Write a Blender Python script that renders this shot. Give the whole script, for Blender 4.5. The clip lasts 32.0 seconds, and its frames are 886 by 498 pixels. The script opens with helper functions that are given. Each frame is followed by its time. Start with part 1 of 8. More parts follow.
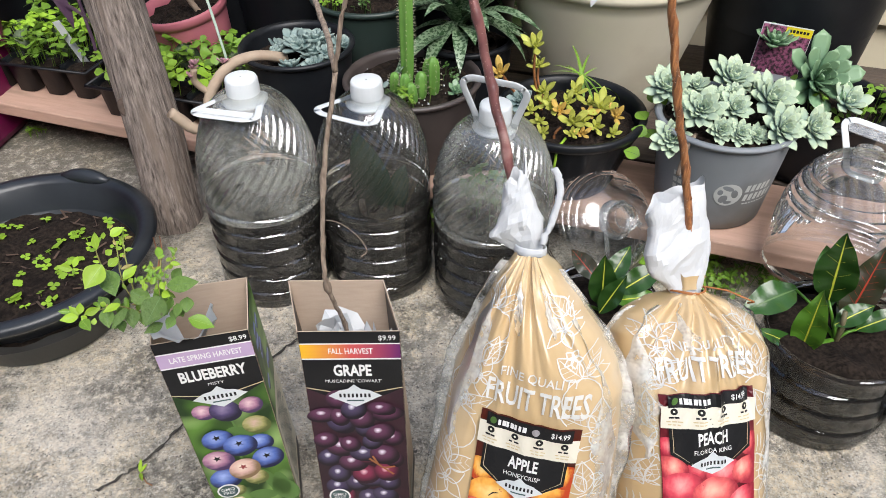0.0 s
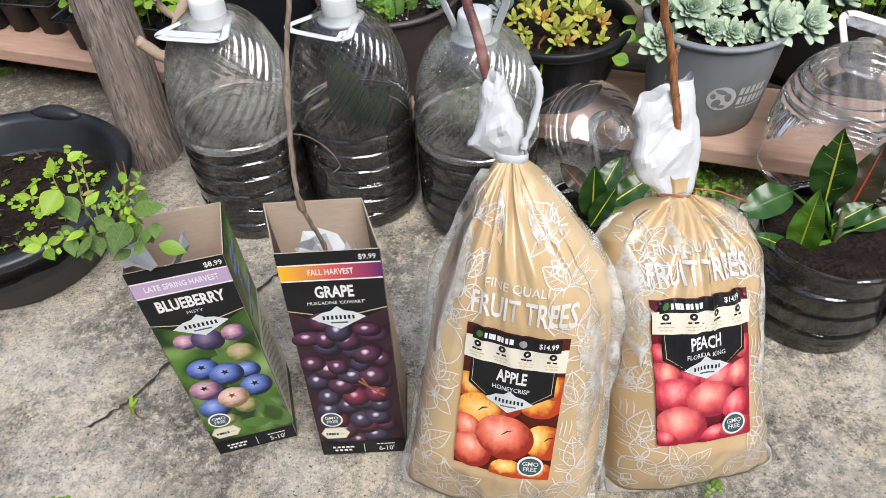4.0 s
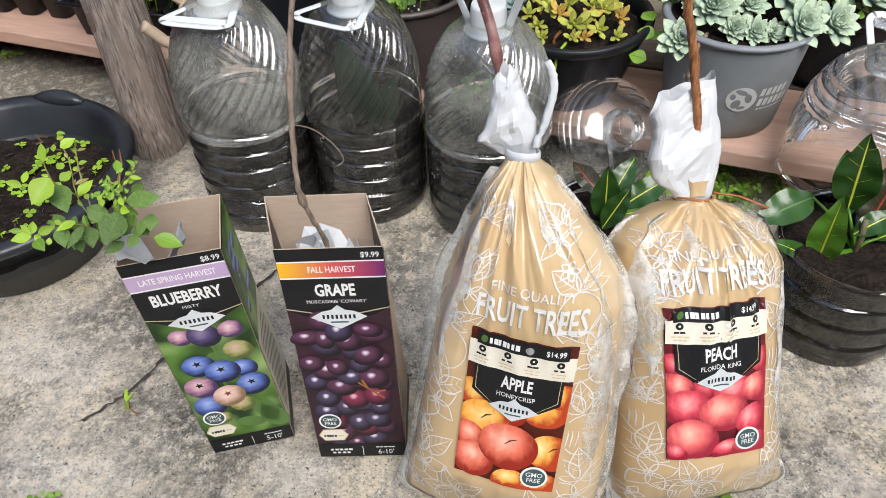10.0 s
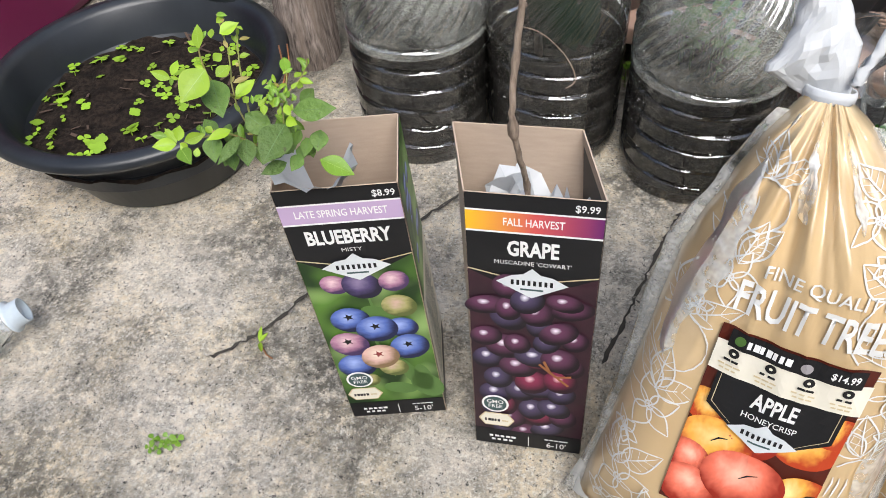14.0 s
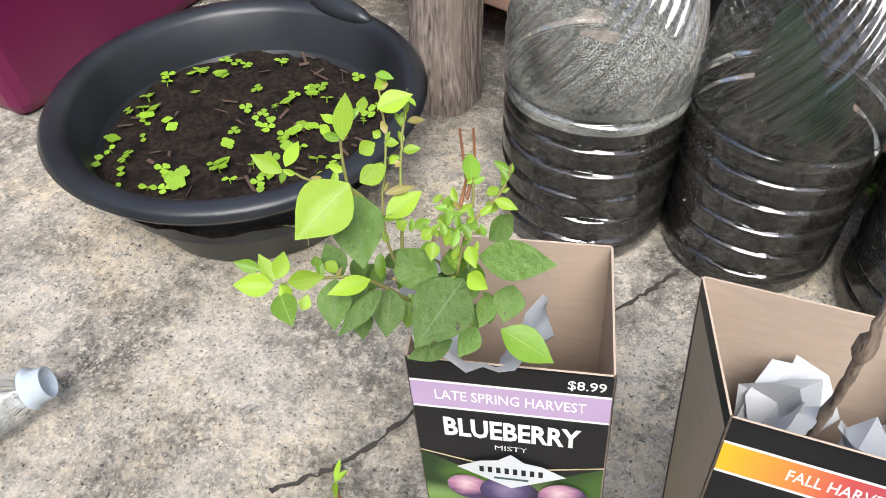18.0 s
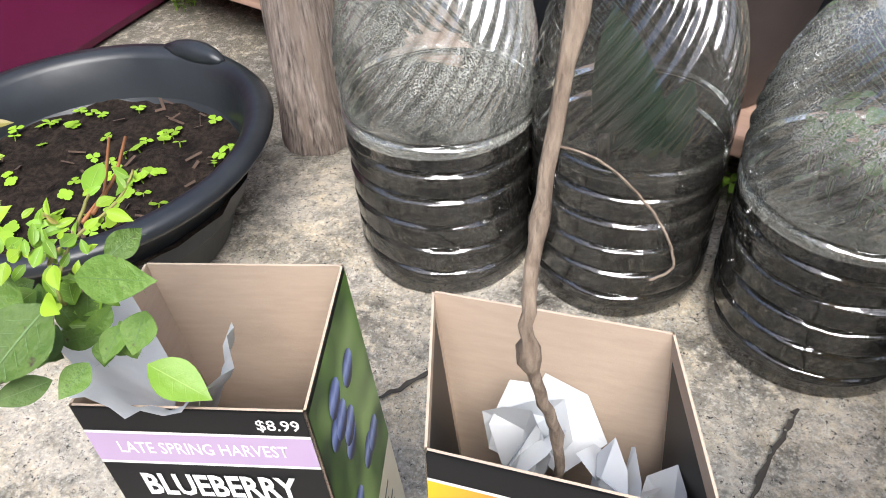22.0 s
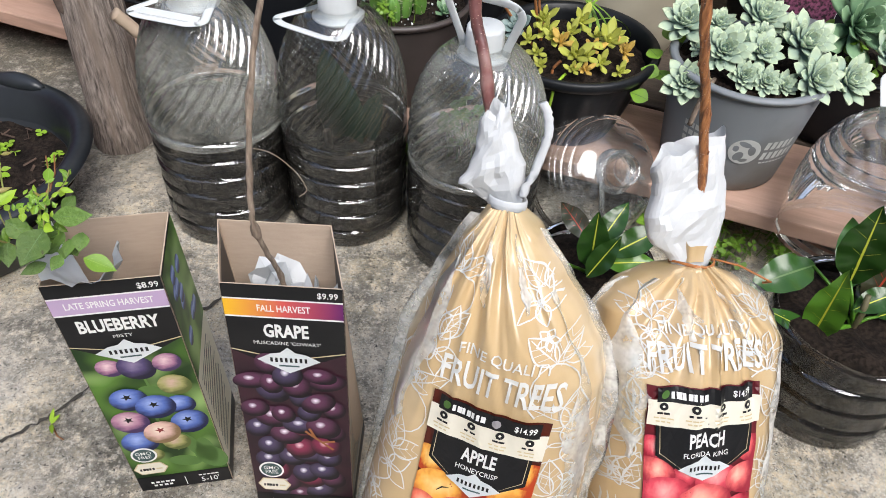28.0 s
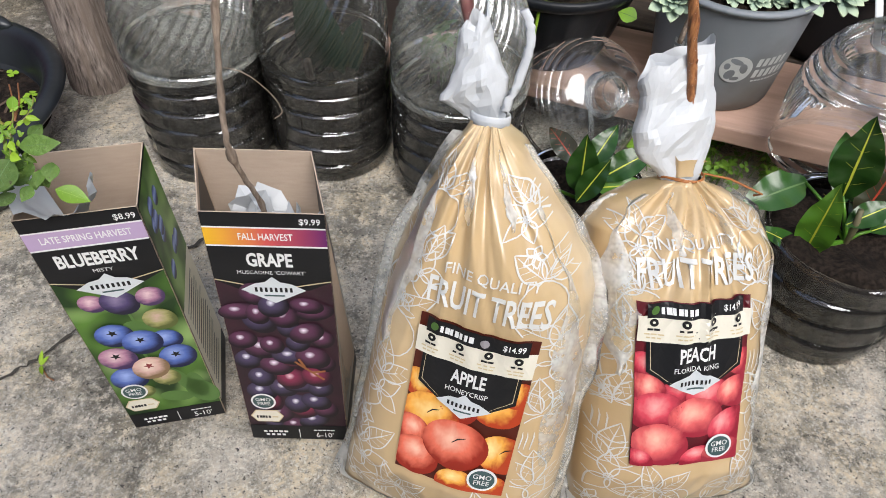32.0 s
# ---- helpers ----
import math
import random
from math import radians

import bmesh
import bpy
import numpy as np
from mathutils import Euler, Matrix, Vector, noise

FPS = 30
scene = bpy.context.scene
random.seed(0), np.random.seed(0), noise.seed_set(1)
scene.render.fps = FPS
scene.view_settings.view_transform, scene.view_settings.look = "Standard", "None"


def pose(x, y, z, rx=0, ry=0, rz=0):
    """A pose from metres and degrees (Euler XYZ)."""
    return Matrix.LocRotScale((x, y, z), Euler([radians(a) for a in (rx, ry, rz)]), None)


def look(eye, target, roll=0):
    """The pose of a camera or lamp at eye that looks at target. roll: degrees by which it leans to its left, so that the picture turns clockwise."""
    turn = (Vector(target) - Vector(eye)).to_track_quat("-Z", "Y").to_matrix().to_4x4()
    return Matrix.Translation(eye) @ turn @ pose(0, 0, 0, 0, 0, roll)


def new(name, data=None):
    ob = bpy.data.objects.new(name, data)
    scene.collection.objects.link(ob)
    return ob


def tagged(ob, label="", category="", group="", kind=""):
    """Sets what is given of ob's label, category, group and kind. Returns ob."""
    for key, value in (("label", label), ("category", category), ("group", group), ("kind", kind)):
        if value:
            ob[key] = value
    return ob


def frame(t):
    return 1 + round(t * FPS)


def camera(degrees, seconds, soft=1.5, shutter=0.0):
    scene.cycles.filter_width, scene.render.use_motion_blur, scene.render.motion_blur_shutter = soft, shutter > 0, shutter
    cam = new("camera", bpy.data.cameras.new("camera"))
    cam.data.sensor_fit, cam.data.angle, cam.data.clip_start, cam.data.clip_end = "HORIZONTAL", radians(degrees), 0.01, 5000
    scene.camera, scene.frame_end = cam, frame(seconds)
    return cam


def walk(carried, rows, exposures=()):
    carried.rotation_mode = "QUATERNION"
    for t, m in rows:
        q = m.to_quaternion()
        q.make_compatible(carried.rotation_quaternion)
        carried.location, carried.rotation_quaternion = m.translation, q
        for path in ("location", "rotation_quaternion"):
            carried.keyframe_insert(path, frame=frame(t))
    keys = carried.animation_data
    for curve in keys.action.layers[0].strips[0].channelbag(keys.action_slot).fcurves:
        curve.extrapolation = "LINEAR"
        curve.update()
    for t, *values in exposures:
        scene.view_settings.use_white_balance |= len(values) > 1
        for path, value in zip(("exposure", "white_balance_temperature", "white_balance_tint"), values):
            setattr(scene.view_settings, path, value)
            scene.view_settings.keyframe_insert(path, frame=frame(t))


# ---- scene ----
cam = camera(61.68, 32.0, 0.9)
PATH = [
    (0, -0.0075, 0.0952, 0.812, 50.53, 0.8, -0.85),
    (0.5, -0.006, 0.1005, 0.8228, 48.98, 1.02, -1.43),
    (1, 0.004, 0.0972, 0.8079, 48.29, 1.65, -1.68),
    (1.5, 0.0125, 0.099, 0.7762, 47.37, 2.23, -2.51),
    (2, 0.0064, 0.0924, 0.7835, 46.95, 2.18, -3.12),
    (2.5, 0.0095, 0.0859, 0.7946, 46.96, 2.19, -3.21),
    (3, 0.0031, 0.0933, 0.802, 46.99, 2.02, -3.13),
    (3.5, 0.0083, 0.0949, 0.7906, 46.52, 2.43, -2.76),
    (4, 0.0119, 0.101, 0.7751, 45.6, 2.87, -2.6),
    (4.5, 0.0149, 0.1063, 0.7535, 44.31, 3.59, -2.6),
    (6.5, 0.0111, 0.1003, 0.762, 44.5, 3.84, -2.87),
    (7, 0.0148, 0.1037, 0.7555, 44.35, 3.88, -2.57),
    (7.5, 0.0139, 0.1038, 0.7601, 44.5, 3.71, -1.88),
    (8, -0.0029, 0.114, 0.7646, 44.66, 3.39, -1.24),
    (8.5, -0.0054, 0.1345, 0.7533, 44.51, 3.44, -0.81),
    (9, 0.0065, 0.1307, 0.7536, 44.96, 3.02, -0.97),
    (9.5, 0.0107, 0.1236, 0.7603, 45.08, 2.73, -1.35),
    (10, 0.0143, 0.1242, 0.7588, 45.27, 2.26, -1.09),
    (10.5, -0.0043, 0.1525, 0.7422, 44.77, 1.61, 0.25),
    (11, -0.0361, 0.1846, 0.7366, 44.05, 1.09, 2.78),
    (11.5, -0.0661, 0.2167, 0.7247, 42.83, 1.58, 6.42),
    (12, -0.1115, 0.2628, 0.6946, 41.69, 1.9, 9.16),
    (12.5, -0.1112, 0.2749, 0.6603, 40.85, 2.5, 10.78),
    (13, -0.1037, 0.2731, 0.6654, 40.59, 3.25, 11.26),
    (13.5, -0.0979, 0.2597, 0.6654, 40.88, 3.64, 10.37),
    (14, -0.0776, 0.2358, 0.6565, 41.36, 4.08, 9.32),
    (14.5, -0.0712, 0.2271, 0.6709, 42.01, 3.96, 7.97),
    (16.5, -0.0685, 0.2207, 0.6686, 41.82, 2.2, 8.91),
    (17, -0.1134, 0.2665, 0.6595, 41.64, 1.94, 12.5),
    (17.5, -0.1658, 0.3465, 0.6307, 42.23, 1.47, 16.27),
    (18, -0.201, 0.4176, 0.5634, 43.65, 1.85, 19.49),
    (18.5, -0.2175, 0.4365, 0.5029, 44.7, 2.55, 21.69),
    (19, -0.2282, 0.4542, 0.4802, 45.57, 3.28, 22.5),
    (19.5, -0.2372, 0.4689, 0.4841, 46.07, 3.78, 23.07),
    (20, -0.2408, 0.4762, 0.4889, 46.12, 3.84, 23.63),
    (20.5, -0.2427, 0.4766, 0.4892, 46.15, 4.1, 23.47),
    (21, -0.2273, 0.4762, 0.4846, 46.58, 3.58, 22.44),
    (21.5, -0.153, 0.4901, 0.4883, 47.34, 3.77, 19.73),
    (22, -0.0906, 0.4731, 0.5178, 47.48, 3.57, 15.97),
    (22.5, -0.014, 0.4468, 0.5555, 47.74, 0.86, 11.77),
    (23, 0.0648, 0.4233, 0.5937, 49.28, 0.04, 8.27),
    (23.5, 0.085, 0.4033, 0.6859, 52.79, -0.3, 6.23),
    (24, 0.1065, 0.3727, 0.7771, 55.14, -0.38, 5.36),
    (24.5, 0.1091, 0.3661, 0.7919, 56.47, -0.35, 4.93),
    (24.8, 0.1043, 0.3451, 0.7901, 57.48, -0.77, 4.71),
    (25, 0.1036, 0.3345, 0.8133, 56.53, -0.4, 4.51),
    (25.5, 0.0773, 0.2626, 0.8164, 55.12, -1.11, 3.57),
    (26, 0.0727, 0.2274, 0.8025, 52.83, -1.73, 2.69),
    (26.5, 0.0443, 0.1978, 0.7649, 50.51, -2.3, 2.01),
    (28.5, 0.0226, 0.1993, 0.7339, 44.97, -2.11, 0.86),
    (29, 0.0278, 0.1936, 0.7311, 43.91, -1.3, 0.27),
    (29.5, 0.0429, 0.1928, 0.689, 41.49, -0.29, -0.29),
    (30, 0.0402, 0.1939, 0.6845, 40.91, 0.25, -1.05),
    (30.5, 0.0414, 0.192, 0.6948, 40.31, 0.16, -1.08),
    (31, 0.0401, 0.1919, 0.6923, 40.24, -0.05, -0.85),
    (31.5, 0.034, 0.1924, 0.7086, 41.18, -0.9, -0.95),
    (32, 0.0323, 0.1944, 0.7112, 41.7, -1.36, -0.2),
]
walk(cam, [(t, pose(x, y, z, rx, ry, rz)) for t, x, y, z, rx, ry, rz in PATH],
     [(0.0, 0.95), (7.0, 0.84), (10.0, 0.90), (12.0, 1.02), (17.0, 1.04), (18.5, 1.36), (21.0, 1.42), (22.0, 1.55), (23.0, 1.22), (24.0, 1.30), (26.0, 1.22), (29.0, 0.82), (32.0, 0.78)])

# ---- world and light ----
world = bpy.data.worlds.new("sky")
scene.world = world
world.use_nodes = True
wn = world.node_tree
sky = wn.nodes.new("ShaderNodeTexSky")
sky.sky_type, sky.sun_disc = "NISHITA", False
sky.sun_elevation, sky.sun_rotation = radians(55), radians(160)
sky.air_density, sky.dust_density, sky.ozone_density = 1.0, 3.0, 1.0
wn.links.new(sky.outputs[0], wn.nodes["Background"].inputs[0])
wn.nodes["Background"].inputs[1].default_value = 0.118
sun = new("sun", bpy.data.lights.new("sun", "SUN"))
sun.data.energy, sun.data.angle, sun.data.color = 1.88, radians(40), (0.975, 0.985, 1.0)
sun.matrix_world = look((0.9, -1.6, 3.4), (0, 0.8, 0))


# ---- materials ----
def mat(name, base, rough=0.6, second=None, scale=30.0, mix=0.5, bump=0.0, bump_scale=None, coat=0.0, metal=0.0, third=None,
        third_scale=6.0, spread=0.0, stretch=None, sub=0.0, detail=6.0, spec=0.5, third_edge=(0.5, 0.68)):
    """A surface with grain: base and second colour mixed by fine noise, third by a coarse one; spread varies it from piece to piece."""
    m = bpy.data.materials.new(name)
    m.use_nodes = True
    t = m.node_tree
    n, link = t.nodes, t.links.new
    b = n["Principled BSDF"]
    b.inputs["Roughness"].default_value, b.inputs["Metallic"].default_value = rough, metal
    b.inputs["Specular IOR Level"].default_value = spec
    b.inputs["Coat Weight"].default_value, b.inputs["Coat Roughness"].default_value = coat, 0.12
    pos = n.new("ShaderNodeTexCoord").outputs["Object"]
    if stretch:
        mp = n.new("ShaderNodeMapping")
        mp.inputs["Scale"].default_value = stretch
        link(pos, mp.inputs["Vector"])
        pos = mp.outputs[0]

    def noise_at(s, d=detail):
        t1 = n.new("ShaderNodeTexNoise")
        t1.inputs["Scale"].default_value, t1.inputs["Detail"].default_value = s, d
        link(pos, t1.inputs["Vector"])
        return t1.outputs["Fac"]

    def ramp(src, lo, hi):
        r = n.new("ShaderNodeMapRange")
        r.inputs["From Min"].default_value, r.inputs["From Max"].default_value = lo, hi
        link(src, r.inputs["Value"])
        return r.outputs[0]

    def blend(fac, a, c):
        x = n.new("ShaderNodeMix")
        x.data_type = "RGBA"
        link(fac, x.inputs["Factor"])
        for sock, v in ((x.inputs["A"], a), (x.inputs["B"], c)):
            if isinstance(v, tuple):
                sock.default_value = (*v, 1)
            else:
                link(v, sock)
        return x.outputs["Result"]

    col = base
    second = second or tuple(c * 0.75 for c in base)
    col = blend(ramp(noise_at(scale), 0.5 - mix / 2, 0.5 + mix / 2), col, second)
    if third:
        col = blend(ramp(noise_at(third_scale), *third_edge), col, third)
    if spread:
        info = n.new("ShaderNodeObjectInfo")
        h = n.new("ShaderNodeHueSaturation")
        mr = n.new("ShaderNodeMapRange")
        mr.inputs["To Min"].default_value, mr.inputs["To Max"].default_value = 1 - spread, 1 + spread
        link(info.outputs["Random"], mr.inputs["Value"])
        link(mr.outputs[0], h.inputs["Value"])
        link(col, h.inputs["Color"])
        col = h.outputs[0]
    link(col, b.inputs["Base Color"])
    if bump:
        bp = n.new("ShaderNodeBump")
        bp.inputs["Strength"].default_value, bp.inputs["Distance"].default_value = bump, 0.003
        link(noise_at(bump_scale or scale, 8), bp.inputs["Height"])
        link(bp.outputs[0], b.inputs["Normal"])
    return m


def clear(name, tint=(0.94, 0.96, 0.96), haze=0.0, haze_col=(0.45, 0.47, 0.45), haze_scale=60.0, rough=0.06, gloss=1.0, ior=1.9):
    """Thin clear plastic: see-through, with Fresnel gloss and, where haze is set, a milky speckled film."""
    m = bpy.data.materials.new(name)
    m.use_nodes = True
    n, link = m.node_tree.nodes, m.node_tree.links.new
    n.remove(n["Principled BSDF"])
    tr, gl, mx = n.new("ShaderNodeBsdfTransparent"), n.new("ShaderNodeBsdfGlossy"), n.new("ShaderNodeMixShader")
    tr.inputs[0].default_value = (*tint, 1)
    gl.inputs["Color"].default_value = (gloss, gloss, gloss, 1)
    gl.inputs["Roughness"].default_value = rough
    fr = n.new("ShaderNodeFresnel")
    fr.inputs["IOR"].default_value = ior
    bp = n.new("ShaderNodeBump")
    bp.inputs["Strength"].default_value, bp.inputs["Distance"].default_value = 0.06, 0.003
    ns = n.new("ShaderNodeTexNoise")
    co = n.new("ShaderNodeTexCoord")
    ns.inputs["Scale"].default_value = 45
    link(co.outputs["Object"], ns.inputs["Vector"])
    link(ns.outputs["Fac"], bp.inputs["Height"])
    link(bp.outputs[0], gl.inputs["Normal"])
    link(bp.outputs[0], fr.inputs["Normal"])
    link(fr.outputs[0], mx.inputs[0])
    base = tr.outputs[0]
    if haze:
        df = n.new("ShaderNodeBsdfDiffuse")
        df.inputs[0].default_value = (*haze_col, 1)
        hz = n.new("ShaderNodeMixShader")
        n2 = n.new("ShaderNodeTexNoise")
        n2.inputs["Scale"].default_value, n2.inputs["Detail"].default_value = haze_scale, 4
        n2.inputs["Roughness"].default_value = 0.75
        link(co.outputs["Object"], n2.inputs["Vector"])
        mr = n.new("ShaderNodeMapRange")
        mr.inputs["From Min"].default_value, mr.inputs["From Max"].default_value = 0.36, 0.63
        mr.inputs["To Max"].default_value = haze
        link(n2.outputs["Fac"], mr.inputs["Value"])
        n3 = n.new("ShaderNodeTexNoise")
        n3.inputs["Scale"].default_value, n3.inputs["Detail"].default_value = 14, 5
        link(co.outputs["Object"], n3.inputs["Vector"])
        pm = n.new("ShaderNodeMapRange")
        pm.inputs["From Min"].default_value, pm.inputs["From Max"].default_value, pm.inputs["To Min"].default_value = 0.36, 0.60, 0.30
        link(n3.outputs["Fac"], pm.inputs["Value"])
        pt = n.new("ShaderNodeMath")
        pt.operation = "MULTIPLY"
        link(mr.outputs[0], pt.inputs[0])
        link(pm.outputs[0], pt.inputs[1])
        link(pt.outputs[0], hz.inputs[0])
        link(base, hz.inputs[1])
        link(df.outputs[0], hz.inputs[2])
        base = hz.outputs[0]
    link(base, mx.inputs[1])
    link(gl.outputs[0], mx.inputs[2])
    link(mx.outputs[0], n["Material Output"].inputs["Surface"])
    return m


M_BLACK = mat("black_plastic", (0.006, 0.007, 0.009), 0.42, (0.013, 0.0145, 0.017), 14, 0.6, 0.15, 60, spec=0.3)
M_BASIN = mat("basin_plastic", (0.010, 0.012, 0.015), 0.34, (0.028, 0.032, 0.037), 9, 0.4, 0.2, 40, spec=0.4)
M_GREY = mat("grey_pot_plastic", (0.225, 0.245, 0.265), 0.5, (0.18, 0.197, 0.212), 12, 0.7, 0.1, 60, third=(0.10, 0.09, 0.07), third_scale=3.0)
M_GREEN_POT = mat("green_pot_plastic", (0.018, 0.032, 0.026), 0.45, (0.03, 0.045, 0.04), 14, 0.6)
M_BROWN_POT = mat("brown_pot_plastic", (0.05, 0.038, 0.036), 0.45, (0.08, 0.066, 0.06), 12, 0.6, 0.15, 60)
M_PINK_POT = mat("pink_pot_plastic", (0.50, 0.16, 0.20), 0.5, (0.40, 0.12, 0.15), 14, 0.6, 0.1, 50)
M_CREAM = mat("cream_pot_plastic", (0.66, 0.61, 0.48), 0.45, (0.58, 0.53, 0.41), 9, 0.7, 0.08, 40, third=(0.45, 0.40, 0.30), third_scale=4)
M_MAGENTA = mat("magenta_plastic", (0.17, 0.007, 0.065), 0.4, (0.13, 0.005, 0.05), 10, 0.6)
M_SOIL = mat("soil", (0.008, 0.0055, 0.004), 0.95, (0.026, 0.018, 0.013), 190, 0.22, 1.0, 170, third=(0.006, 0.004, 0.003), third_scale=40, spec=0.2)
M_WOOD_POST = mat("grey_wood", (0.36, 0.30, 0.26), 0.92, (0.055, 0.042, 0.034), 75, 0.44, 1.0, 75, third=(0.20, 0.155, 0.125), third_scale=12, stretch=(4.0, 4.0, 0.4))
M_PLANK = mat("pink_wood", (0.52, 0.34, 0.26), 0.75, (0.42, 0.27, 0.20), 30, 0.6, 0.3, 60, third=(0.30, 0.20, 0.15), third_scale=5, stretch=(0.6, 5, 5))
M_SIDING = mat("siding_paint", (0.58, 0.52, 0.38), 0.7, (0.50, 0.44, 0.31), 5, 0.7, 0.2, 40, third=(0.50, 0.43, 0.30), third_scale=3, stretch=(0.5, 1, 2))
M_CARD = mat("raw_card", (0.50, 0.40, 0.31), 0.85, (0.44, 0.34, 0.26), 60, 0.6, 0.15, 250, stretch=(1, 1, 5))
M_INK = mat("black_print", (0.009, 0.009, 0.010), 0.42, (0.015, 0.015, 0.016), 30, 0.6, spec=0.28)
M_WHITE_INK = mat("white_print", (0.82, 0.82, 0.80), 0.4, (0.76, 0.76, 0.74), 60, 0.6)
M_SILVER = mat("silver_print", (0.72, 0.75, 0.76), 0.35, (0.52, 0.56, 0.57), 25, 0.8)
M_PAPER = mat("white_paper", (0.64, 0.66, 0.67), 0.5, (0.50, 0.52, 0.54), 12, 0.7, 0.3, 40)
M_CAP = mat("white_cap", (0.66, 0.69, 0.70), 0.4, (0.60, 0.63, 0.64), 18, 0.6)
M_TAN = mat("tan_bag", (0.62, 0.45, 0.245), 0.34, (0.51, 0.36, 0.185), 14, 0.7, 0.35, 30, coat=0.9, third=(0.72, 0.56, 0.34), third_scale=9)
def crumple(m, scale, strength, distance):
    """Fine ridged creases over whatever relief the material has."""
    n, link = m.node_tree.nodes, m.node_tree.links.new
    b = n["Principled BSDF"]
    co, t, bp = n.new("ShaderNodeTexCoord"), n.new("ShaderNodeTexNoise"), n.new("ShaderNodeBump")
    t.noise_type, t.normalize = "RIDGED_MULTIFRACTAL", True
    t.inputs["Scale"].default_value, t.inputs["Detail"].default_value, t.inputs["Distortion"].default_value = scale, 3, 0.6
    link(co.outputs["Object"], t.inputs["Vector"])
    bp.inputs["Strength"].default_value, bp.inputs["Distance"].default_value = strength, distance
    link(t.outputs["Fac"], bp.inputs["Height"])
    if b.inputs["Normal"].links:
        link(b.inputs["Normal"].links[0].from_socket, bp.inputs["Normal"])
    link(bp.outputs[0], b.inputs["Normal"])
    link(bp.outputs[0], b.inputs["Coat Normal"])


crumple(M_TAN, 11.0, 0.55, 0.006)
M_FILM = mat("white_film", (0.76, 0.77, 0.76), 0.3, (0.62, 0.62, 0.58), 20, 0.6, 0.5, 30, coat=0.4)
M_BARK_A = mat("apple_bark", (0.25, 0.10, 0.09), 0.33, (0.10, 0.04, 0.04), 55, 0.5, 0.4, 120, third=(0.36, 0.22, 0.20), third_scale=30, coat=0.25)
M_BARK_P = mat("peach_bark", (0.46, 0.20, 0.075), 0.42, (0.17, 0.06, 0.025), 75, 0.35, 0.8, 80, third=(0.12, 0.06, 0.035), third_scale=30, stretch=(5, 5, 0.7), third_edge=(0.56, 0.66))
M_BARK_G = mat("vine_bark", (0.38, 0.30, 0.23), 0.88, (0.13, 0.09, 0.065), 70, 0.5, 1.0, 90, stretch=(4, 4, 1))
M_LEAF = mat("leaf_green", (0.075, 0.16, 0.03), 0.45, (0.045, 0.11, 0.022), 40, 0.7, 0.2, 80, spread=0.3)
M_LEAF_Y = mat("leaf_lime", (0.26, 0.42, 0.03), 0.45, (0.18, 0.33, 0.025), 40, 0.7, 0.2, 80, spread=0.25)
M_CLOVER = mat("clover_green", (0.19, 0.34, 0.03), 0.5, (0.11, 0.23, 0.02), 25, 0.7, 0.1, 80, spread=0.2)
M_CROTON = mat("croton_green", (0.030, 0.090, 0.014), 0.27, (0.018, 0.056, 0.010), 40, 0.7, 0.3, 45, spread=0.25)
M_SEDUM_O = mat("orange_sedum", (0.50, 0.40, 0.07), 0.45, (0.50, 0.28, 0.09), 60, 0.7, spread=0.2)
M_SEDUM = mat("yellow_sedum", (0.36, 0.42, 0.06), 0.45, (0.42, 0.40, 0.09), 60, 0.7, spread=0.2)
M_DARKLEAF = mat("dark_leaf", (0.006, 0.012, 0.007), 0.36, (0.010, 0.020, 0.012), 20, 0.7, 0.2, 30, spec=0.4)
M_CORDY = mat("burgundy_leaf", (0.060, 0.016, 0.022), 0.52, (0.030, 0.010, 0.013), 30, 0.6, stretch=(4, 4, 1), spec=0.3)
M_PET_A = clear("bottle_plastic_filmed", haze=0.62, haze_col=(0.66, 0.67, 0.61), haze_scale=820, rough=0.04, ior=2.0)
M_PET_B = clear("bottle_plastic", haze=0.14, haze_col=(0.55, 0.53, 0.46), haze_scale=600, rough=0.035, ior=1.9)
M_PET_E = clear("bottle_plastic_dirty", haze=0.10, haze_col=(0.50, 0.47, 0.42), haze_scale=600, rough=0.035, ior=1.85)
M_PET_D = clear("planter_plastic", haze=0.03, haze_col=(0.5, 0.5, 0.46), haze_scale=500, rough=0.035, ior=1.85)
M_PET_C = clear("bottle_plastic_clean", haze=0.17, haze_col=(0.74, 0.76, 0.76), haze_scale=90, rough=0.05, ior=1.8)


M_PET_NECK = clear("cloudy_neck_plastic", haze=0.55, haze_col=(0.55, 0.56, 0.55), haze_scale=60, rough=0.10, ior=1.6)


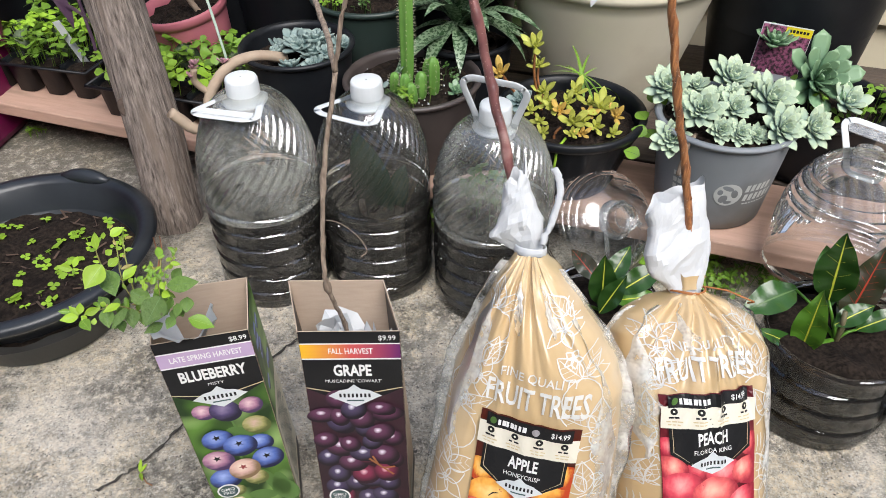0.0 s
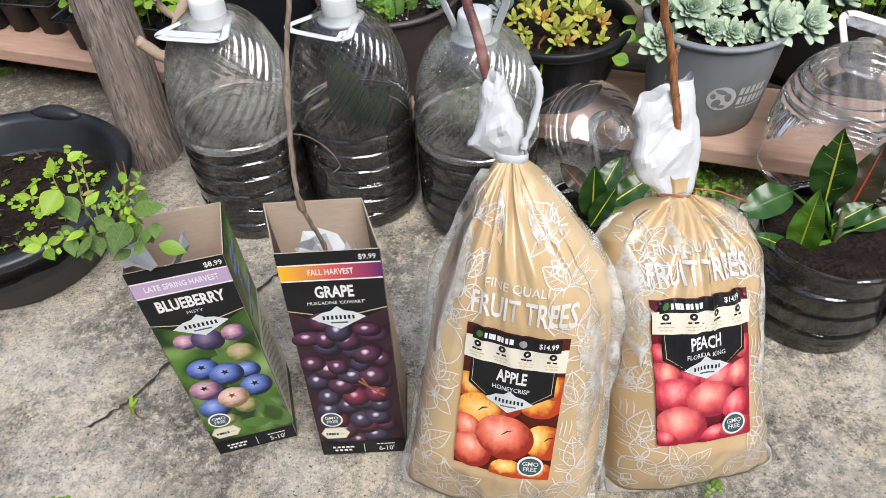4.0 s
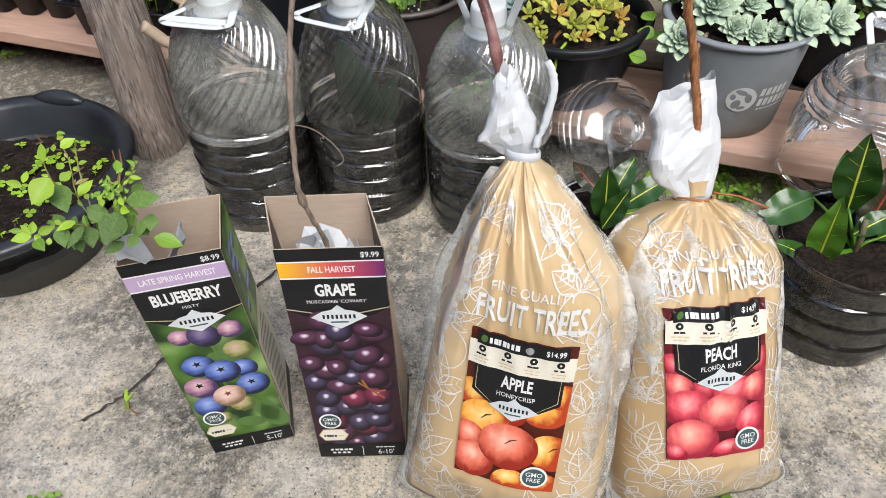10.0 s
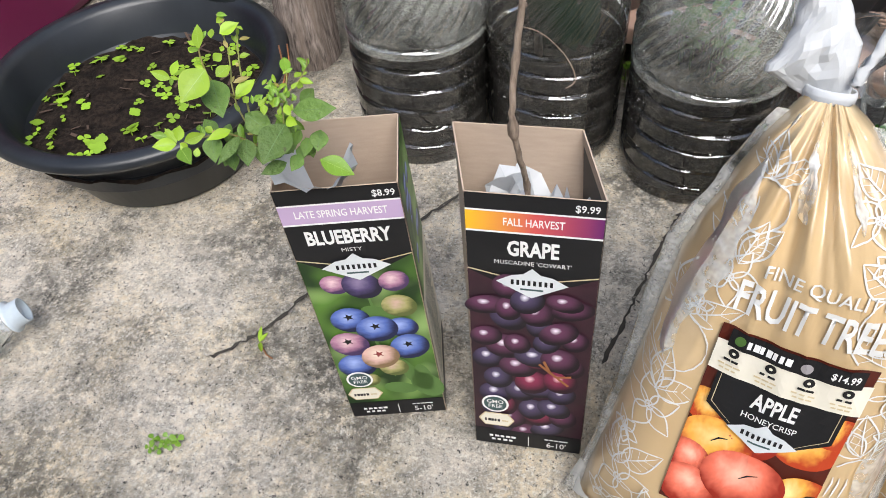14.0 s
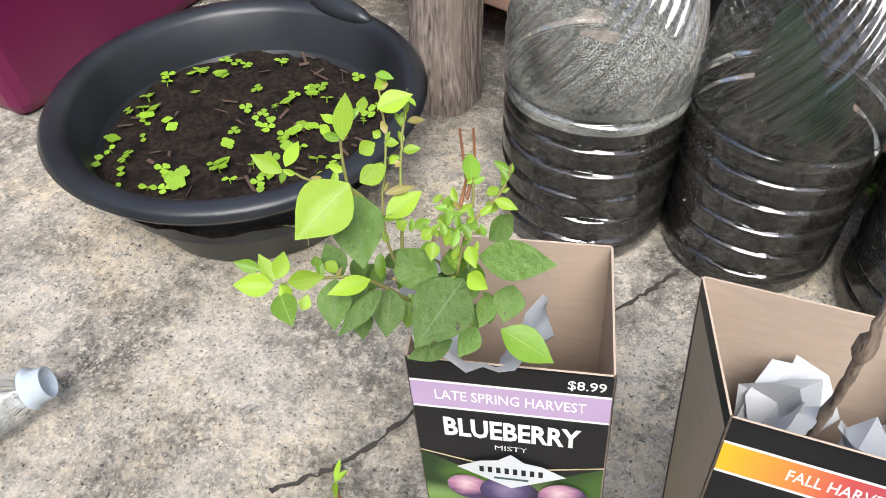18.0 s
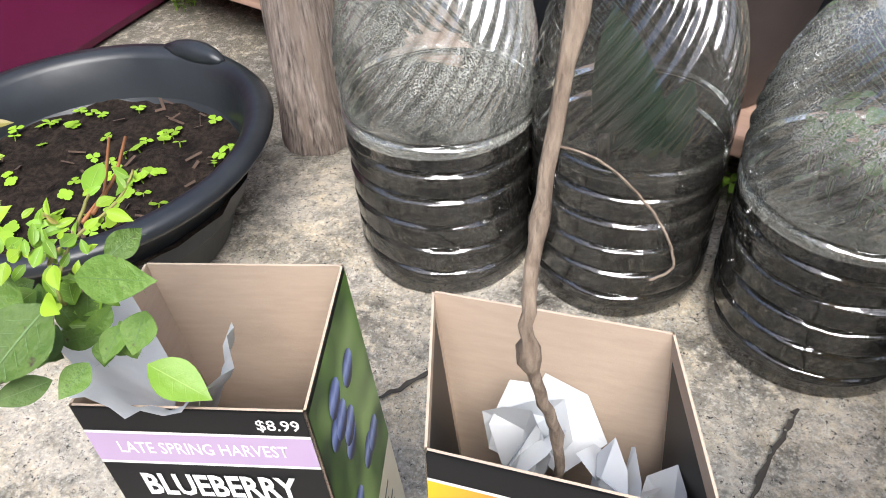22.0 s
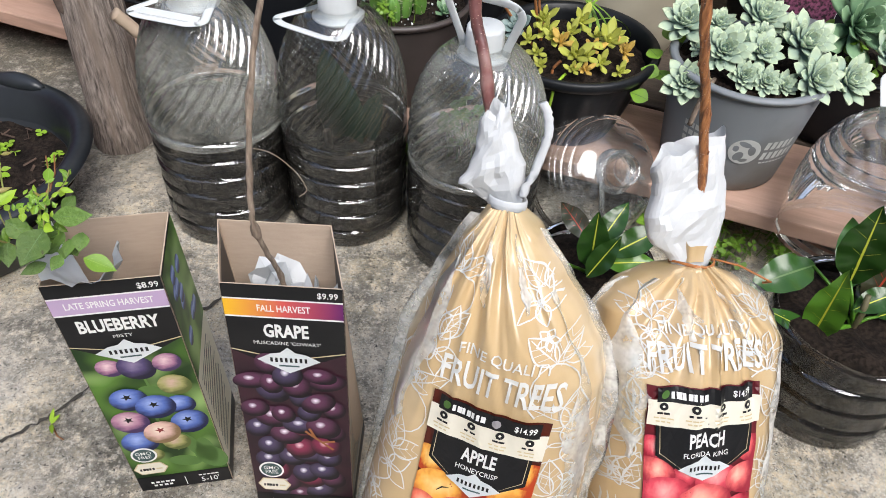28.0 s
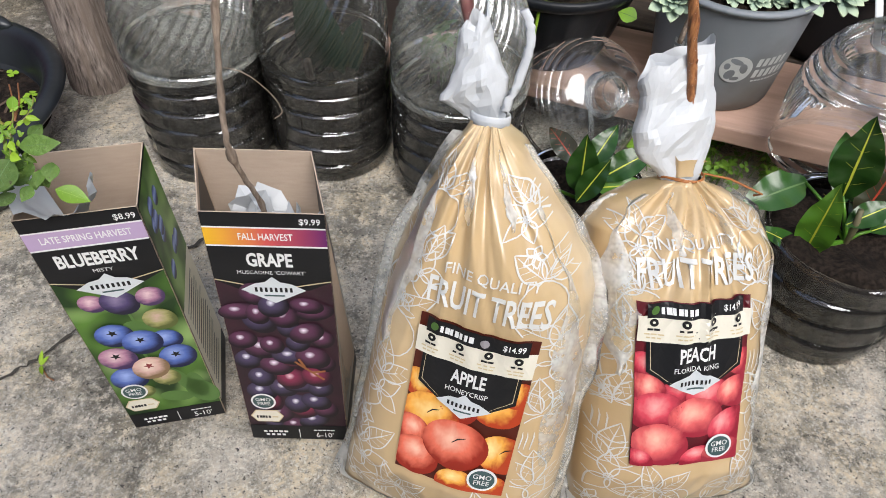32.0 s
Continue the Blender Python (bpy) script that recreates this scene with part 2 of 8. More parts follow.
def concrete():
    """Old slab: sandy and grey patches, black algae stains, pale grains and dark pits."""
    m = bpy.data.materials.new("concrete")
    m.use_nodes = True
    n, link = m.node_tree.nodes, m.node_tree.links.new
    b = n["Principled BSDF"]
    b.inputs["Roughness"].default_value = 0.93
    pos = n.new("ShaderNodeTexCoord").outputs["Object"]

    def fac(scale, lo, hi, detail=8, rough=0.6, top=1.0, dist=0.0):
        t = n.new("ShaderNodeTexNoise")
        t.inputs["Scale"].default_value, t.inputs["Detail"].default_value = scale, detail
        t.inputs["Roughness"].default_value, t.inputs["Distortion"].default_value = rough, dist
        link(pos, t.inputs["Vector"])
        r = n.new("ShaderNodeMapRange")
        r.inputs["From Min"].default_value, r.inputs["From Max"].default_value, r.inputs["To Max"].default_value = lo, hi, top
        link(t.outputs["Fac"], r.inputs["Value"])
        return r.outputs[0], t.outputs["Fac"]

    def cells(scale, lo, hi, top):
        v = n.new("ShaderNodeTexVoronoi")
        v.inputs["Scale"].default_value = scale
        link(pos, v.inputs["Vector"])
        r = n.new("ShaderNodeMapRange")
        r.inputs["From Min"].default_value, r.inputs["From Max"].default_value, r.inputs["To Max"].default_value = lo, hi, top
        link(v.outputs["Distance"], r.inputs["Value"])
        return r.outputs[0]

    def times(a, c):
        x = n.new("ShaderNodeMath")
        x.operation = "MULTIPLY"
        link(a, x.inputs[0])
        link(c, x.inputs[1])
        return x.outputs[0]

    def blend(f, a, c):
        x = n.new("ShaderNodeMix")
        x.data_type = "RGBA"
        link(f, x.inputs["Factor"])
        for sock, v in ((x.inputs["A"], a), (x.inputs["B"], c)):
            if isinstance(v, tuple):
                sock.default_value = (*v, 1)
            else:
                link(v, sock)
        return x.outputs["Result"]
    col = blend(fac(5, 0.35, 0.65)[0], (0.87, 0.785, 0.65), (0.66, 0.605, 0.505))
    col = blend(fac(7.5, 0.44, 0.60, 9, 0.7, 0.9, 0.4)[0], col, (0.82, 0.70, 0.49))
    col = blend(fac(26, 0.50, 0.60, 9, 0.75, 0.62, 0.3)[0], col, (0.30, 0.28, 0.24))
    col = blend(fac(70, 0.48, 0.58, 8, 0.85, 0.55)[0], col, (0.25, 0.235, 0.205))
    col = blend(fac(260, 0.52, 0.58, 5, 0.8, 0.75)[0], col, (0.90, 0.87, 0.78))
    col = blend(times(fac(4.2, 0.44, 0.62, 8, 0.65)[0], fac(60, 0.42, 0.52, 8, 0.8, 0.86)[0]), col, (0.070, 0.065, 0.055))
    col = blend(times(fac(10, 0.50, 0.66, 9, 0.75)[0], fac(150, 0.42, 0.53, 6, 0.8, 0.95)[0]), col, (0.06, 0.056, 0.05))
    col = blend(times(cells(230, 0.36, 0.12, 1.0), fac(9, 0.42, 0.6)[0]), col, (0.70, 0.66, 0.56))
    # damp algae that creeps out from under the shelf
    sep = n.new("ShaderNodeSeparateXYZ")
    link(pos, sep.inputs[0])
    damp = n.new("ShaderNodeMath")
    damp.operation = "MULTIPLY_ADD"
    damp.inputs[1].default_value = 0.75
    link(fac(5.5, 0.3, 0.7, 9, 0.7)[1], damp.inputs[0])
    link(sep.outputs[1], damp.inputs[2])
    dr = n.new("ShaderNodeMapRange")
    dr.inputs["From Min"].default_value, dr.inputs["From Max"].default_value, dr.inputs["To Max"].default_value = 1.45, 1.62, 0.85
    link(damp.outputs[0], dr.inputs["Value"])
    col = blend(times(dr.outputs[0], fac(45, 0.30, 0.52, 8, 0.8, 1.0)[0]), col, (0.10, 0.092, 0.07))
    pit = fac(190, 0.585, 0.62, 5, 0.8)
    col = blend(pit[0], col, (0.06, 0.055, 0.05))
    link(col, b.inputs["Base Color"])
    h1, h2 = fac(90, 0.3, 0.7, 9, 0.8)[1], fac(14, 0.3, 0.7)[1]
    ad = n.new("ShaderNodeMath")
    link(h1, ad.inputs[0])
    link(h2, ad.inputs[1])
    bp = n.new("ShaderNodeBump")
    bp.inputs["Strength"].default_value, bp.inputs["Distance"].default_value = 1.0, 0.006
    link(ad.outputs[0], bp.inputs["Height"])
    link(bp.outputs[0], b.inputs["Normal"])
    return m


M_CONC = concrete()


def tipped(name, base, tip, rough=0.5):
    """Fleshy leaf colour that turns from the base to the tip along the leaf."""
    m = mat(name, base, rough, tuple(c * 0.85 for c in base), 3, 0.6, spread=0.12)
    n, link = m.node_tree.nodes, m.node_tree.links.new
    b = n["Principled BSDF"]
    old = b.inputs["Base Color"].links[0].from_socket
    co, sp, mr, x = n.new("ShaderNodeTexCoord"), n.new("ShaderNodeSeparateXYZ"), n.new("ShaderNodeMapRange"), n.new("ShaderNodeMix")
    link(co.outputs["Generated"], sp.inputs[0])
    mr.inputs["From Min"].default_value, mr.inputs["From Max"].default_value = 0.25, 1.0
    link(sp.outputs[1], mr.inputs["Value"])
    x.data_type = "RGBA"
    link(mr.outputs[0], x.inputs["Factor"])
    link(old, x.inputs["A"])
    x.inputs["B"].default_value = (*tip, 1)
    link(x.outputs["Result"], b.inputs["Base Color"])
    return m



# ---- shape helpers ----
def mesh_of(name, bm, material, smooth=True):
    me = bpy.data.meshes.new(name)
    bm.normal_update()
    for f in bm.faces:
        f.smooth = smooth
    bm.to_mesh(me)
    bm.free()
    for m in (material if isinstance(material, (list, tuple)) else (material,)):
        me.materials.append(m)
    return me


def part(name, bm, material, parent, label="", smooth=True, m=None):
    me = bm if isinstance(bm, bpy.types.Mesh) else mesh_of(name, bm, material, smooth)
    ob = new(name, me)
    ob.parent = parent
    if m is not None:
        ob.matrix_basis = m
    return tagged(ob, label)


def thing(name, m, label, category, group="", kind=""):
    ob = new(name)
    ob.empty_display_size = 0.02
    ob.matrix_basis = m
    return tagged(ob, label, category, group, kind)


def solo(name, bm, material, m, label, category, kind="", smooth=True):
    ob = new(name, mesh_of(name, bm, material, smooth))
    ob.matrix_basis = m
    return tagged(ob, label, category, "", kind)


def box(x0, x1, y0, y1, z0, z1, bevel=0.0, bm=None):
    out = bm or bmesh.new()
    vs = [out.verts.new(p) for p in ((x0, y0, z0), (x1, y0, z0), (x1, y1, z0), (x0, y1, z0), (x0, y0, z1), (x1, y0, z1), (x1, y1, z1), (x0, y1, z1))]
    fs = [out.faces.new([vs[i] for i in q]) for q in ((3, 2, 1, 0), (4, 5, 6, 7), (0, 1, 5, 4), (1, 2, 6, 5), (2, 3, 7, 6), (3, 0, 4, 7))]
    if bevel:
        bmesh.ops.bevel(out, geom=list({e for f in fs for e in f.edges}), offset=bevel, segments=2, affect="EDGES", profile=0.5)
    return out


def lathe(profile, n=40, rf=None, sx=1.0, sy=1.0, close=False):
    """Turns (radius, height) points about z; rf(angle, r, z) reshapes the radius."""
    bm = bmesh.new()
    rings = []
    for r, z in profile:
        ring = []
        for i in range(n):
            a = 2 * math.pi * i / n
            q = rf(a, r, z) if rf else r
            ring.append(bm.verts.new((q * math.cos(a) * sx, q * math.sin(a) * sy, z)))
        rings.append(ring)
    for a, b in zip(rings, rings[1:]):
        for i in range(n):
            bm.faces.new((a[i], a[(i + 1) % n], b[(i + 1) % n], b[i]))
    if close:
        bm.faces.new(rings[-1])
        bm.faces.new(list(reversed(rings[0])))
    return bm


def tube(points, radii, n=8, bm=None, caps=True):
    out = bm or bmesh.new()
    pts = [Vector(p) for p in points]
    rs = radii if isinstance(radii, (list, tuple)) else [radii] * len(pts)
    up = Vector((0.31, 0.2, 0.93))
    rings = []
    for i, p in enumerate(pts):
        d = (pts[min(i + 1, len(pts) - 1)] - pts[max(i - 1, 0)]).normalized()
        s = d.cross(up)
        if s.length < 0.1:
            s = d.cross(Vector((1, 0, 0)))
        s.normalize()
        u = s.cross(d)
        rings.append([out.verts.new(p + (s * math.cos(2 * math.pi * k / n) + u * math.sin(2 * math.pi * k / n)) * rs[i]) for k in range(n)])
    for a, b in zip(rings, rings[1:]):
        for i in range(n):
            out.faces.new((a[i], a[(i + 1) % n], b[(i + 1) % n], b[i]))
    if caps:
        out.faces.new(rings[-1])
        out.faces.new(list(reversed(rings[0])))
    return out


def wavy(points, steps, amp, seed):
    """A smooth run through the points with small bends."""
    rng = random.Random(seed)
    pts = [Vector(p) for p in points]
    out = []
    for i in range(len(pts) - 1):
        p0, p1, p2, p3 = pts[max(i - 1, 0)], pts[i], pts[i + 1], pts[min(i + 2, len(pts) - 1)]
        for k in range(steps):
            t = k / steps
            q = 0.5 * (2 * p1 + (p2 - p0) * t + (2 * p0 - 5 * p1 + 4 * p2 - p3) * t * t + (3 * p1 - p0 - 3 * p2 + p3) * t ** 3)
            out.append(q + Vector((rng.uniform(-amp, amp), rng.uniform(-amp, amp), 0)))
    return out + [pts[-1]]


def leaf(bm, m, length, width, fold=0.25, droop=0.3, peak=0.45, segs=6, wave=0.0, point=0.8, slot=0):
    """A leaf along +y from the origin, folded along its rib, bending down by droop; wave ruffles its edge."""
    rows = []
    for i in range(segs + 1):
        t = i / segs
        w = width / 2 * (math.sin(math.pi * t ** (math.log(0.5) / math.log(peak))) ** point if 0 < t < 1 else 0.0)
        y, z = length * t * (1 - 0.25 * droop * t * t), -droop * length * t * t * 0.6
        e = wave * width * math.sin(7 * t * math.pi)
        if i in (0, segs):
            rows.append([bm.verts.new(m @ Vector((0, y, z)))])
        else:
            rows.append([bm.verts.new(m @ Vector((s * w, y, z + abs(s) * w * fold + s * e))) for s in (-1, -0.5, 0, 0.5, 1)])
    for a, b in zip(rows, rows[1:]):
        if len(a) == 1:
            fs = [(a[0], b[i + 1], b[i]) for i in range(4)]
        elif len(b) == 1:
            fs = [(a[i], a[i + 1], b[0]) for i in range(4)]
        else:
            fs = [(a[i], a[i + 1], b[i + 1], b[i]) for i in range(4)]
        for f in fs:
            bm.faces.new(f).material_index = slot
    return bm


def petal(bm, m, length, width, thick, tip=0.7, segs=7):
    """A fleshy succulent leaf along +y, cupped and pointed."""
    rings = []
    for i in range(segs + 1):
        t = i / segs
        w = width / 2 * (0.34 + 0.66 * math.sin(math.pi * min(1, t / tip) / 2)) * (1 if t < tip else max(0.0, 1 - ((t - tip) / (1 - tip)) ** 1.7))
        h = thick / 2 * (1 - 0.5 * t)
        rise = length * 0.16 * t * t
        if i == segs:
            rings.append([bm.verts.new(m @ Vector((0, length, rise + thick * 0.2)))])
            continue
        cup = thick * 0.35 * t
        rings.append([bm.verts.new(m @ Vector(p)) for p in ((-w, length * t, rise + cup + w * 0.16), (-w * 0.5, length * t, rise + h), (0, length * t, rise + h * 0.85), (w * 0.5, length * t, rise + h),
                                                           (w, length * t, rise + cup + w * 0.16), (0, length * t, rise - h))])
    for a, b in zip(rings, rings[1:]):
        k = len(a)
        for i in range(k):
            if len(b) == 1:
                bm.faces.new((a[i], a[(i + 1) % k], b[0]))
            else:
                bm.faces.new((a[i], a[(i + 1) % k], b[(i + 1) % k], b[i]))
    return bm


def rosette_layout(radius, rings, per, seed, flat):
    """Yields the pose and length of each leaf of a rosette, from the outside in."""
    rng = random.Random(seed)
    total = rings * per
    for i in range(total):
        f = i / max(1, total - 1)
        ln = radius * (1.0 - 0.62 * f) * rng.uniform(0.92, 1.08)
        tilt = flat + (78 - flat) * f ** 1.2 + rng.uniform(-5, 5)
        yield f, pose(0, 0, radius * 0.16 * f, 0, 0, i * 137.5 + rng.uniform(-8, 8)) @ pose(0, radius * 0.06, 0, tilt, 0, 0), ln


PETALS = {}


def rosette(parent, m, radius, rings, per, thick, seed, material, tip=0.7, flat=20.0, label="", wide=0.52):
    """A rosette of fleshy leaves: a bud and its leaves as pieces of their own."""
    key = (material.name, tip, wide, round(thick / radius, 2))
    if key not in PETALS:
        PETALS[key] = mesh_of("leaf", petal(bmesh.new(), Matrix.Identity(4), 1.0, wide, thick / radius, tip), material)
    outer = [q @ Matrix.Diagonal((ln, ln, ln * (1 - 0.3 * f), 1)) for f, q, ln in rosette_layout(radius, rings, per, seed, flat)]
    heart = lathe([(radius * 0.10, -radius * 0.02), (radius * 0.11, radius * 0.12), (radius * 0.07, radius * 0.30), (radius * 0.005, radius * 0.42)], 8)
    ob = part("rosette", heart, material, parent, label, m=m)
    for q in outer:
        part("leaf", PETALS[key], None, ob, m=q)
    return ob


def clump(n, spread_xy, height, size, seed, lean=35, leafw=0.8):
    """Many small round leaves on a low clump, three to a stalk."""
    rng = random.Random(seed)
    bm = bmesh.new()
    for _ in range(n):
        x, y = rng.uniform(-1, 1) * spread_xy[0], rng.uniform(-1, 1) * spread_xy[1]
        z = height * rng.uniform(0.35, 1.0)
        a0 = rng.uniform(0, 360)
        s = size * rng.uniform(0.6, 1.25)
        base = pose(x, y, z, rng.uniform(-lean, lean), rng.uniform(-lean, lean), a0)
        tube([(x * 0.9, y * 0.9, 0), (x, y, z)], 0.0007, 3, bm, False)
        for j in range(3):
            leaf(bm, base @ pose(0, 0, 0, rng.uniform(-10, 12), 0, 120 * j), s, s * leafw, 0.15, 0.2, 0.62, 4)
    return bm

# ---- the large structure ----
def ground():
    bm = bmesh.new()
    n = 60
    lo, hi = -1.6, 1.6
    grid = [[bm.verts.new((lo + (hi - lo) * i / n, -0.6 + 2.7 * j / n, 0.0025 * noise.noise(Vector((i * 0.35, j * 0.3, 0))))) for i in range(n + 1)] for j in range(n + 1)]
    for j in range(n):
        for i in range(n):
            bm.faces.new((grid[j][i], grid[j][i + 1], grid[j + 1][i + 1], grid[j + 1][i]))
    # the slab goes on outwards to the horizon
    edge = [e for e in bm.edges if e.is_boundary]
    made = bmesh.ops.extrude_edge_only(bm, edges=edge)["geom"]
    for v in [g for g in made if isinstance(g, bmesh.types.BMVert)]:
        v.co.x, v.co.y, v.co.z = v.co.x * 400, (v.co.y - 0.75) * 400, 0
    bmesh.ops.recalc_face_normals(bm, faces=bm.faces)
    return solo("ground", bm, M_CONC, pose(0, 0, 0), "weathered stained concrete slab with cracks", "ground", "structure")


ground()
M_CRACK = mat("crack_dirt", (0.035, 0.03, 0.025), 0.95, (0.06, 0.052, 0.042), 80, 0.5)


def crack(points, width, seed):
    rng = random.Random(seed)
    bm = bmesh.new()
    pts = wavy(points, 14, 0.002, seed)
    last = None
    for i, p in enumerate(pts):
        d = (pts[min(i + 1, len(pts) - 1)] - pts[max(i - 1, 0)]).normalized()
        s = Vector((-d.y, d.x, 0)) * width * rng.uniform(0.25, 1.0) * (0.3 if i in (0, len(pts) - 1) else 1)
        row = [bm.verts.new((p + k * s) + Vector((0, 0, 0.0042 if abs(k) == 1 else 0.0036))) for k in (-1, 0, 1)]
        if last:
            for k in range(2):
                bm.faces.new((last[k], last[k + 1], row[k + 1], row[k]))
        last = row
    return solo("crack", bm, M_CRACK, pose(0, 0, 0), "dark dirt-filled crack in the concrete", "crack", "structure")


crack([(-0.44, 0.62, 0), (-0.39, 0.665, 0), (-0.345, 0.74, 0), (-0.28, 0.81, 0), (-0.21, 0.89, 0), (-0.16, 0.96, 0)], 0.003, 1)
crack([(0.055, 0.88, 0), (0.03, 0.82, 0), (0.0, 0.74, 0), (-0.03, 0.66, 0)], 0.0028, 2)


def siding():
    wall = thing("wall_north", pose(0.6, 1.74, 0, 0, 0, -20.5), "cream painted horizontal lap siding wall", "wall", "", "structure")
    part("backing", box(-2.2, 2.2, 0.02, 0.12, 0, 1.8), M_SIDING, wall, smooth=False)
    h = 0.145
    prof = bmesh.new()
    vs = [[prof.verts.new((x, y, z)) for y, z in ((0.02, h), (0.006, h), (-0.014, 0.004), (-0.014, 0.0), (0.02, 0.0))] for x in (-2.2, 2.2)]
    for k in range(5):
        prof.faces.new((vs[0][k], vs[0][(k + 1) % 5], vs[1][(k + 1) % 5], vs[1][k]))
    me = mesh_of("siding_board", prof, M_SIDING, False)
    for i in range(12):
        part("siding_board", me, None, wall, m=pose(0, 0, 0.02 + i * h))


siding()


def yard_wall(name, x0, x1, y0, y1, h, label):
    solo(name, box(x0, x1, y0, y1, 0.0, h), M_STUCCO, pose(0, 0, 0), label, "wall", "structure", False)


# unseen walls added to close the yard, dark to dim reflections in the bottles
M_STUCCO = mat("stucco", (0.20, 0.19, 0.175), 0.9, (0.16, 0.15, 0.14), 8, 0.6, 0.5, 60)
yard_wall("wall_south", -2.7, 2.9, -2.0, -1.85, 2.5, "unseen plain plastered wall added behind the camera to close the yard")
yard_wall("wall_west", -2.7, -2.55, -1.84, 2.9, 1.9, "unseen plain plastered wall added to close the yard")
yard_wall("wall_east", 2.75, 2.9, -1.84, 1.0, 1.9, "unseen plain plastered wall added to close the yard")


M_OLD_WOOD = mat("old_wood", (0.10, 0.075, 0.055), 0.9, (0.05, 0.038, 0.03), 30, 0.5, 0.6, 50, stretch=(0.6, 5, 5))


def plank(x, y, yaw, length):
    ob = thing("plank_shelf", pose(x, y, 0, 0, 0, yaw), "low pinkish weathered wooden plank shelf under the potted plants", "shelf")
    part("board", box(-length / 2, length / 2, 0, 0.19, 0.072, 0.098, 0.003), M_PLANK, ob, "pinkish weathered wooden board", False)
    part("board", box(-length / 2 + 0.01, length / 2 - 0.01, 0.20, 0.46, 0.070, 0.095, 0.003), M_OLD_WOOD, ob, "dark damp wooden board", False)
    part("board", box(-length / 2, length / 2 - 0.01, 0.47, 0.72, 0.071, 0.0955, 0.003), M_OLD_WOOD, ob, "dark damp wooden board", False)
    for u in (-0.42, -0.14, 0.14, 0.42):
        part("block", box(u * length - 0.05, u * length + 0.05, 0.10, 0.7, 0, 0.0695, 0.004), M_OLD_WOOD, ob, "dark wooden support block", False)
    return ob


plank(0.0, 1.120, -20.5, 2.7)


M_KNOT = mat("wood_knot", (0.07, 0.05, 0.04), 0.9, (0.14, 0.10, 0.08), 90, 0.5, 0.8, 120)


def post():
    ob = thing("wooden_post", pose(-0.488, 1.183, 0), "weathered grey wooden post with knots, leaning", "post")
    rng = random.Random(4)

    def rf(a, r, z):
        q = r * (1 + 0.10 * noise.noise(Vector((math.cos(a) * 1.6, math.sin(a) * 1.6, z * 4))) + 0.05 * noise.noise(Vector((math.cos(a) * 6, math.sin(a) * 6, z * 2))) - 0.07 * max(0, noise.noise(Vector((math.cos(a) * 13, math.sin(a) * 13, z * 3.5)))))
        return q
    prof = [(0.045 - 0.003 * min(1, z / 0.5) + (0.003 * max(0, 1 - z / 0.08)), z) for z in [i * 0.02 for i in range(60)]]
    bm = lathe(prof, 120, rf)
    for v in bm.verts:
        v.co.x += -0.02 * v.co.z + 0.006 * math.sin(v.co.z * 9)
        v.co.y += 0.08 * v.co.z
    part("trunk", bm, M_WOOD_POST, ob)
    for dx, dy, z, s in ((-0.024, -0.032, 0.237, 0.010), (0.004, -0.034, 0.25, 0.007), (-0.008, -0.038, 0.16, 0.006), (-0.030, -0.012, 0.42, 0.009)):
        k = bmesh.new()
        bmesh.ops.create_uvsphere(k, u_segments=12, v_segments=8, radius=s)
        for v in k.verts:
            v.co.z *= 1.7
            v.co.y *= 0.22
        part("knot", k, M_KNOT, ob, "dark knot", m=pose(dx - 0.0, dy + 0.016, z))


post()


# ---- pots ----
def pot(name, x, y, z, rt, rb, h, material, label, rim=0.008, lip=0.02, soil=0.03, ribs=0, group="", n=44, sx=1.0, soil_mat=None, band=False, tilt=(0, 0)):
    ob = thing(name, pose(x, y, z, tilt[0], tilt[1], 0), label, "plant pot", group)
    th = 0.003

    def rf(a, r, q):
        if ribs and 0.012 < q < h - lip - 0.004 and r > rb - 0.002:
            return r * (1 - 0.03 * (math.sin(a * ribs) > 0.2))
        return r
    out = [(rb - 0.004, 0), (rb, 0.004)]
    wall_r = lambda q: rb + (rt - rb) * 0.97 * q / (h - lip)
    out += [(wall_r(0.004 + (h - lip - 0.004) * i / 9), 0.004 + (h - lip - 0.004) * i / 9) for i in range(1, 9)]
    if band:
        out = [p for p in out if not h * 0.80 < p[1] < h * 0.88] + [(wall_r(q * h) + d, q * h) for q, d in ((0.815, 0.0), (0.822, 0.003), (0.840, 0.004), (0.860, 0.003), (0.868, 0.0))]
        out.sort(key=lambda p: p[1])
    out.append((rt * 0.98, h - lip))
    inner = [(rt - rim * 0.3 - th, h - 0.002), (rt - th - rim * 0.6, h - lip), (rb + (rt - rb) * 0.75 - th, h - soil - 0.02)]
    part("body", lathe(out, max(n, ribs * 4), rf, sx), material, ob)
    part("rim", lathe([(rt * 0.98, h - lip), (rt + rim * 0.5, h - lip + 0.001), (rt + rim, h - lip * 0.5), (rt + rim * 0.9, h - 0.003), (rt + rim * 0.4, h), *inner], n, None, sx), material, ob)
    rs = rt - th - 0.004 - (rt - rb) * soil / h
    bm = lathe([(rs * f, h - soil + 0.006 * noise.noise(Vector((f * 9, x * 7, y * 3))) + 0.004 * (1 - f)) for f in (1.0, 0.92, 0.84, 0.76, 0.68, 0.60, 0.52, 0.44, 0.36, 0.28, 0.2, 0.12, 0.01)], 44, None, sx)
    for v in bm.verts:
        v.co.z += 0.006 * noise.noise(v.co * 60 + Vector((x, y, 0)) * 9) + 0.006 * noise.noise(v.co * 170)
    part("soil", bm, soil_mat or M_SOIL, ob, "dark crumbly potting soil", False)
    return ob


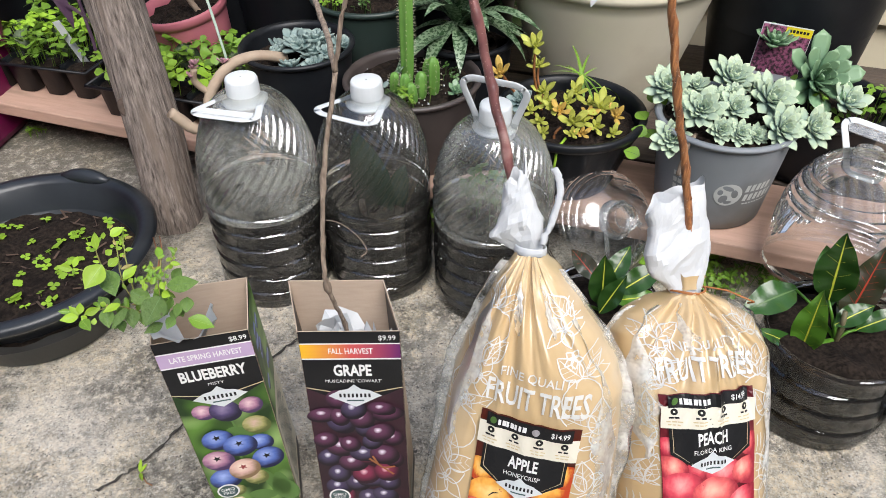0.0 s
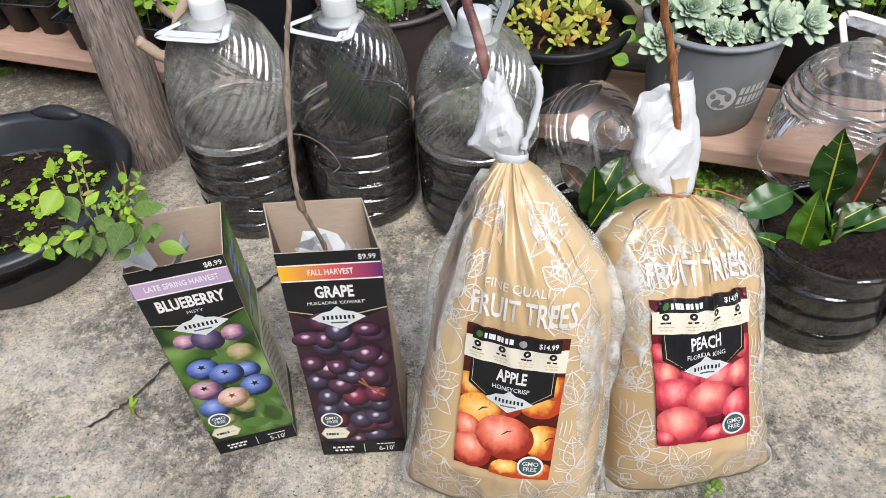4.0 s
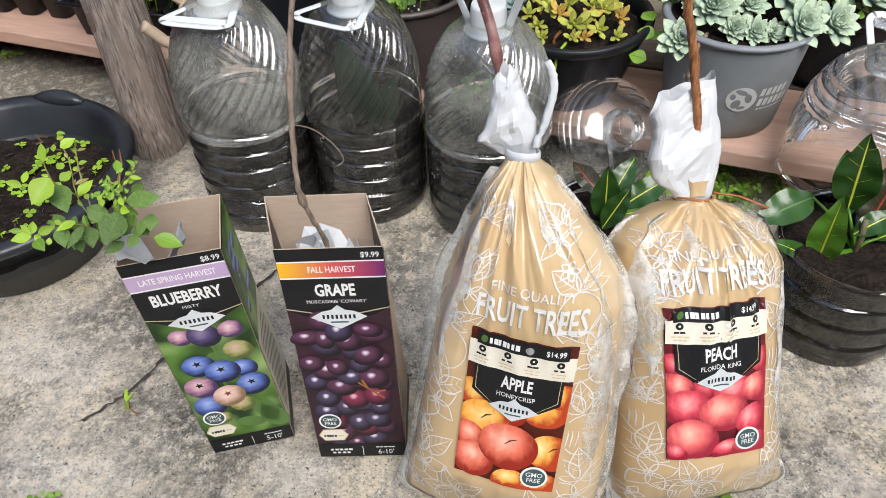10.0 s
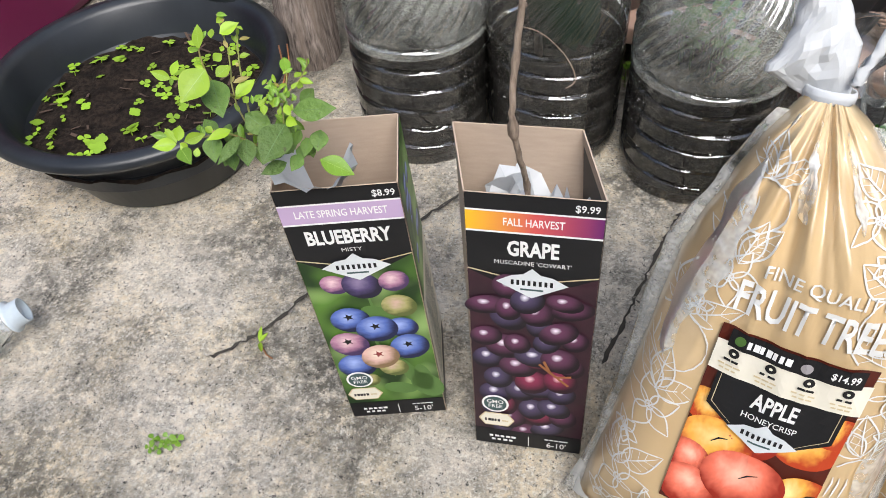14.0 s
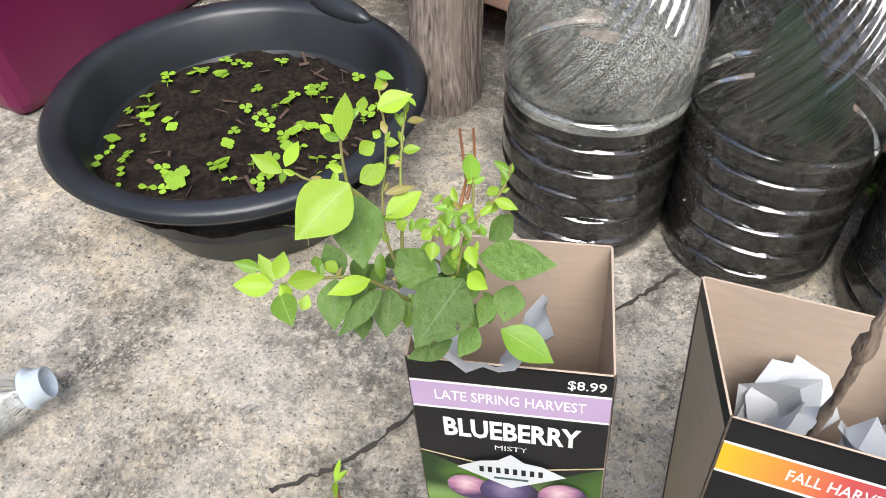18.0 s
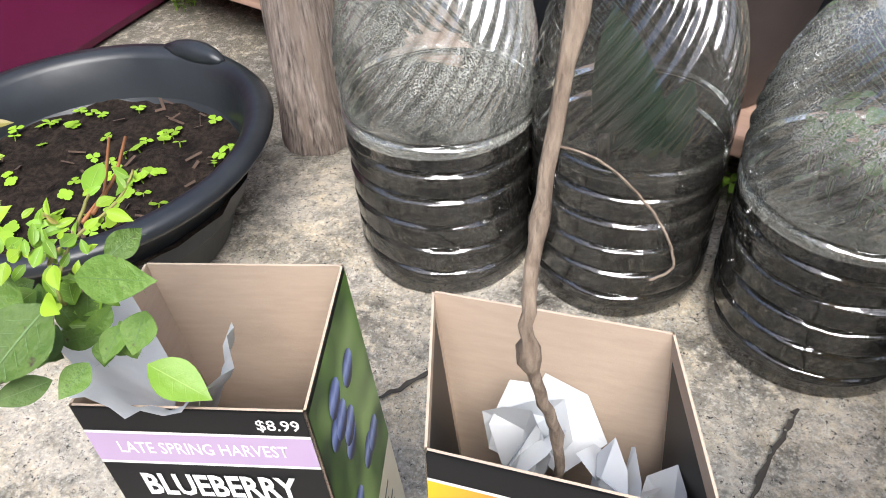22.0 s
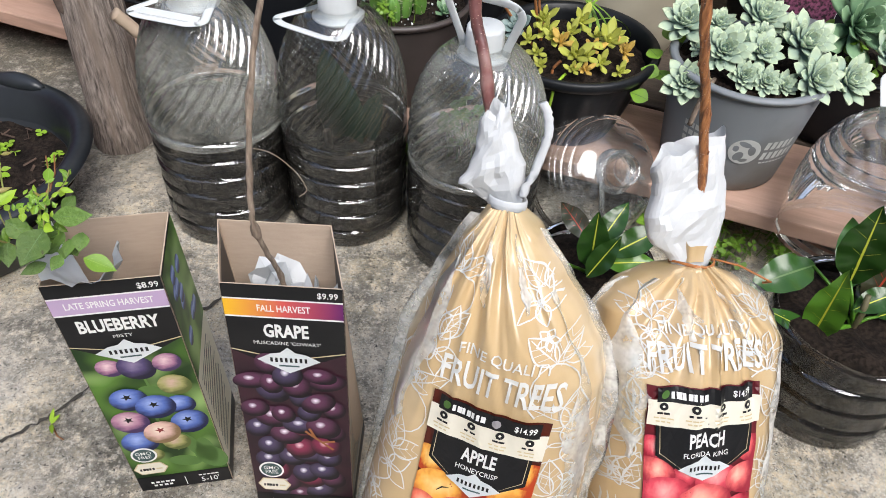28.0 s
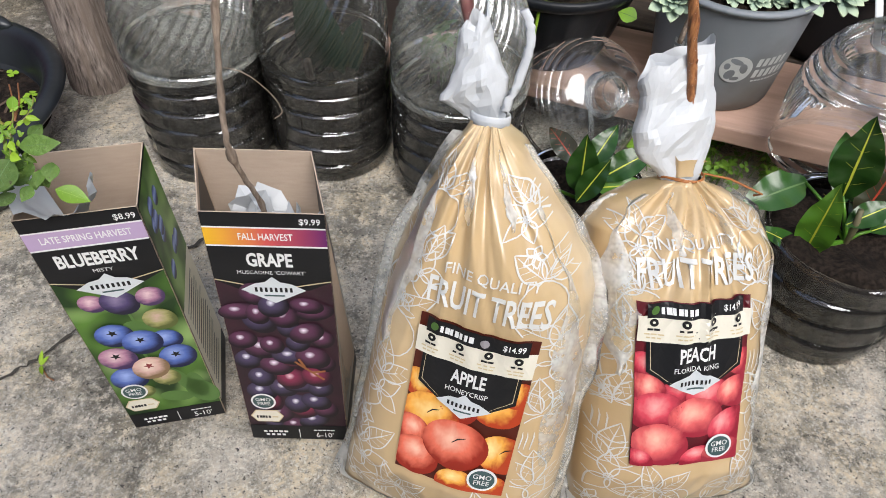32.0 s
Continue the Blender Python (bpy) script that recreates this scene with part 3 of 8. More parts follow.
def basin():
    ob = thing("oval_basin", pose(-0.628, 0.948, 0, 0, 0, 18), "black oval plastic basin of soil with sprouting seedlings", "basin")
    sx, sy = 1.02, 1.0
    prof = [(0.112, 0.0), (0.122, 0.006), (0.165, 0.11), (0.172, 0.118), (0.187, 0.122), (0.192, 0.130), (0.186, 0.137), (0.172, 0.138), (0.163, 0.130), (0.150, 0.06)]
    part("tub", lathe(prof, 72, None, sx, sy), M_BASIN, ob, "scuffed black plastic tub with a rolled rim")
    sp = bmesh.new()
    pts = [(0.172 * math.cos(a) * sx, 0.178 * math.sin(a) * sy, 0.138) for a in [radians(58 + i) for i in (-14, -9, -3, 3, 9, 14)]]
    tube(pts, [0.004, 0.010, 0.013, 0.013, 0.010, 0.004], 10, sp)
    part("spout", sp, M_BASIN, ob, "moulded spout in the rim")
    bm = lathe([(0.160 * f, 0.082) for f in (1, 0.9, 0.8, 0.7, 0.6, 0.5, 0.4, 0.3, 0.2, 0.1, 0.01)], 56, None, sx, sy)
    for v in bm.verts:
        v.co.z += 0.010 * noise.noise(v.co * 22) + 0.006 * noise.noise(v.co * 75)
    part("soil", bm, M_SOIL, ob, "dark bark-flecked potting soil")
    rng = random.Random(11)
    seeds = []
    for k in range(3):
        b = bmesh.new()
        tube([(0, 0, -0.005), (0, 0, 0.004)], 0.0007, 4, b, False)
        for j in range(2 + k):
            leaf(b, pose(0, 0, 0.004, 4, 0, j * 360 / (2 + k) + 20), 0.0078, 0.0078, 0.05, 0.1, 0.58, 4)
        seeds.append(mesh_of("seedling", b, M_LEAF_Y))
    placed = []
    while len(placed) < 84:
        a, r = rng.uniform(0, 6.283), 0.15 * math.sqrt(rng.random())
        p = Vector((r * math.cos(a) * sx, r * math.sin(a) * sy, 0))
        if rng.random() < 0.22 and placed:
            p = rng.choice(placed) + Vector((rng.uniform(-0.014, 0.014), rng.uniform(-0.014, 0.014), 0))
        if (p.x / sx) ** 2 + (p.y / sy) ** 2 > 0.15 ** 2:
            continue
        placed.append(p)
        z = 0.081 + 0.010 * noise.noise(Vector((p.x, p.y, 0.082)) * 22) + 0.002
        s = rng.uniform(0.85, 1.35)
        part("seedling", rng.choice(seeds), None, ob, m=pose(p.x, p.y, z, rng.uniform(-20, 20), rng.uniform(-20, 20), rng.uniform(0, 360)) @ Matrix.Diagonal((s, s, s, 1)))
    chips = bmesh.new()
    for _ in range(60):
        a, r = rng.uniform(0, 6.283), 0.15 * math.sqrt(rng.random())
        x, y = r * math.cos(a) * sx, r * math.sin(a) * sy
        z = 0.085 + 0.010 * noise.noise(Vector((x, y, 0.082)) * 22)
        q = pose(x, y, z, rng.uniform(-25, 25), rng.uniform(-25, 25), rng.uniform(0, 360))
        l, w = rng.uniform(0.003, 0.010), rng.uniform(0.0008, 0.002)
        vs = [chips.verts.new(q @ Vector(p)) for p in ((-l, -w, 0), (l, -w, 0), (l, w, 0.001), (-l, w, 0.001))]
        chips.faces.new(vs)
    tagged(part("bark_litter", chips, mat("bark_chip", (0.09, 0.055, 0.035), 0.9, (0.06, 0.04, 0.03), 40, 0.6), ob), kind="stuff")


basin()


# ---- water bottles ----
def bottle_radius(t):
    """Radius by height share for a big water bottle, 1 at its widest."""
    if t < 0.62:
        return 1.0 - 0.03 * max(0, (0.05 - t) / 0.05)
    q = (t - 0.62) / 0.38
    return 0.235 + 0.765 * math.sqrt(max(0.0, 1 - q ** 1.75))


def bottle_skin(r, h, t0=0.0, t1=1.0, n=180, rows=90, seed=0):
    """The skin of a bottle between two height shares: rings below, spiral flutes on the shoulder."""
    bm = bmesh.new()
    grid = []
    for j in range(rows + 1):
        t = t0 + (t1 - t0) * j / rows
        row = []
        for i in range(n):
            a = 2 * math.pi * i / n
            q = r * bottle_radius(t)
            if t < 0.56:
                g = math.cos(2 * math.pi * (t + 0.006 * math.sin(a + seed) + 0.004 * math.sin(2 * a + 2 * seed)) / 0.0857)
                q -= 0.0058 * max(0, g) ** 6 * min(1, t / 0.03) * (0.72 + 0.75 * noise.noise(Vector((math.cos(a) * 2.2, math.sin(a) * 2.2, round(t / 0.0857) * 3.1 + seed))))
                if 0.34 < t < 0.40:
                    q -= 0.0012
            else:
                s = min(1, (t - 0.56) / 0.06) * min(1, max(0, (0.97 - t) / 0.1))
                q -= 0.0052 * s * (0.5 + 0.5 * math.cos(32 * a - (t - 0.6) * 100)) ** 1.3 * (0.85 + 0.4 * noise.noise(Vector((math.cos(a) * 3, math.sin(a) * 3, t * 5 + seed))))
            q += 0.0012 * noise.noise(Vector((math.cos(a) * 2, math.sin(a) * 2, t * 6 + seed)))
            row.append(bm.verts.new((q * math.cos(a), q * math.sin(a), t * h)))
        grid.append(row)
    for j in range(rows):
        for i in range(n):
            bm.faces.new((grid[j][i], grid[j][(i + 1) % n], grid[j + 1][(i + 1) % n], grid[j + 1][i]))
    return bm


def flat_loop(pts, width, thick, round_r=0.004):
    """A flat moulded strap that follows pts in the plane z = 0."""
    bm = bmesh.new()
    k = len(pts)
    rings = []
    for i, p in enumerate(pts):
        d = (Vector(pts[(i + 1) % k]) - Vector(pts[i - 1])).normalized()
        s = Vector((-d.y, d.x, 0)) * width / 2
        c = Vector((p[0], p[1], 0))
        u = Vector((0, 0, thick / 2))
        rings.append([bm.verts.new(q) for q in (c - s - u * 0.4, c - s * 0.6 - u, c + s * 0.6 - u, c + s - u * 0.4, c + s + u * 0.4, c + s * 0.6 + u, c - s * 0.6 + u, c - s + u * 0.4)])
    for i in range(k):
        a, b = rings[i], rings[(i + 1) % k]
        for j in range(8):
            bm.faces.new((a[j], a[(j + 1) % 8], b[(j + 1) % 8], b[j]))
    return bm


def rounded(corners, r, seg=4):
    out = []
    k = len(corners)
    for i in range(k):
        p, a, b = Vector(corners[i]), Vector(corners[i - 1]), Vector(corners[(i + 1) % k])
        u, v = (a - p).normalized() * r, (b - p).normalized() * r
        for j in range(seg + 1):
            t = j / seg
            out.append(tuple((p + u * (1 - t) ** 2 + v * t ** 2)))
    return out


def neck_parts(ob, h, handle_yaw, handle_tilt, cap_mat, filled=False, capped=True, handle_mat=None):
    cap = lathe([(0.0228, -0.002), (0.0232, 0.004), (0.0226, 0.019), (0.0212, 0.0225), (0.019, 0.0232), (0.001, 0.0232)], 48,
                lambda a, r, z: r - (0.0007 * (math.sin(a * 30) > 0) if 0.002 < z < 0.02 else 0))
    if not capped:
        cap = lathe([(0.0225, -0.004), (0.0235, 0.004), (0.0225, 0.008), (0.0215, 0.016), (0.0205, 0.0168), (0.0185, 0.0160), (0.0175, 0.011), (0.009, 0.0095), (0.0006, 0.0095)], 40)
    part("cap" if capped else "neck", cap, cap_mat, ob, "ribbed white screw cap" if capped else "cloudy plastic bottle neck", m=pose(0, 0, h))
    part("collar", lathe([(0.021, 0), (0.0300, 0.000), (0.0315, 0.002), (0.0300, 0.0040), (0.0255, 0.006), (0.0225, 0.014)], 36, lambda a, r, z: r - (0.0012 * (math.sin(a * 16) > 0.3) if z > 0.003 else 0)),
         cap_mat, ob, "notched white neck ring", m=pose(0, 0, h - 0.014))
    loop = rounded([(-0.022, 0.020, 0), (-0.029, -0.010, 0), (-0.047, -0.058, 0), (-0.034, -0.068, 0), (0.034, -0.068, 0), (0.047, -0.058, 0), (0.029, -0.010, 0), (0.022, 0.020, 0)], 0.009)
    hd = part("handle", flat_loop([(p[0], p[1]) for p in loop], 0.0100, 0.0024), handle_mat or cap_mat, ob, "white plastic carrying handle",
              m=pose(0, 0, h - 0.008, 0, 0, handle_yaw) @ pose(0, 0, 0, handle_tilt, 0, 0))
    if filled:
        bm = bmesh.new()
        vs = [bm.verts.new((p[0] * 0.95, p[1], z)) for z in (0.001, -0.001) for p in ((-0.038, -0.046), (-0.043, -0.062), (0.043, -0.062), (0.038, -0.046))]
        for q in ((0, 1, 2, 3), (7, 6, 5, 4), (0, 4, 5, 1), (1, 5, 6, 2), (2, 6, 7, 3), (3, 7, 4, 0)):
            bm.faces.new([vs[i] for i in q])
        part("grip", bm, cap_mat, hd, smooth=False)


def soil_core(r, z0, z1, seed):
    bm = lathe([(0.001, z0), (r * 0.9, z0), (r, z0 + 0.006), *[(r, z0 + (z1 - z0) * k / 6) for k in range(1, 6)], (r, z1), (r * 0.7, z1 + 0.004), (r * 0.35, z1 - 0.002), (0.001, z1)], 40)
    for v in bm.verts:
        v.co.z += (0.018 * noise.noise(v.co * 18 + Vector((seed, 0, 0))) + 0.006 * noise.noise(v.co * 70)) * (v.co.z > z0 + 0.06)
    return bm


M_SOIL_WET = mat("wet_soil", (0.009, 0.008, 0.007), 0.95, (0.060, 0.052, 0.044), 330, 0.30, 1.0, 220, third=(0.006, 0.005, 0.004), third_scale=28, spec=0.15)


def bottle(x, y, r, h, yaw, handle_yaw, handle_tilt, skin, fill, label, seed, tilt=(0, 0), grip=False):
    ob = thing("water_bottle", pose(x, y, 0.002, tilt[0], tilt[1], yaw), label, "bottle", "row of reused water bottles")
    part("lower_half", bottle_skin(r, h - 0.02, 0.0, 0.50, 110, 150, seed), M_PET_E, ob, "clear ringed plastic half, dirty")
    part("upper_half", bottle_skin(r * 1.010, h - 0.02, 0.485, 1.0, 288, 110, seed), skin, ob, "clear spiral-fluted plastic half")
    part("soil", soil_core(r * 0.925, 0.003, fill, seed), M_SOIL_WET, ob, "damp dark potting soil")
    neck_parts(ob, h - 0.02, handle_yaw, handle_tilt, M_CAP, grip)
    return ob


bottle(-0.276, 1.028, 0.088, 0.350, 0, -15, -4, M_PET_A, 0.158, "mould-filmed clear water bottle with handle, half filled with soil", 1, grip=True)
bottle(-0.106, 1.032, 0.084, 0.340, 40, -68, -4, M_PET_B, 0.132, "clear fluted water bottle with handle, soil inside", 2)
bottle(0.070, 0.985, 0.088, 0.325, 80, -105, -82, M_PET_A, 0.140, "misted clear water bottle with raised handle, soil inside", 3)


cut_leaf = thing("leaf_cutting", pose(-0.106, 1.032, 0.112), "dark green leaf cutting standing in a clear water bottle", "plant")
M_CUTTING = mat("cutting_leaf", (0.012, 0.035, 0.018), 0.4, (0.020, 0.050, 0.026), 30, 0.6, 0.2, 60)
leafy = leaf(bmesh.new(), Matrix.Identity(4), 0.155, 0.060, 0.10, 0.1, 0.40, 10, 0.02)
part("leaf", leafy, M_CUTTING, cut_leaf, m=pose(0.012, -0.012, 0.0, 0, 0, 0) @ pose(0, 0, 0, 82, 0, 0) @ pose(0, 0, 0, 0, 0, 14))
part("leaf", leaf(bmesh.new(), Matrix.Identity(4), 0.090, 0.045, 0.10, 0.1, 0.45, 10, 0.02), M_CUTTING, cut_leaf, m=pose(0.022, -0.006, 0.0, 0, 0, -40) @ pose(0, 0, 0, 68, 0, 0))
part("stub", tube([(-0.018, -0.02, -0.01), (-0.020, -0.022, 0.045)], [0.0055, 0.0050], 9), M_BARK_G, cut_leaf, "tan cut stem")
moss = thing("seedling_tuft", pose(0.070, 0.985, 0.140), "mossy green seedlings sprouting inside a misted bottle", "plant")
tagged(part("sprouts", clump(34, (.040, .040), .075, .016, 51), M_LEAF, moss), kind="stuff")


def dome_skin(r, length, seed, n=288, rows=150):
    """The top of a cut bottle from its rim (z = 0) to its neck: rings, then a spiral-fluted band, then rings on the shoulder."""
    bm = bmesh.new()
    grid = []
    for j in range(rows + 1):
        t = j / rows
        row = []
        for i in range(n):
            a = 2 * math.pi * i / n
            q = r * (1 - 0.04 * max(0, 0.3 - t)) if t < 0.34 else 0.0215 + (r - 0.0215) * math.sqrt(max(0.0, 1 - ((t - 0.34) / 0.66) ** 2.1))
            w = t + 0.004 * math.sin(a + seed)
            ring = lambda c: math.exp(-((w - c) / 0.014) ** 2)
            q -= 0.0034 * (ring(0.05) + ring(0.12) + ring(0.19)) + 0.0030 * (ring(0.60) + ring(0.68) + ring(0.76) + 0.7 * ring(0.85))
            band = min(1, max(0, (t - 0.23) / 0.05)) * min(1, max(0, (0.585 - t) / 0.03))
            q -= 0.0044 * band * (0.5 + 0.5 * math.cos(30 * a + (t - 0.23) * 15 + 14 * (t - 0.23) ** 2)) ** 1.4
            q += 0.0010 * noise.noise(Vector((math.cos(a) * 2, math.sin(a) * 2, t * 3 + seed)))
            row.append(bm.verts.new((q * math.cos(a), q * math.sin(a), t * length)))
        grid.append(row)
    for j in range(rows):
        for i in range(n):
            bm.faces.new((grid[j][i], grid[j][(i + 1) % n], grid[j + 1][(i + 1) % n], grid[j + 1][i]))
    return bm


def cloche(neck, axis, side, r, length, label, yaw, tilt, handle_mat, grip, seed):
    """A cut bottle top whose neck end stands at neck and points along axis; side is the way of its own x."""
    z = Vector(axis).normalized()
    y = z.cross(Vector(side)).normalized()
    ob = thing("bottle_cloche", aim(Vector(neck) - z * length, y, z), label, "bottle", "cut bottle tops used as cloches")
    part("dome", dome_skin(r, length, seed), M_PET_C, ob, "clear ringed and spiral-fluted bottle top")
    neck_parts(ob, length, yaw, tilt, M_PET_NECK, grip, False, handle_mat)
    return ob


# ---- paper cartons ----
def text_mesh(name, s, size, material, wide=1.0, bold=0.006):
    """Words as a flat mesh, centred, in the xy plane."""
    cu = bpy.data.curves.new(name, "FONT")
    cu.body, cu.size, cu.align_x, cu.align_y = s, size, "CENTER", "CENTER"
    cu.resolution_u, cu.offset = 2, size * bold
    ob = bpy.data.objects.new(name, cu)
    scene.collection.objects.link(ob)
    me = bpy.data.meshes.new_from_object(ob.evaluated_get(bpy.context.evaluated_depsgraph_get()))
    bpy.data.objects.remove(ob)
    bpy.data.curves.remove(cu)
    me.materials.clear()
    me.materials.append(material)
    for v in me.vertices:
        v.co.x *= wide
    return me


def poly(pts):
    bm = bmesh.new()
    bm.faces.new([bm.verts.new((p[0], p[1], 0)) for p in pts])
    return bm


def oval(cx, cy, a, b, rot=0.0, n=26):
    bm = bmesh.new()
    c, s = math.cos(radians(rot)), math.sin(radians(rot))
    ctr = bm.verts.new((cx, cy, 0))
    rings = []
    for f in (0.5, 1.0):
        rings.append([bm.verts.new((cx + f * (a * math.cos(q) * c - b * math.sin(q) * s), cy + f * (a * math.cos(q) * s + b * math.sin(q) * c), 0)) for q in [2 * math.pi * i / n for i in range(n)]])
    for i in range(n):
        bm.faces.new((ctr, rings[0][i], rings[0][(i + 1) % n]))
        bm.faces.new((rings[0][i], rings[1][i], rings[1][(i + 1) % n], rings[0][(i + 1) % n]))
    return bm


def rect(x0, x1, y0, y1, nx=1, ny=1):
    bm = bmesh.new()
    g = [[bm.verts.new((x0 + (x1 - x0) * i / nx, y0 + (y1 - y0) * j / ny, 0)) for i in range(nx + 1)] for j in range(ny + 1)]
    for j in range(ny):
        for i in range(nx):
            bm.faces.new((g[j][i], g[j][i + 1], g[j + 1][i + 1], g[j + 1][i]))
    return bm


def ribbon(pts, width):
    """A flat stroke along 2D points."""
    bm = bmesh.new()
    last = None
    k = len(pts)
    for i, p in enumerate(pts):
        a, b = pts[max(i - 1, 0)], pts[min(i + 1, k - 1)]
        dx, dy = b[0] - a[0], b[1] - a[1]
        q = math.hypot(dx, dy) or 1
        s = width / 2 * (1 if 0 < i < k - 1 else 0.4)
        row = [bm.verts.new((p[0] - dy / q * s, p[1] + dx / q * s, 0)), bm.verts.new((p[0] + dy / q * s, p[1] - dx / q * s, 0))]
        if last:
            bm.faces.new((last[0], last[1], row[1], row[0]))
        last = row
    return bm


def fruit_mat(name, core, edge, spot=None, gloss=0.35, hl=0.30, mottle=0.30):
    """Printed round fruit: colour turns from core to edge around an off-centre point, in the piece's own box."""
    m = bpy.data.materials.new(name)
    m.use_nodes = True
    n, link = m.node_tree.nodes, m.node_tree.links.new
    b = n["Principled BSDF"]
    b.inputs["Roughness"].default_value = gloss
    co = n.new("ShaderNodeTexCoord")
    mp = n.new("ShaderNodeMapping")
    mp.vector_type = "POINT"
    mp.inputs["Location"].default_value = (-0.42, 0, -0.64)
    link(co.outputs["Generated"], mp.inputs["Vector"])
    sp = n.new("ShaderNodeSeparateXYZ")
    link(mp.outputs[0], sp.inputs[0])
    cb = n.new("ShaderNodeCombineXYZ")
    link(sp.outputs[0], cb.inputs[0])
    link(sp.outputs[2], cb.inputs[1])
    ln = n.new("ShaderNodeVectorMath")
    ln.operation = "LENGTH"
    link(cb.outputs[0], ln.inputs[0])
    ns = n.new("ShaderNodeTexNoise")
    ns.inputs["Scale"].default_value = 4
    link(co.outputs["Generated"], ns.inputs["Vector"])
    ad = n.new("ShaderNodeMath")
    ad.operation = "MULTIPLY_ADD"
    ad.inputs[1].default_value, ad.inputs[2].default_value = mottle, -mottle / 2
    link(ns.outputs["Fac"], ad.inputs[0])
    su = n.new("ShaderNodeMath")
    link(ln.outputs["Value"], su.inputs[0])
    link(ad.outputs[0], su.inputs[1])
    rp = n.new("ShaderNodeValToRGB")
    rp.color_ramp.elements[0].color, rp.color_ramp.elements[1].color = (*(spot or core), 1), (*edge, 1)
    rp.color_ramp.elements[0].position, rp.color_ramp.elements[1].position = 0.0, 0.54
    e = rp.color_ramp.elements.new(hl)
    e.color = (*core, 1)
    link(su.outputs[0], rp.inputs[0])
    link(rp.outputs[0], b.inputs["Base Color"])
    return m


M_BERRY = fruit_mat("berry_blue", (0.085, 0.15, 0.46), (0.008, 0.012, 0.055), (0.36, 0.46, 0.78), mottle=0.25)
M_BERRY_P = fruit_mat("berry_pink", (0.42, 0.20, 0.30), (0.06, 0.03, 0.10), (0.80, 0.60, 0.62), mottle=0.35)
M_BERRY_C = fruit_mat("berry_cream", (0.66, 0.42, 0.36), (0.22, 0.14, 0.07), (0.86, 0.76, 0.62), mottle=0.3)
M_BERRY_D = fruit_mat("berry_plum", (0.07, 0.05, 0.14), (0.012, 0.010, 0.03), (0.28, 0.22, 0.36), mottle=0.25)
M_BERRY_G = fruit_mat("berry_unripe", (0.36, 0.34, 0.13), (0.10, 0.12, 0.03), (0.62, 0.42, 0.36), mottle=0.4)
M_BERRY_STAR = mat("berry_star", (0.30, 0.05, 0.05), 0.4)
M_GRAPE = fruit_mat("grape_dark", (0.12, 0.035, 0.085), (0.006, 0.002, 0.006), (0.88, 0.80, 0.90), hl=0.155, mottle=0.10)
M_GRAPE_B = fruit_mat("grape_black", (0.075, 0.055, 0.12), (0.005, 0.003, 0.008), (0.85, 0.82, 0.92), hl=0.155, mottle=0.10)
M_GRAPE_R = fruit_mat("grape_red", (0.24, 0.025, 0.075), (0.018, 0.003, 0.010), (0.85, 0.55, 0.62), hl=0.16, mottle=0.10)
M_APPLE = fruit_mat("apple_print", (0.78, 0.17, 0.10), (0.30, 0.022, 0.010), (0.95, 0.55, 0.40))
M_APPLE_Y = fruit_mat("apple_print_yellow", (0.88, 0.42, 0.07), (0.45, 0.05, 0.012), (0.96, 0.72, 0.30), mottle=0.45)
M_PEACH = fruit_mat("peach_print", (0.70, 0.075, 0.11), (0.28, 0.012, 0.03), (0.90, 0.38, 0.36))
M_PEACH_Y = fruit_mat("peach_print_warm", (0.76, 0.13, 0.13), (0.32, 0.02, 0.04), (0.92, 0.50, 0.38))
M_STEM = mat("stem_print", (0.35, 0.14, 0.05), 0.5)
M_LAV = mat("lavender_print", (0.50, 0.37, 0.55), 0.4, (0.46, 0.34, 0.52), 30, 0.6)
M_CREAMY = mat("cream_print", (0.78, 0.74, 0.62), 0.4, (0.72, 0.68, 0.56), 40, 0.6)
M_GOLD = mat("gold_print", (0.58, 0.46, 0.26), 0.4, (0.66, 0.56, 0.36), 30, 0.6)
M_BOKEH = mat("green_photo", (0.010, 0.036, 0.006), 0.4, (0.10, 0.22, 0.03), 26, 0.28, third=(0.30, 0.46, 0.15), third_scale=19, detail=1)
M_BOKEH_L = mat("pale_photo", (0.10, 0.20, 0.05), 0.4, (0.07, 0.15, 0.03), 30, 0.6)
M_GRAPE_BG = mat("dark_photo", (0.016, 0.007, 0.012), 0.4, (0.045, 0.012, 0.022), 40, 0.6)
M_ORANGE_BG = mat("orange_photo", (0.10, 0.014, 0.005), 0.4, (0.05, 0.006, 0.003), 40, 0.6)
M_RED_BG = mat("red_photo", (0.16, 0.012, 0.02), 0.4, (0.07, 0.006, 0.01), 40, 0.6)
M_TEAL = mat("badge_print", (0.05, 0.10, 0.10), 0.4)


def sunset():
    m = bpy.data.materials.new("sunset_print")
    m.use_nodes = True
    n, link = m.node_tree.nodes, m.node_tree.links.new
    co, sp, rp = n.new("ShaderNodeTexCoord"), n.new("ShaderNodeSeparateXYZ"), n.new("ShaderNodeValToRGB")
    link(co.outputs["Generated"], sp.inputs[0])
    link(sp.outputs[0], rp.inputs[0])
    els = rp.color_ramp.elements
    els[0].color, els[1].color = (0.85, 0.48, 0.02, 1), (0.12, 0.015, 0.12, 1)
    e = els.new(0.5)
    e.color = (0.62, 0.09, 0.08, 1)
    link(rp.outputs[0], n["Principled BSDF"].inputs["Base Color"])
    n["Principled BSDF"].inputs["Roughness"].default_value = 0.4
    return m


M_SUNSET = sunset()


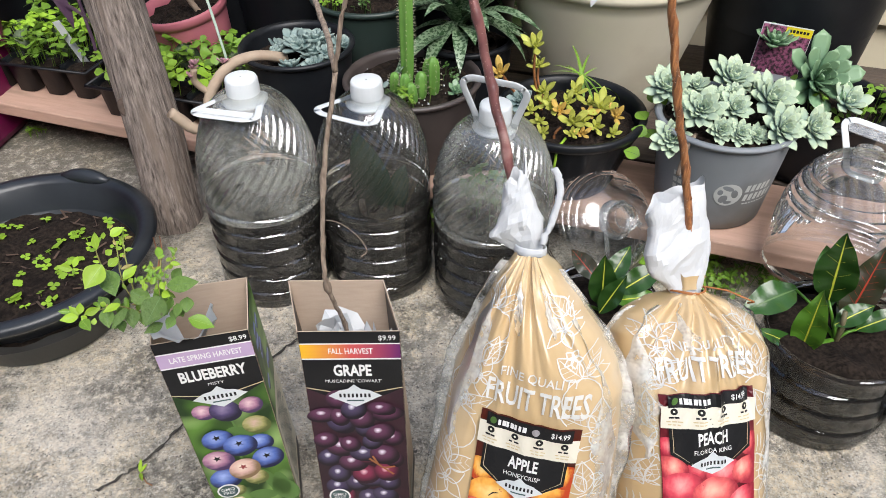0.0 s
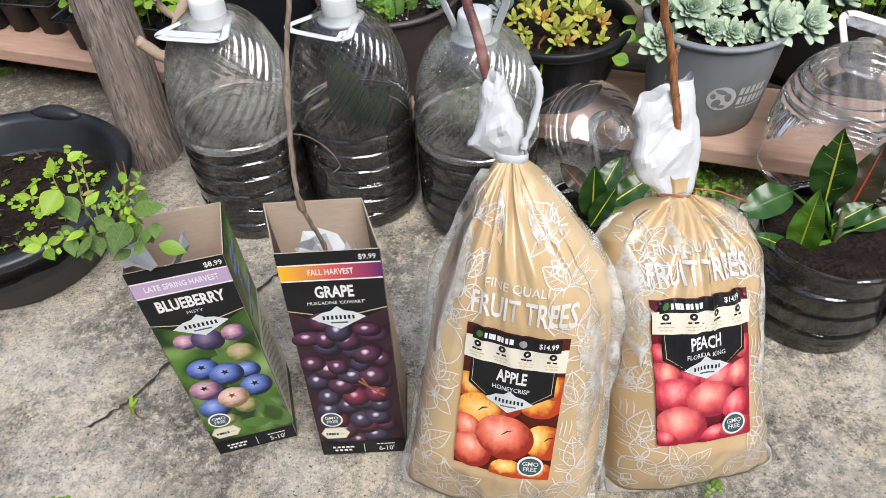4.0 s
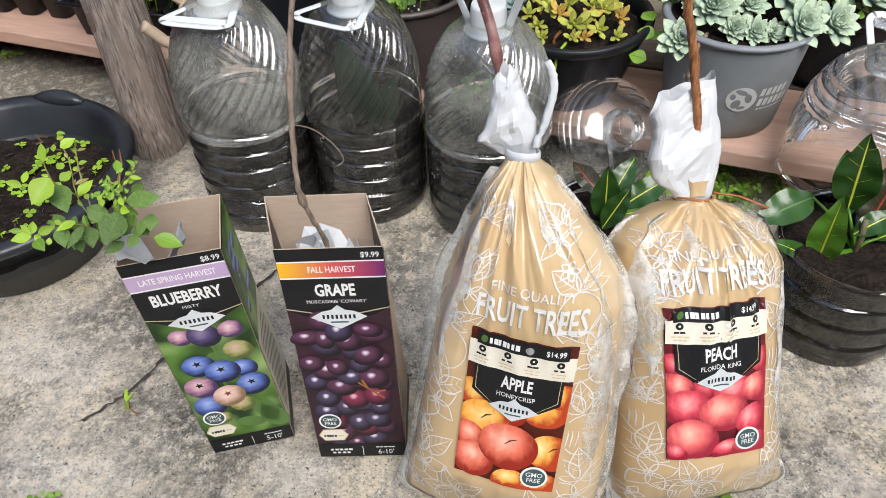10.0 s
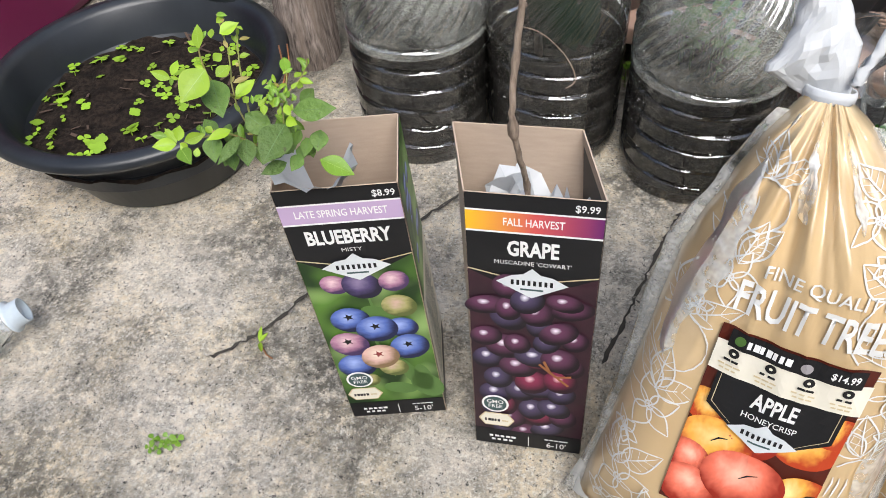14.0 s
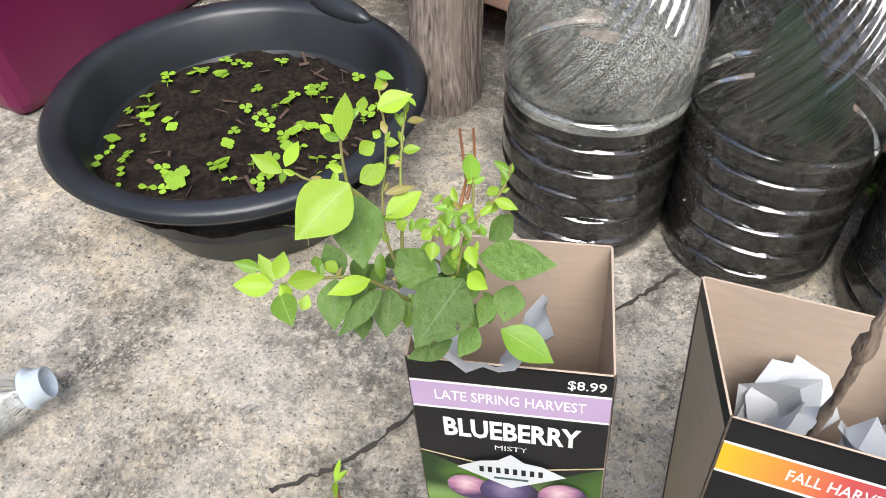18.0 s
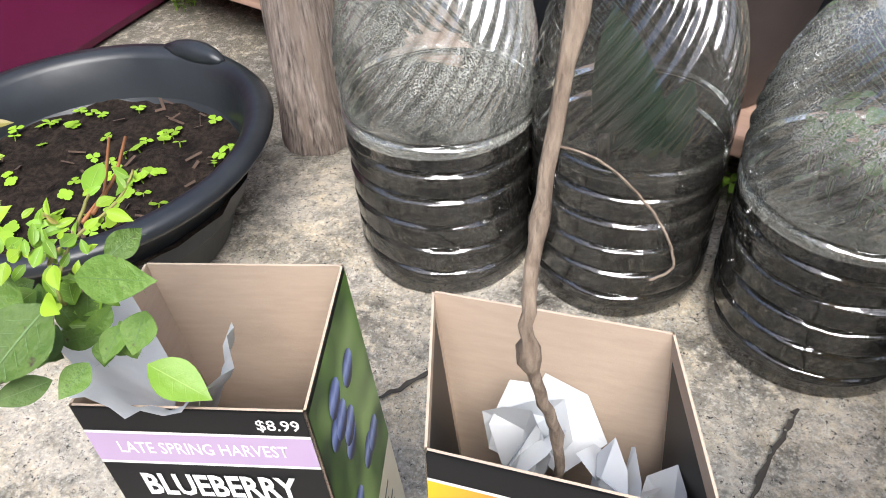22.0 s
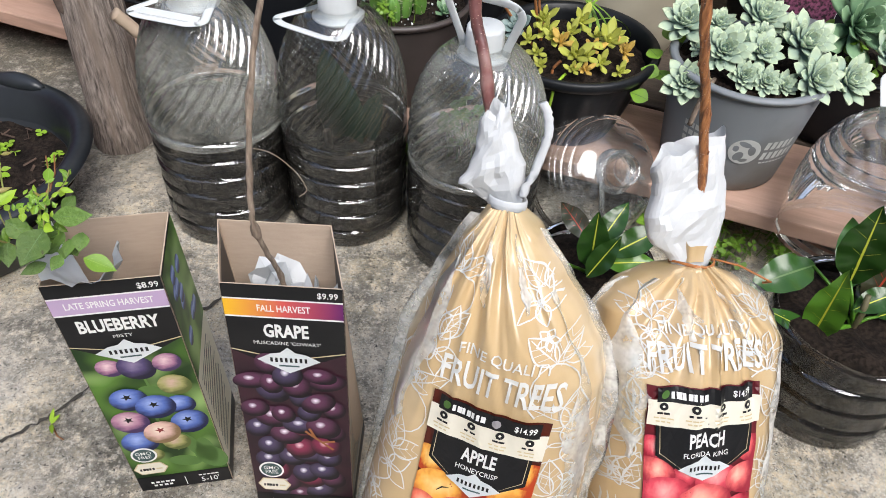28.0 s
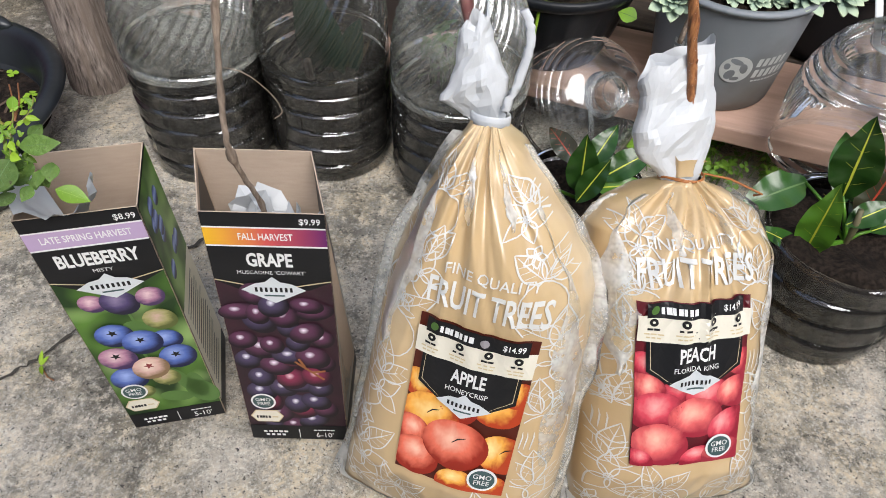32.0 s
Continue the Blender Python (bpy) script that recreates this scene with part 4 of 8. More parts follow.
def printer(parent, mapper, dense=0.0):
    """Returns a function that lays a flat mesh in (u, v) metres on a surface, lift layers of 0.15 mm above it."""
    def lay(name, shape, material, lift=1, label=""):
        me = shape if isinstance(shape, bpy.types.Mesh) else mesh_of(name, shape, material, False)
        if dense:
            bm = bmesh.new()
            bm.from_mesh(me)
            bmesh.ops.triangulate(bm, faces=bm.faces[:])
            for _ in range(4):
                longs = [e for e in bm.edges if e.calc_length() > dense]
                if not longs:
                    break
                bmesh.ops.subdivide_edges(bm, edges=longs, cuts=1)
                bmesh.ops.triangulate(bm, faces=[f for f in bm.faces if len(f.verts) > 3])
            bm.to_mesh(me)
            bm.free()
        for v in me.vertices:
            v.co = mapper(v.co.x, v.co.y, lift * 0.00018 + 0.0002)
        me.update()
        return part(name, me, material, parent, label)
    return lay


def shifted(me, dx, dy):
    for v in me.vertices:
        v.co.x += dx
        v.co.y += dy
    return me


def diamond(lay, cx, cy, w, h, lift):
    lay("emblem", poly([(cx - w / 2, cy), (cx - w * 0.28, cy + h * 0.24), (cx - w * 0.12, cy + h * 0.30), (cx, cy + h / 2), (cx + w * 0.12, cy + h * 0.30), (cx + w * 0.28, cy + h * 0.24), (cx + w / 2, cy), (cx, cy - h / 2)]),
        M_SILVER, lift, "silver diamond emblem")
    for k in range(8):
        x = cx - w * 0.27 + w * 0.54 * k / 7
        lay("emblem_bar", rect(x - w * 0.020, x + w * 0.020, cy - h * 0.07, cy + h * 0.10), M_INK, lift + 1)
    lay("emblem_line", rect(cx - w * 0.16, cx + w * 0.16, cy - h * 0.24, cy - h * 0.18), M_TEAL, lift + 1)


def bars(lay, x0, x1, y, h, k, material, lift, seed=0):
    """Unreadable small print as a row of plain bars."""
    rng = random.Random(seed)
    x = x0
    while x < x1 - 1e-6:
        w = (x1 - x0) / k * rng.uniform(0.55, 0.95)
        lay("print_bar", rect(x, min(x + w, x1), y - h / 2, y + h / 2), material, lift)
        x += (x1 - x0) / k


def badges(lay, cx, cy, lift):
    lay("badge", oval(cx, cy, 0.0125, 0.0115), M_WHITE_INK, lift, "round white and teal badge")
    lay("badge_disc", oval(cx, cy, 0.0105, 0.0095), M_TEAL, lift + 1)
    lay("badge_lettering", shifted(text_mesh("badge_lettering", "GMO", 0.0068, M_WHITE_INK, 1.0), cx, cy + 0.0028), M_WHITE_INK, lift + 2)
    lay("badge_lettering", shifted(text_mesh("badge_lettering", "FREE", 0.0064, M_WHITE_INK, 1.0), cx, cy - 0.0032), M_WHITE_INK, lift + 2)


def carton(x, y, yaw, wt, wb, dt, db, h, back, side_lean, skew, label, kind):
    """An open tapered card carton; its front leans back by the offset back at the top."""
    ob = thing("plant_carton", pose(x, y, 0.0045, 0, 0, yaw), label, "carton", "boxed fruit plants")
    c = 0.0011

    def corner(sx, sy, t):
        w, yy = wb + (wt - wb) * t, back * t
        d = db + (dt - db) * t
        return Vector((sx * w / 2 + side_lean * t + (skew * t if sy else 0.0), yy + (d if sy else 0.0), h * t))

    def panel(a, b, inward, material, name, lab=""):
        bm = bmesh.new()
        q = Vector(inward) * c
        lo = [corner(*a, 0), corner(*b, 0), corner(*b, 1), corner(*a, 1)]
        vs = [bm.verts.new(p) for p in lo] + [bm.verts.new(p + q) for p in lo]
        for i, f in enumerate(((0, 1, 2, 3), (7, 6, 5, 4), (0, 4, 5, 1), (1, 5, 6, 2), (2, 6, 7, 3), (3, 7, 4, 0))):
            bm.faces.new([vs[k] for k in f]).material_index = 0 if i == 0 else 1
        return part(name, bm, [material, M_CARD], ob, lab, False)
    front = panel((-1, 0), (1, 0), (0, 1, 0), M_INK, "front_panel", "printed front with fruit photograph")
    right = panel((1, 0), (1, 1), (-1, 0, 0), M_INK, "side_panel", "printed carton side")
    panel((-1, 1), (-1, 0), (1, 0, 0), M_INK, "side_panel", "printed carton side")
    panel((1, 1), (-1, 1), (0, -1, 0), M_INK, "back_panel")
    bm = bmesh.new()
    bm.faces.new([bm.verts.new(p + Vector((0, 0, 0.002))) for p in (corner(-1, 0, 0), corner(1, 0, 0), corner(1, 1, 0), corner(-1, 1, 0))])
    part("bottom_panel", bm, M_CARD, ob, smooth=False)
    slope = math.sqrt(h * h + back * back)
    nrm = Vector((0, -h, back)) / slope

    def on_front(u, v, lift):
        t = v / slope
        w = (wb + (wt - wb) * t) / wt
        return Vector((u * w + side_lean * t, back * t, h * t)) + nrm * lift

    def on_side(u, v, lift):
        t = v / slope
        d = db + (dt - db) * t
        return Vector(((wb + (wt - wb) * t) / 2 + side_lean * t + skew * t * u + lift, back * t + d * u, h * t))
    lay, side = printer(front, on_front), printer(right, on_side)
    W, H = wt, slope
    e = 0.0008
    photo = M_BOKEH if kind == "blueberry" else M_GRAPE_BG
    lay("photo", rect(-W / 2 + e, W / 2 - e, 0.022, H * 0.76, 4, 8), photo, 1, "printed fruit photograph")
    lay("title_field", poly([(-W / 2 + e, H - 0.0005), (-W / 2 + e, H * 0.752), (-W * 0.30, H * 0.718), (W * 0.30, H * 0.718), (W / 2 - e, H * 0.752), (W / 2 - e, H - 0.0005)]), M_INK, 2)
    lay("field_line", poly([(-W / 2 + e, H * 0.754), (-W / 2 + e, H * 0.758), (0, H * 0.720), (W / 2 - e, H * 0.758), (W / 2 - e, H * 0.754), (0, H * 0.716)]), M_GOLD, 3)
    band0, band1 = H * 0.888, H * 0.948
    lay("band_edge", rect(-W / 2 + e, W / 2 - e, band0 - 0.0018, band1 + 0.0014), M_WHITE_INK, 3)
    lay("harvest_band", rect(-W / 2 + e, W / 2 - e, band0, band1), M_LAV if kind == "blueberry" else M_SUNSET, 4, "coloured harvest band")
    words = ("LATE SPRING HARVEST", "BLUEBERRY", "MISTY", "$8.99", "5-10'") if kind == "blueberry" else ("FALL HARVEST", "GRAPE", "MUSCADINE 'COWART'", "$9.99", "6-10'")
    lay("harvest_lettering", shifted(text_mesh("w", words[0], 0.0098, M_WHITE_INK, 0.70, 0.014), 0, (band0 + band1) / 2), M_WHITE_INK, 5)
    lay("price", shifted(text_mesh("w", words[3], 0.0085, M_WHITE_INK, 0.92, 0.014), W * 0.37, H * 0.974), M_WHITE_INK, 5)
    lay("title", shifted(text_mesh("w", words[1], 0.0195, M_WHITE_INK, 0.66, 0.034), 0, H * 0.832), M_WHITE_INK, 5, "white title lettering")
    lay("variety", shifted(text_mesh("w", words[2], 0.0056, M_WHITE_INK, 1.1 if kind == "blueberry" else 0.98, 0.0), 0, H * 0.786), M_WHITE_INK, 5)
    rng = random.Random(5 if kind == "blueberry" else 6)
    if kind == "blueberry":
        for k in range(5):
            lay("blurred_leaf", oval(rng.uniform(-0.035, 0.04), rng.uniform(0.04, 0.17), rng.uniform(0.012, 0.03), rng.uniform(0.006, 0.014), rng.uniform(0, 180)), M_BOKEH_L, 2)
        spots = [(-0.0226, 0.186, 0.0104, 1), (-0.0005, 0.183, 0.0146, 3), (0.0265, 0.186, 0.0112, 1), (0.026, 0.156, 0.0132, 4), (0.0072, 0.0741, 0.0118, 4), (-0.0182, 0.0575, 0.0086, 4), (-0.0257, 0.080, 0.0159, 0), (0.0243, 0.1287, 0.0122, 0), (0.0265, 0.1023, 0.0159, 0), (-0.0186, 0.1425, 0.0150, 0), (0.0019, 0.1287, 0.0161, 0), (-0.0261, 0.1107, 0.0151, 1), (-0.0022, 0.0910, 0.0155, 2)]
        lay("printed_stem", ribbon([(0.001, 0.180), (0.004, 0.150), (-0.002, 0.110), (0.006, 0.060)], 0.0030), M_BOKEH_L, 4)
        for i, (u, v, r, k) in enumerate(spots):
            lay("printed_berry", oval(u, v, r * 1.16, r * 1.03, rng.uniform(-30, 30)), (M_BERRY, M_BERRY_P, M_BERRY_C, M_BERRY_D, M_BERRY_G)[k], 5 + i * 0.25)
            if i in (8, 9, 10, 11, 12):
                lay("berry_crown", poly([(u - .001 + (0.0052 if j % 2 else 0.0022) * math.cos(j * math.pi / 5), v + .004 + (0.0046 if j % 2 else 0.0020) * math.sin(j * math.pi / 5)) for j in range(10)]), M_INK if i != 12 else M_BERRY_STAR, 9.5)
    else:
        i = 0
        for row in range(12):
            for col in range(5):
                u, v = -0.045 + col * 0.0225 + (0.011 if row % 2 else 0) + rng.uniform(-.007, .007), 0.030 + row * 0.0165 + rng.uniform(-.007, .007)
                if abs(u) > W / 2 - 0.012 or v > H * 0.715:
                    continue
                lay("printed_grape", oval(u, v, rng.uniform(.0105, .0185), rng.uniform(.0090, .0145), rng.uniform(-40, 40)), M_GRAPE_R if rng.random() < 0.05 or (0 < u < .03 and .09 < v < .12) else rng.choice((M_GRAPE, M_GRAPE_B)), 3 + i * 0.12)
                i += 1
        for a, b in (((.008, .118), (.034, .094)), ((.018, .108), (.012, .122)), ((.024, .104), (.036, .106))):
            dx, dy = b[0] - a[0], b[1] - a[1]
            q = math.hypot(dx, dy)
            nx, ny = -dy / q * .0012, dx / q * .0012
            lay("printed_stem", poly([(a[0] - nx, a[1] - ny), (b[0] - nx, b[1] - ny), (b[0] + nx, b[1] + ny), (a[0] + nx, a[1] + ny)]), M_STEM, 10)
    diamond(lay, 0, H * 0.722, 0.056, 0.030, 11)
    badges(lay, -W * 0.30, 0.060, 11)
    u0, v0 = -W * 0.29, 0.038
    lay("hexagon", poly([(u0 - .017, v0), (u0 - .011, v0 + .009), (u0 + .011, v0 + .009), (u0 + .017, v0), (u0 + .011, v0 - .009), (u0 - .011, v0 - .009)]), M_GOLD, 11, "gold hexagonal badge")
    lay("hexagon_field", poly([(u0 - .0155, v0), (u0 - .0102, v0 + .008), (u0 + .0102, v0 + .008), (u0 + .0155, v0), (u0 + .0102, v0 - .008), (u0 - .0102, v0 - .008)]), M_CREAMY, 12)
    bars(lay, u0 - .011, u0 + .004, v0 - .001, .0036, 5, M_INK, 13, 1)
    bars(lay, u0 + .005, u0 + .012, v0 - .001, .002, 3, M_GOLD, 13, 2)
    lay("foot_field", rect(-W / 2 + e, W / 2 - e, 0.0005, 0.022), M_INK, 5)
    bars(lay, -W * .36, -W * .10, .0135, .0028, 5, M_WHITE_INK, 11, 3)
    bars(lay, -W * .34, -W * .12, .0085, .0028, 4, M_WHITE_INK, 11, 4)
    lay("foot_rule", rect(W * .01 - .0004, W * .01 + .0004, .004, .018), M_WHITE_INK, 11)
    lay("height_lettering", shifted(text_mesh("w", words[4], 0.0105, M_WHITE_INK, 0.9), W * .27, .0085), M_WHITE_INK, 11)
    bars(lay, W * .16, W * .38, .0165, .0016, 5, M_WHITE_INK, 11, 5)
    side("side_photo", rect(0.01, 0.99, H * 0.55, H * 0.99, 3, 5), photo, 1, "printed side photograph")
    side("side_text_field", rect(0.01, 0.99, 0.022, H * 0.55), M_CREAMY if kind == "blueberry" else mat("lilac_grey_print", (0.42, 0.40, 0.36), 0.5), 1)
    for k in range(16):
        vv = 0.034 + k * 0.0072
        side("side_text_line", rect(0.12, 0.86 - 0.2 * rng.random(), vv, vv + 0.0024), M_INK if k % 5 == 4 else M_TEAL, 2)
    for k in range(9 if kind == "blueberry" else 12):
        side("printed_fruit", shifted(mesh_of("f", oval(0.0, 0.0, 0.11, 0.0085), M_BERRY, False), 0.25 + 0.5 * rng.random(), H * 0.66 + H * 0.26 * rng.random()),
             M_BERRY if kind == "blueberry" else M_GRAPE_R, 2 + k * 0.2)
    return ob


def set_print(ob, material):
    for o in ob.children_recursive:
        if o.name.startswith("printed_fruit"):
            o.data.materials.clear()
            o.data.materials.append(material)


carton(-0.224, 0.5795, 11.5, 0.094, 0.092, 0.080, 0.098, 0.284, 0.027, -0.016, 0.0, "tall open card carton printed with blueberries, holding a plant", "blueberry")
carton_b = carton(-0.097, 0.5595, -1, 0.1015, 0.098, 0.076, 0.098, 0.284, 0.047, -0.004, -0.021, "tall open card carton printed with dark grapes, holding a vine", "grape")
set_print(carton_b, M_GRAPE_R)

# ---- bagged trees ----
def leaf_strokes(cx, cy, ang, ln, wd):
    """Outline, rib and veins of one drawn leaf."""
    c, s = math.cos(radians(ang)), math.sin(radians(ang))
    tr = lambda u, v: (cx + u * c - v * s, cy + u * s + v * c)
    prof = [(t, wd * math.sin(math.pi * t ** 0.8) * (1 - 0.25 * t)) for t in [i / 10 for i in range(11)]]
    out = [[tr(ln * t, w) for t, w in prof], [tr(ln * t, -w) for t, w in prof], [tr(0, 0), tr(ln * 0.5, wd * 0.05), tr(ln * 0.9, 0)]]
    for t in (0.25, 0.42, 0.58):
        w = wd * math.sin(math.pi * (t + .15) ** 0.8) * 0.75
        out.append([tr(ln * t, 0), tr(ln * (t + .15), w)])
        out.append([tr(ln * t, 0), tr(ln * (t + .15), -w)])
    return out


def flower_strokes(cx, cy, r, k, rot):
    out = []
    for i in range(k):
        out += leaf_strokes(cx, cy, rot + i * 360 / k, r, r * 0.34)[:2]
    out.append([(cx + r * .14 * math.cos(a), cy + r * .14 * math.sin(a)) for a in [j * .7 for j in range(10)]])
    return out


def fruit_strokes(cx, cy, r):
    out = [[(cx + r * math.cos(a), cy + r * 1.1 * math.sin(a)) for a in [j * 6.3 / 18 for j in range(19)]]]
    for q in (0.35, 0.6, 0.8):
        out.append([(cx - r * q + r * 0.25 * (1 - abs(v)) * 0.4, cy + r * v * 0.85) for v in (-.75, -.4, 0, .3)])
    out.append([(cx, cy + r), (cx + r * .2, cy + r * 1.4)])
    return out


M_FILM_LOOSE = clear("loose_film", haze=0.82, haze_col=(0.84, 0.84, 0.81), haze_scale=22, rough=0.35, ior=1.25)
M_FILM_CLEAR = clear("clear_film", haze=0.7, haze_col=(0.80, 0.79, 0.75), haze_scale=25, rough=0.25, ior=1.35)


def track(pairs, z):
    """Smooth value at height z through (height, value) pairs."""
    for (z0, a), (z1, b) in zip(pairs, pairs[1:]):
        if z <= z1:
            t = max(0.0, (z - z0) / (z1 - z0))
            return a + (b - a) * (t * 0.55 + 0.45 * t * t * (3 - 2 * t))
    return pairs[-1][1]


def tree_bag(x, y, yaw, lean, hgt, left, right, thick, tie_x, kind, label, seed):
    """A clear film bag over a tan printed bag of mulch round the roots of a young tree: body, seams, label, tie, paper cuff."""
    ob = thing("tree_bag", pose(x, y, 0.004, 0, 0, yaw) @ pose(0, 0, 0, -lean, 0, 0), label, "bagged tree", "bagged fruit trees")
    slope = math.tan(radians(lean))

    def edges(z):
        return track(left, z), track(right, z)

    def deep(v):
        q = max(0.0, (v - 0.60) / 0.40)
        b = 0.012 + (thick - 0.012) * min(1.0, v / 0.20) ** 0.62
        return 0.012 + (b - 0.012) * (1 - q ** 2.6)

    def skin(u, z, lift=0.0, back=False):
        """Point on the bag from the share u (-1 to 1) across and height z."""
        z = min(max(z, 0.0), hgt)
        v = z / hgt
        l, r = edges(z)
        uu = max(-1.0, min(1.0, u))
        px = (l + r) / 2 + (r - l) / 2 * uu
        yy = deep(v) * (1 - abs(uu) ** 3.0) ** (1 / 2.3)
        # pleats run out from the tie, sharp near it and fading below
        dx, dz = px - tie_x, hgt + 0.012 - z
        far, phi = math.hypot(dx, dz), math.atan2(dx, dz)
        rid = lambda f, g, k: 1 - 2.2 * abs(noise.noise(Vector((phi * f, far * g, seed * 3.7 + k + (9 if back else 0)))))
        soft = (1 - uu * uu) ** 0.5
        near = min(1.0, far / 0.03)
        yy += soft * near * (0.013 * math.exp(-(far / 0.125) ** 2) * rid(2.3, 3.0, 0) + 0.0085 * math.exp(-(far / 0.17) ** 2) * rid(6.0, 6.0, 2) + 0.0036 * math.exp(-far / 0.15) * rid(11.0, 9.0, 4))
        crease = lambda f, g, k: 1 - 2 * abs(noise.noise(Vector((uu * f + v * g, v * f * 1.7 - uu * g, seed + k))))
        low = math.exp(-((v - 0.10) / 0.10) ** 2) + 0.7 * max(0.0, abs(uu) - 0.55)
        yy += 0.0045 * noise.noise(Vector((uu * 1.8, v * 3.0, seed))) + 0.0010 * crease(2.6, 1.8, 11) + soft * low * (0.0042 * crease(3.2, 2.0, 20) + 0.0018 * crease(7.0, 4.0, 23))
        zz = z
        if back:
            yy = yy * 0.75
            zz = max(z, yy * slope + 0.001)
        return Vector((px, (yy + lift) if back else -(yy + lift), zz))

    def mapper(u, z, lift):
        l, r = edges(min(max(z, 0.0), hgt))
        return skin((u - (l + r) / 2) / ((r - l) / 2), z, lift * 2.2 + 0.0007)
    body = bmesh.new()
    na, nv = 110, 120
    rows = []
    for j in range(nv + 1):
        z = hgt * (1 - (1 - j / nv) ** 1.5)
        rows.append([body.verts.new(skin(math.sin(math.pi * (i / na - 0.5)), z)) for i in range(na + 1)] + [body.verts.new(skin(math.sin(math.pi * (0.5 - i / 40)), z, 0, True)) for i in range(1, 40)])
    k = len(rows[0])
    for a, b in zip(rows, rows[1:]):
        for i in range(k):
            body.faces.new((a[i], a[(i + 1) % k], b[(i + 1) % k], b[i]))
    body.faces.new(list(reversed(rows[0])))
    part("bag", body, M_TAN, ob, "shiny tan printed film bag, pleated to the tie")
    # loose clear film over the shoulders, sealed at the sides
    for su, u0, u1, v0, v1 in ((-1, 0.60, 0.96, 0.52, 0.98), (1, 0.70, 0.97, 0.30, 0.88), (-1, 0.08, 0.30, 0.84, 0.98), (1, 0.32, 0.46, 0.84, 0.97)):
        strip = bmesh.new()
        last = None
        for j in range(34):
            t = j / 33
            v = v0 + (v1 - v0) * t
            wob = 0.07 * noise.noise(Vector((t * 4, su * 2 + u0, seed)))
            k2 = math.sin(math.pi * min(1, t * 1.15 + 0.04)) ** 0.5 * (0.7 + 0.6 * noise.noise(Vector((t * 7, u0 * 9, seed)))) if t < 0.96 else 0.25
            row = [strip.verts.new(skin(su * ((u0 + u1) / 2 + (q - 0.5) * (u1 - u0) * k2 + wob), v * hgt, 0.0020 + 0.003 * (1 - abs(2 * q - 1)))) for q in (0, 0.25, 0.5, 0.75, 1)]
            if last:
                for i in range(4):
                    strip.faces.new((last[i], last[i + 1], row[i + 1], row[i]))
            last = row
        part("film_fold", strip, M_FILM_LOOSE, ob, "loose whitish film fold")
    # side seams: flat film fins
    for su in (-1, 1):
        fin = bmesh.new()
        last = None
        for j in range(46):
            v = j / 45 * 0.97
            p = skin(su, v * hgt)
            o = 0.007 + 0.006 * math.exp(-((v - 0.60) / 0.16) ** 2) + 0.004 * noise.noise(Vector((v * 9, su, seed))) + 0.006 * max(0, 1 - v / 0.08)
            row = [fin.verts.new(p + Vector((-su * 0.003, -0.0035 + q, 0))) for q in (0, 0.001)] + [fin.verts.new(p + Vector((su * o, -0.004 + 0.005 * noise.noise(Vector((v * 14, su * 3, seed))) + q, 0))) for q in (0.001, 0)]
            if last:
                for i in range(4):
                    fin.faces.new((last[i], last[(i + 1) % 4], row[(i + 1) % 4], row[i]))
            last = row
        part("seam", fin, M_FILM_CLEAR, ob, "clear heat-sealed side seam")
    # foot seam: crumpled white film along the ground, wider at the corners
    foot = bmesh.new()
    last = None
    l0_, r0_ = edges(0.0)
    for i in range(61):
        u = -1 + 2 * i / 60
        hh = 0.006 + 0.016 * abs(u) ** 7 + 0.004 * noise.noise(Vector((u * 6, 2, seed)))
        row = [foot.verts.new(skin(u * 0.995, hh * q, 0.0012 + 0.0016 * (1 - q)) + Vector((0.004 * u ** 7, 0, 0))) for q in (0.0, 0.4, 0.75, 1.0)]
        if last:
            for q in range(3):
                foot.faces.new((last[q], row[q], row[q + 1], last[q + 1]))
        last = row
    part("foot_seam", foot, M_FILM, ob, "crumpled whitish foot seam")
    lay = printer(ob, mapper, 0.005)
    # white line drawings of leaves, flowers and fruit
    rng = random.Random(seed)
    draw = []
    for su in (-1, 1):
        for v, sz in ((0.20, 1.45), (0.40, 1.35), (0.575, 1.45), (0.72, 1.2), (0.86, 1.0)):
            cy = v * hgt
            l, r = edges(cy)
            cx = (l + r) / 2 + su * (r - l) / 2 * (0.76 if v < 0.6 else 0.60)
            if (v * 10 + su + seed) % 3 < 1.1:
                draw += flower_strokes(cx, cy, 0.018 * sz, 5, rng.uniform(0, 70)) + flower_strokes(cx + 0.012 * su, cy - 0.024 * sz, 0.009 * sz, 5, rng.uniform(0, 70))
            else:
                draw += fruit_strokes(cx, cy - 0.006, 0.0145 * sz)
            for q in range(3):
                draw += leaf_strokes(cx + rng.uniform(-.004, .004), cy + rng.uniform(.008, .014) * sz, (35, 85, 140)[q] + rng.uniform(-18, 18), 0.026 * sz, 0.0075 * sz)
    for cx, q0 in ((-0.042, 1), (0.052, -1)):
        draw += fruit_strokes(cx, 0.040, 0.015) + fruit_strokes(cx + 0.026 * q0, 0.036, 0.014)
        for q in range(4):
            draw += leaf_strokes(cx + 0.006 * q0, 0.050, -35 + 72 * q, 0.036, 0.010)
    strokes = bmesh.new()
    for d in draw:
        b = ribbon(d, 0.0011)
        off = [strokes.verts.new(v.co) for v in b.verts]
        b.verts.index_update()
        for f in b.faces:
            strokes.faces.new([off[v.index] for v in f.verts])
        b.free()
    lw, lh, l0, lcx, turn = (0.0944, 0.156, 0.085, 0.0132, 0.033) if kind == "apple" else (0.0950, 0.152, 0.081, -0.012, 0.012)

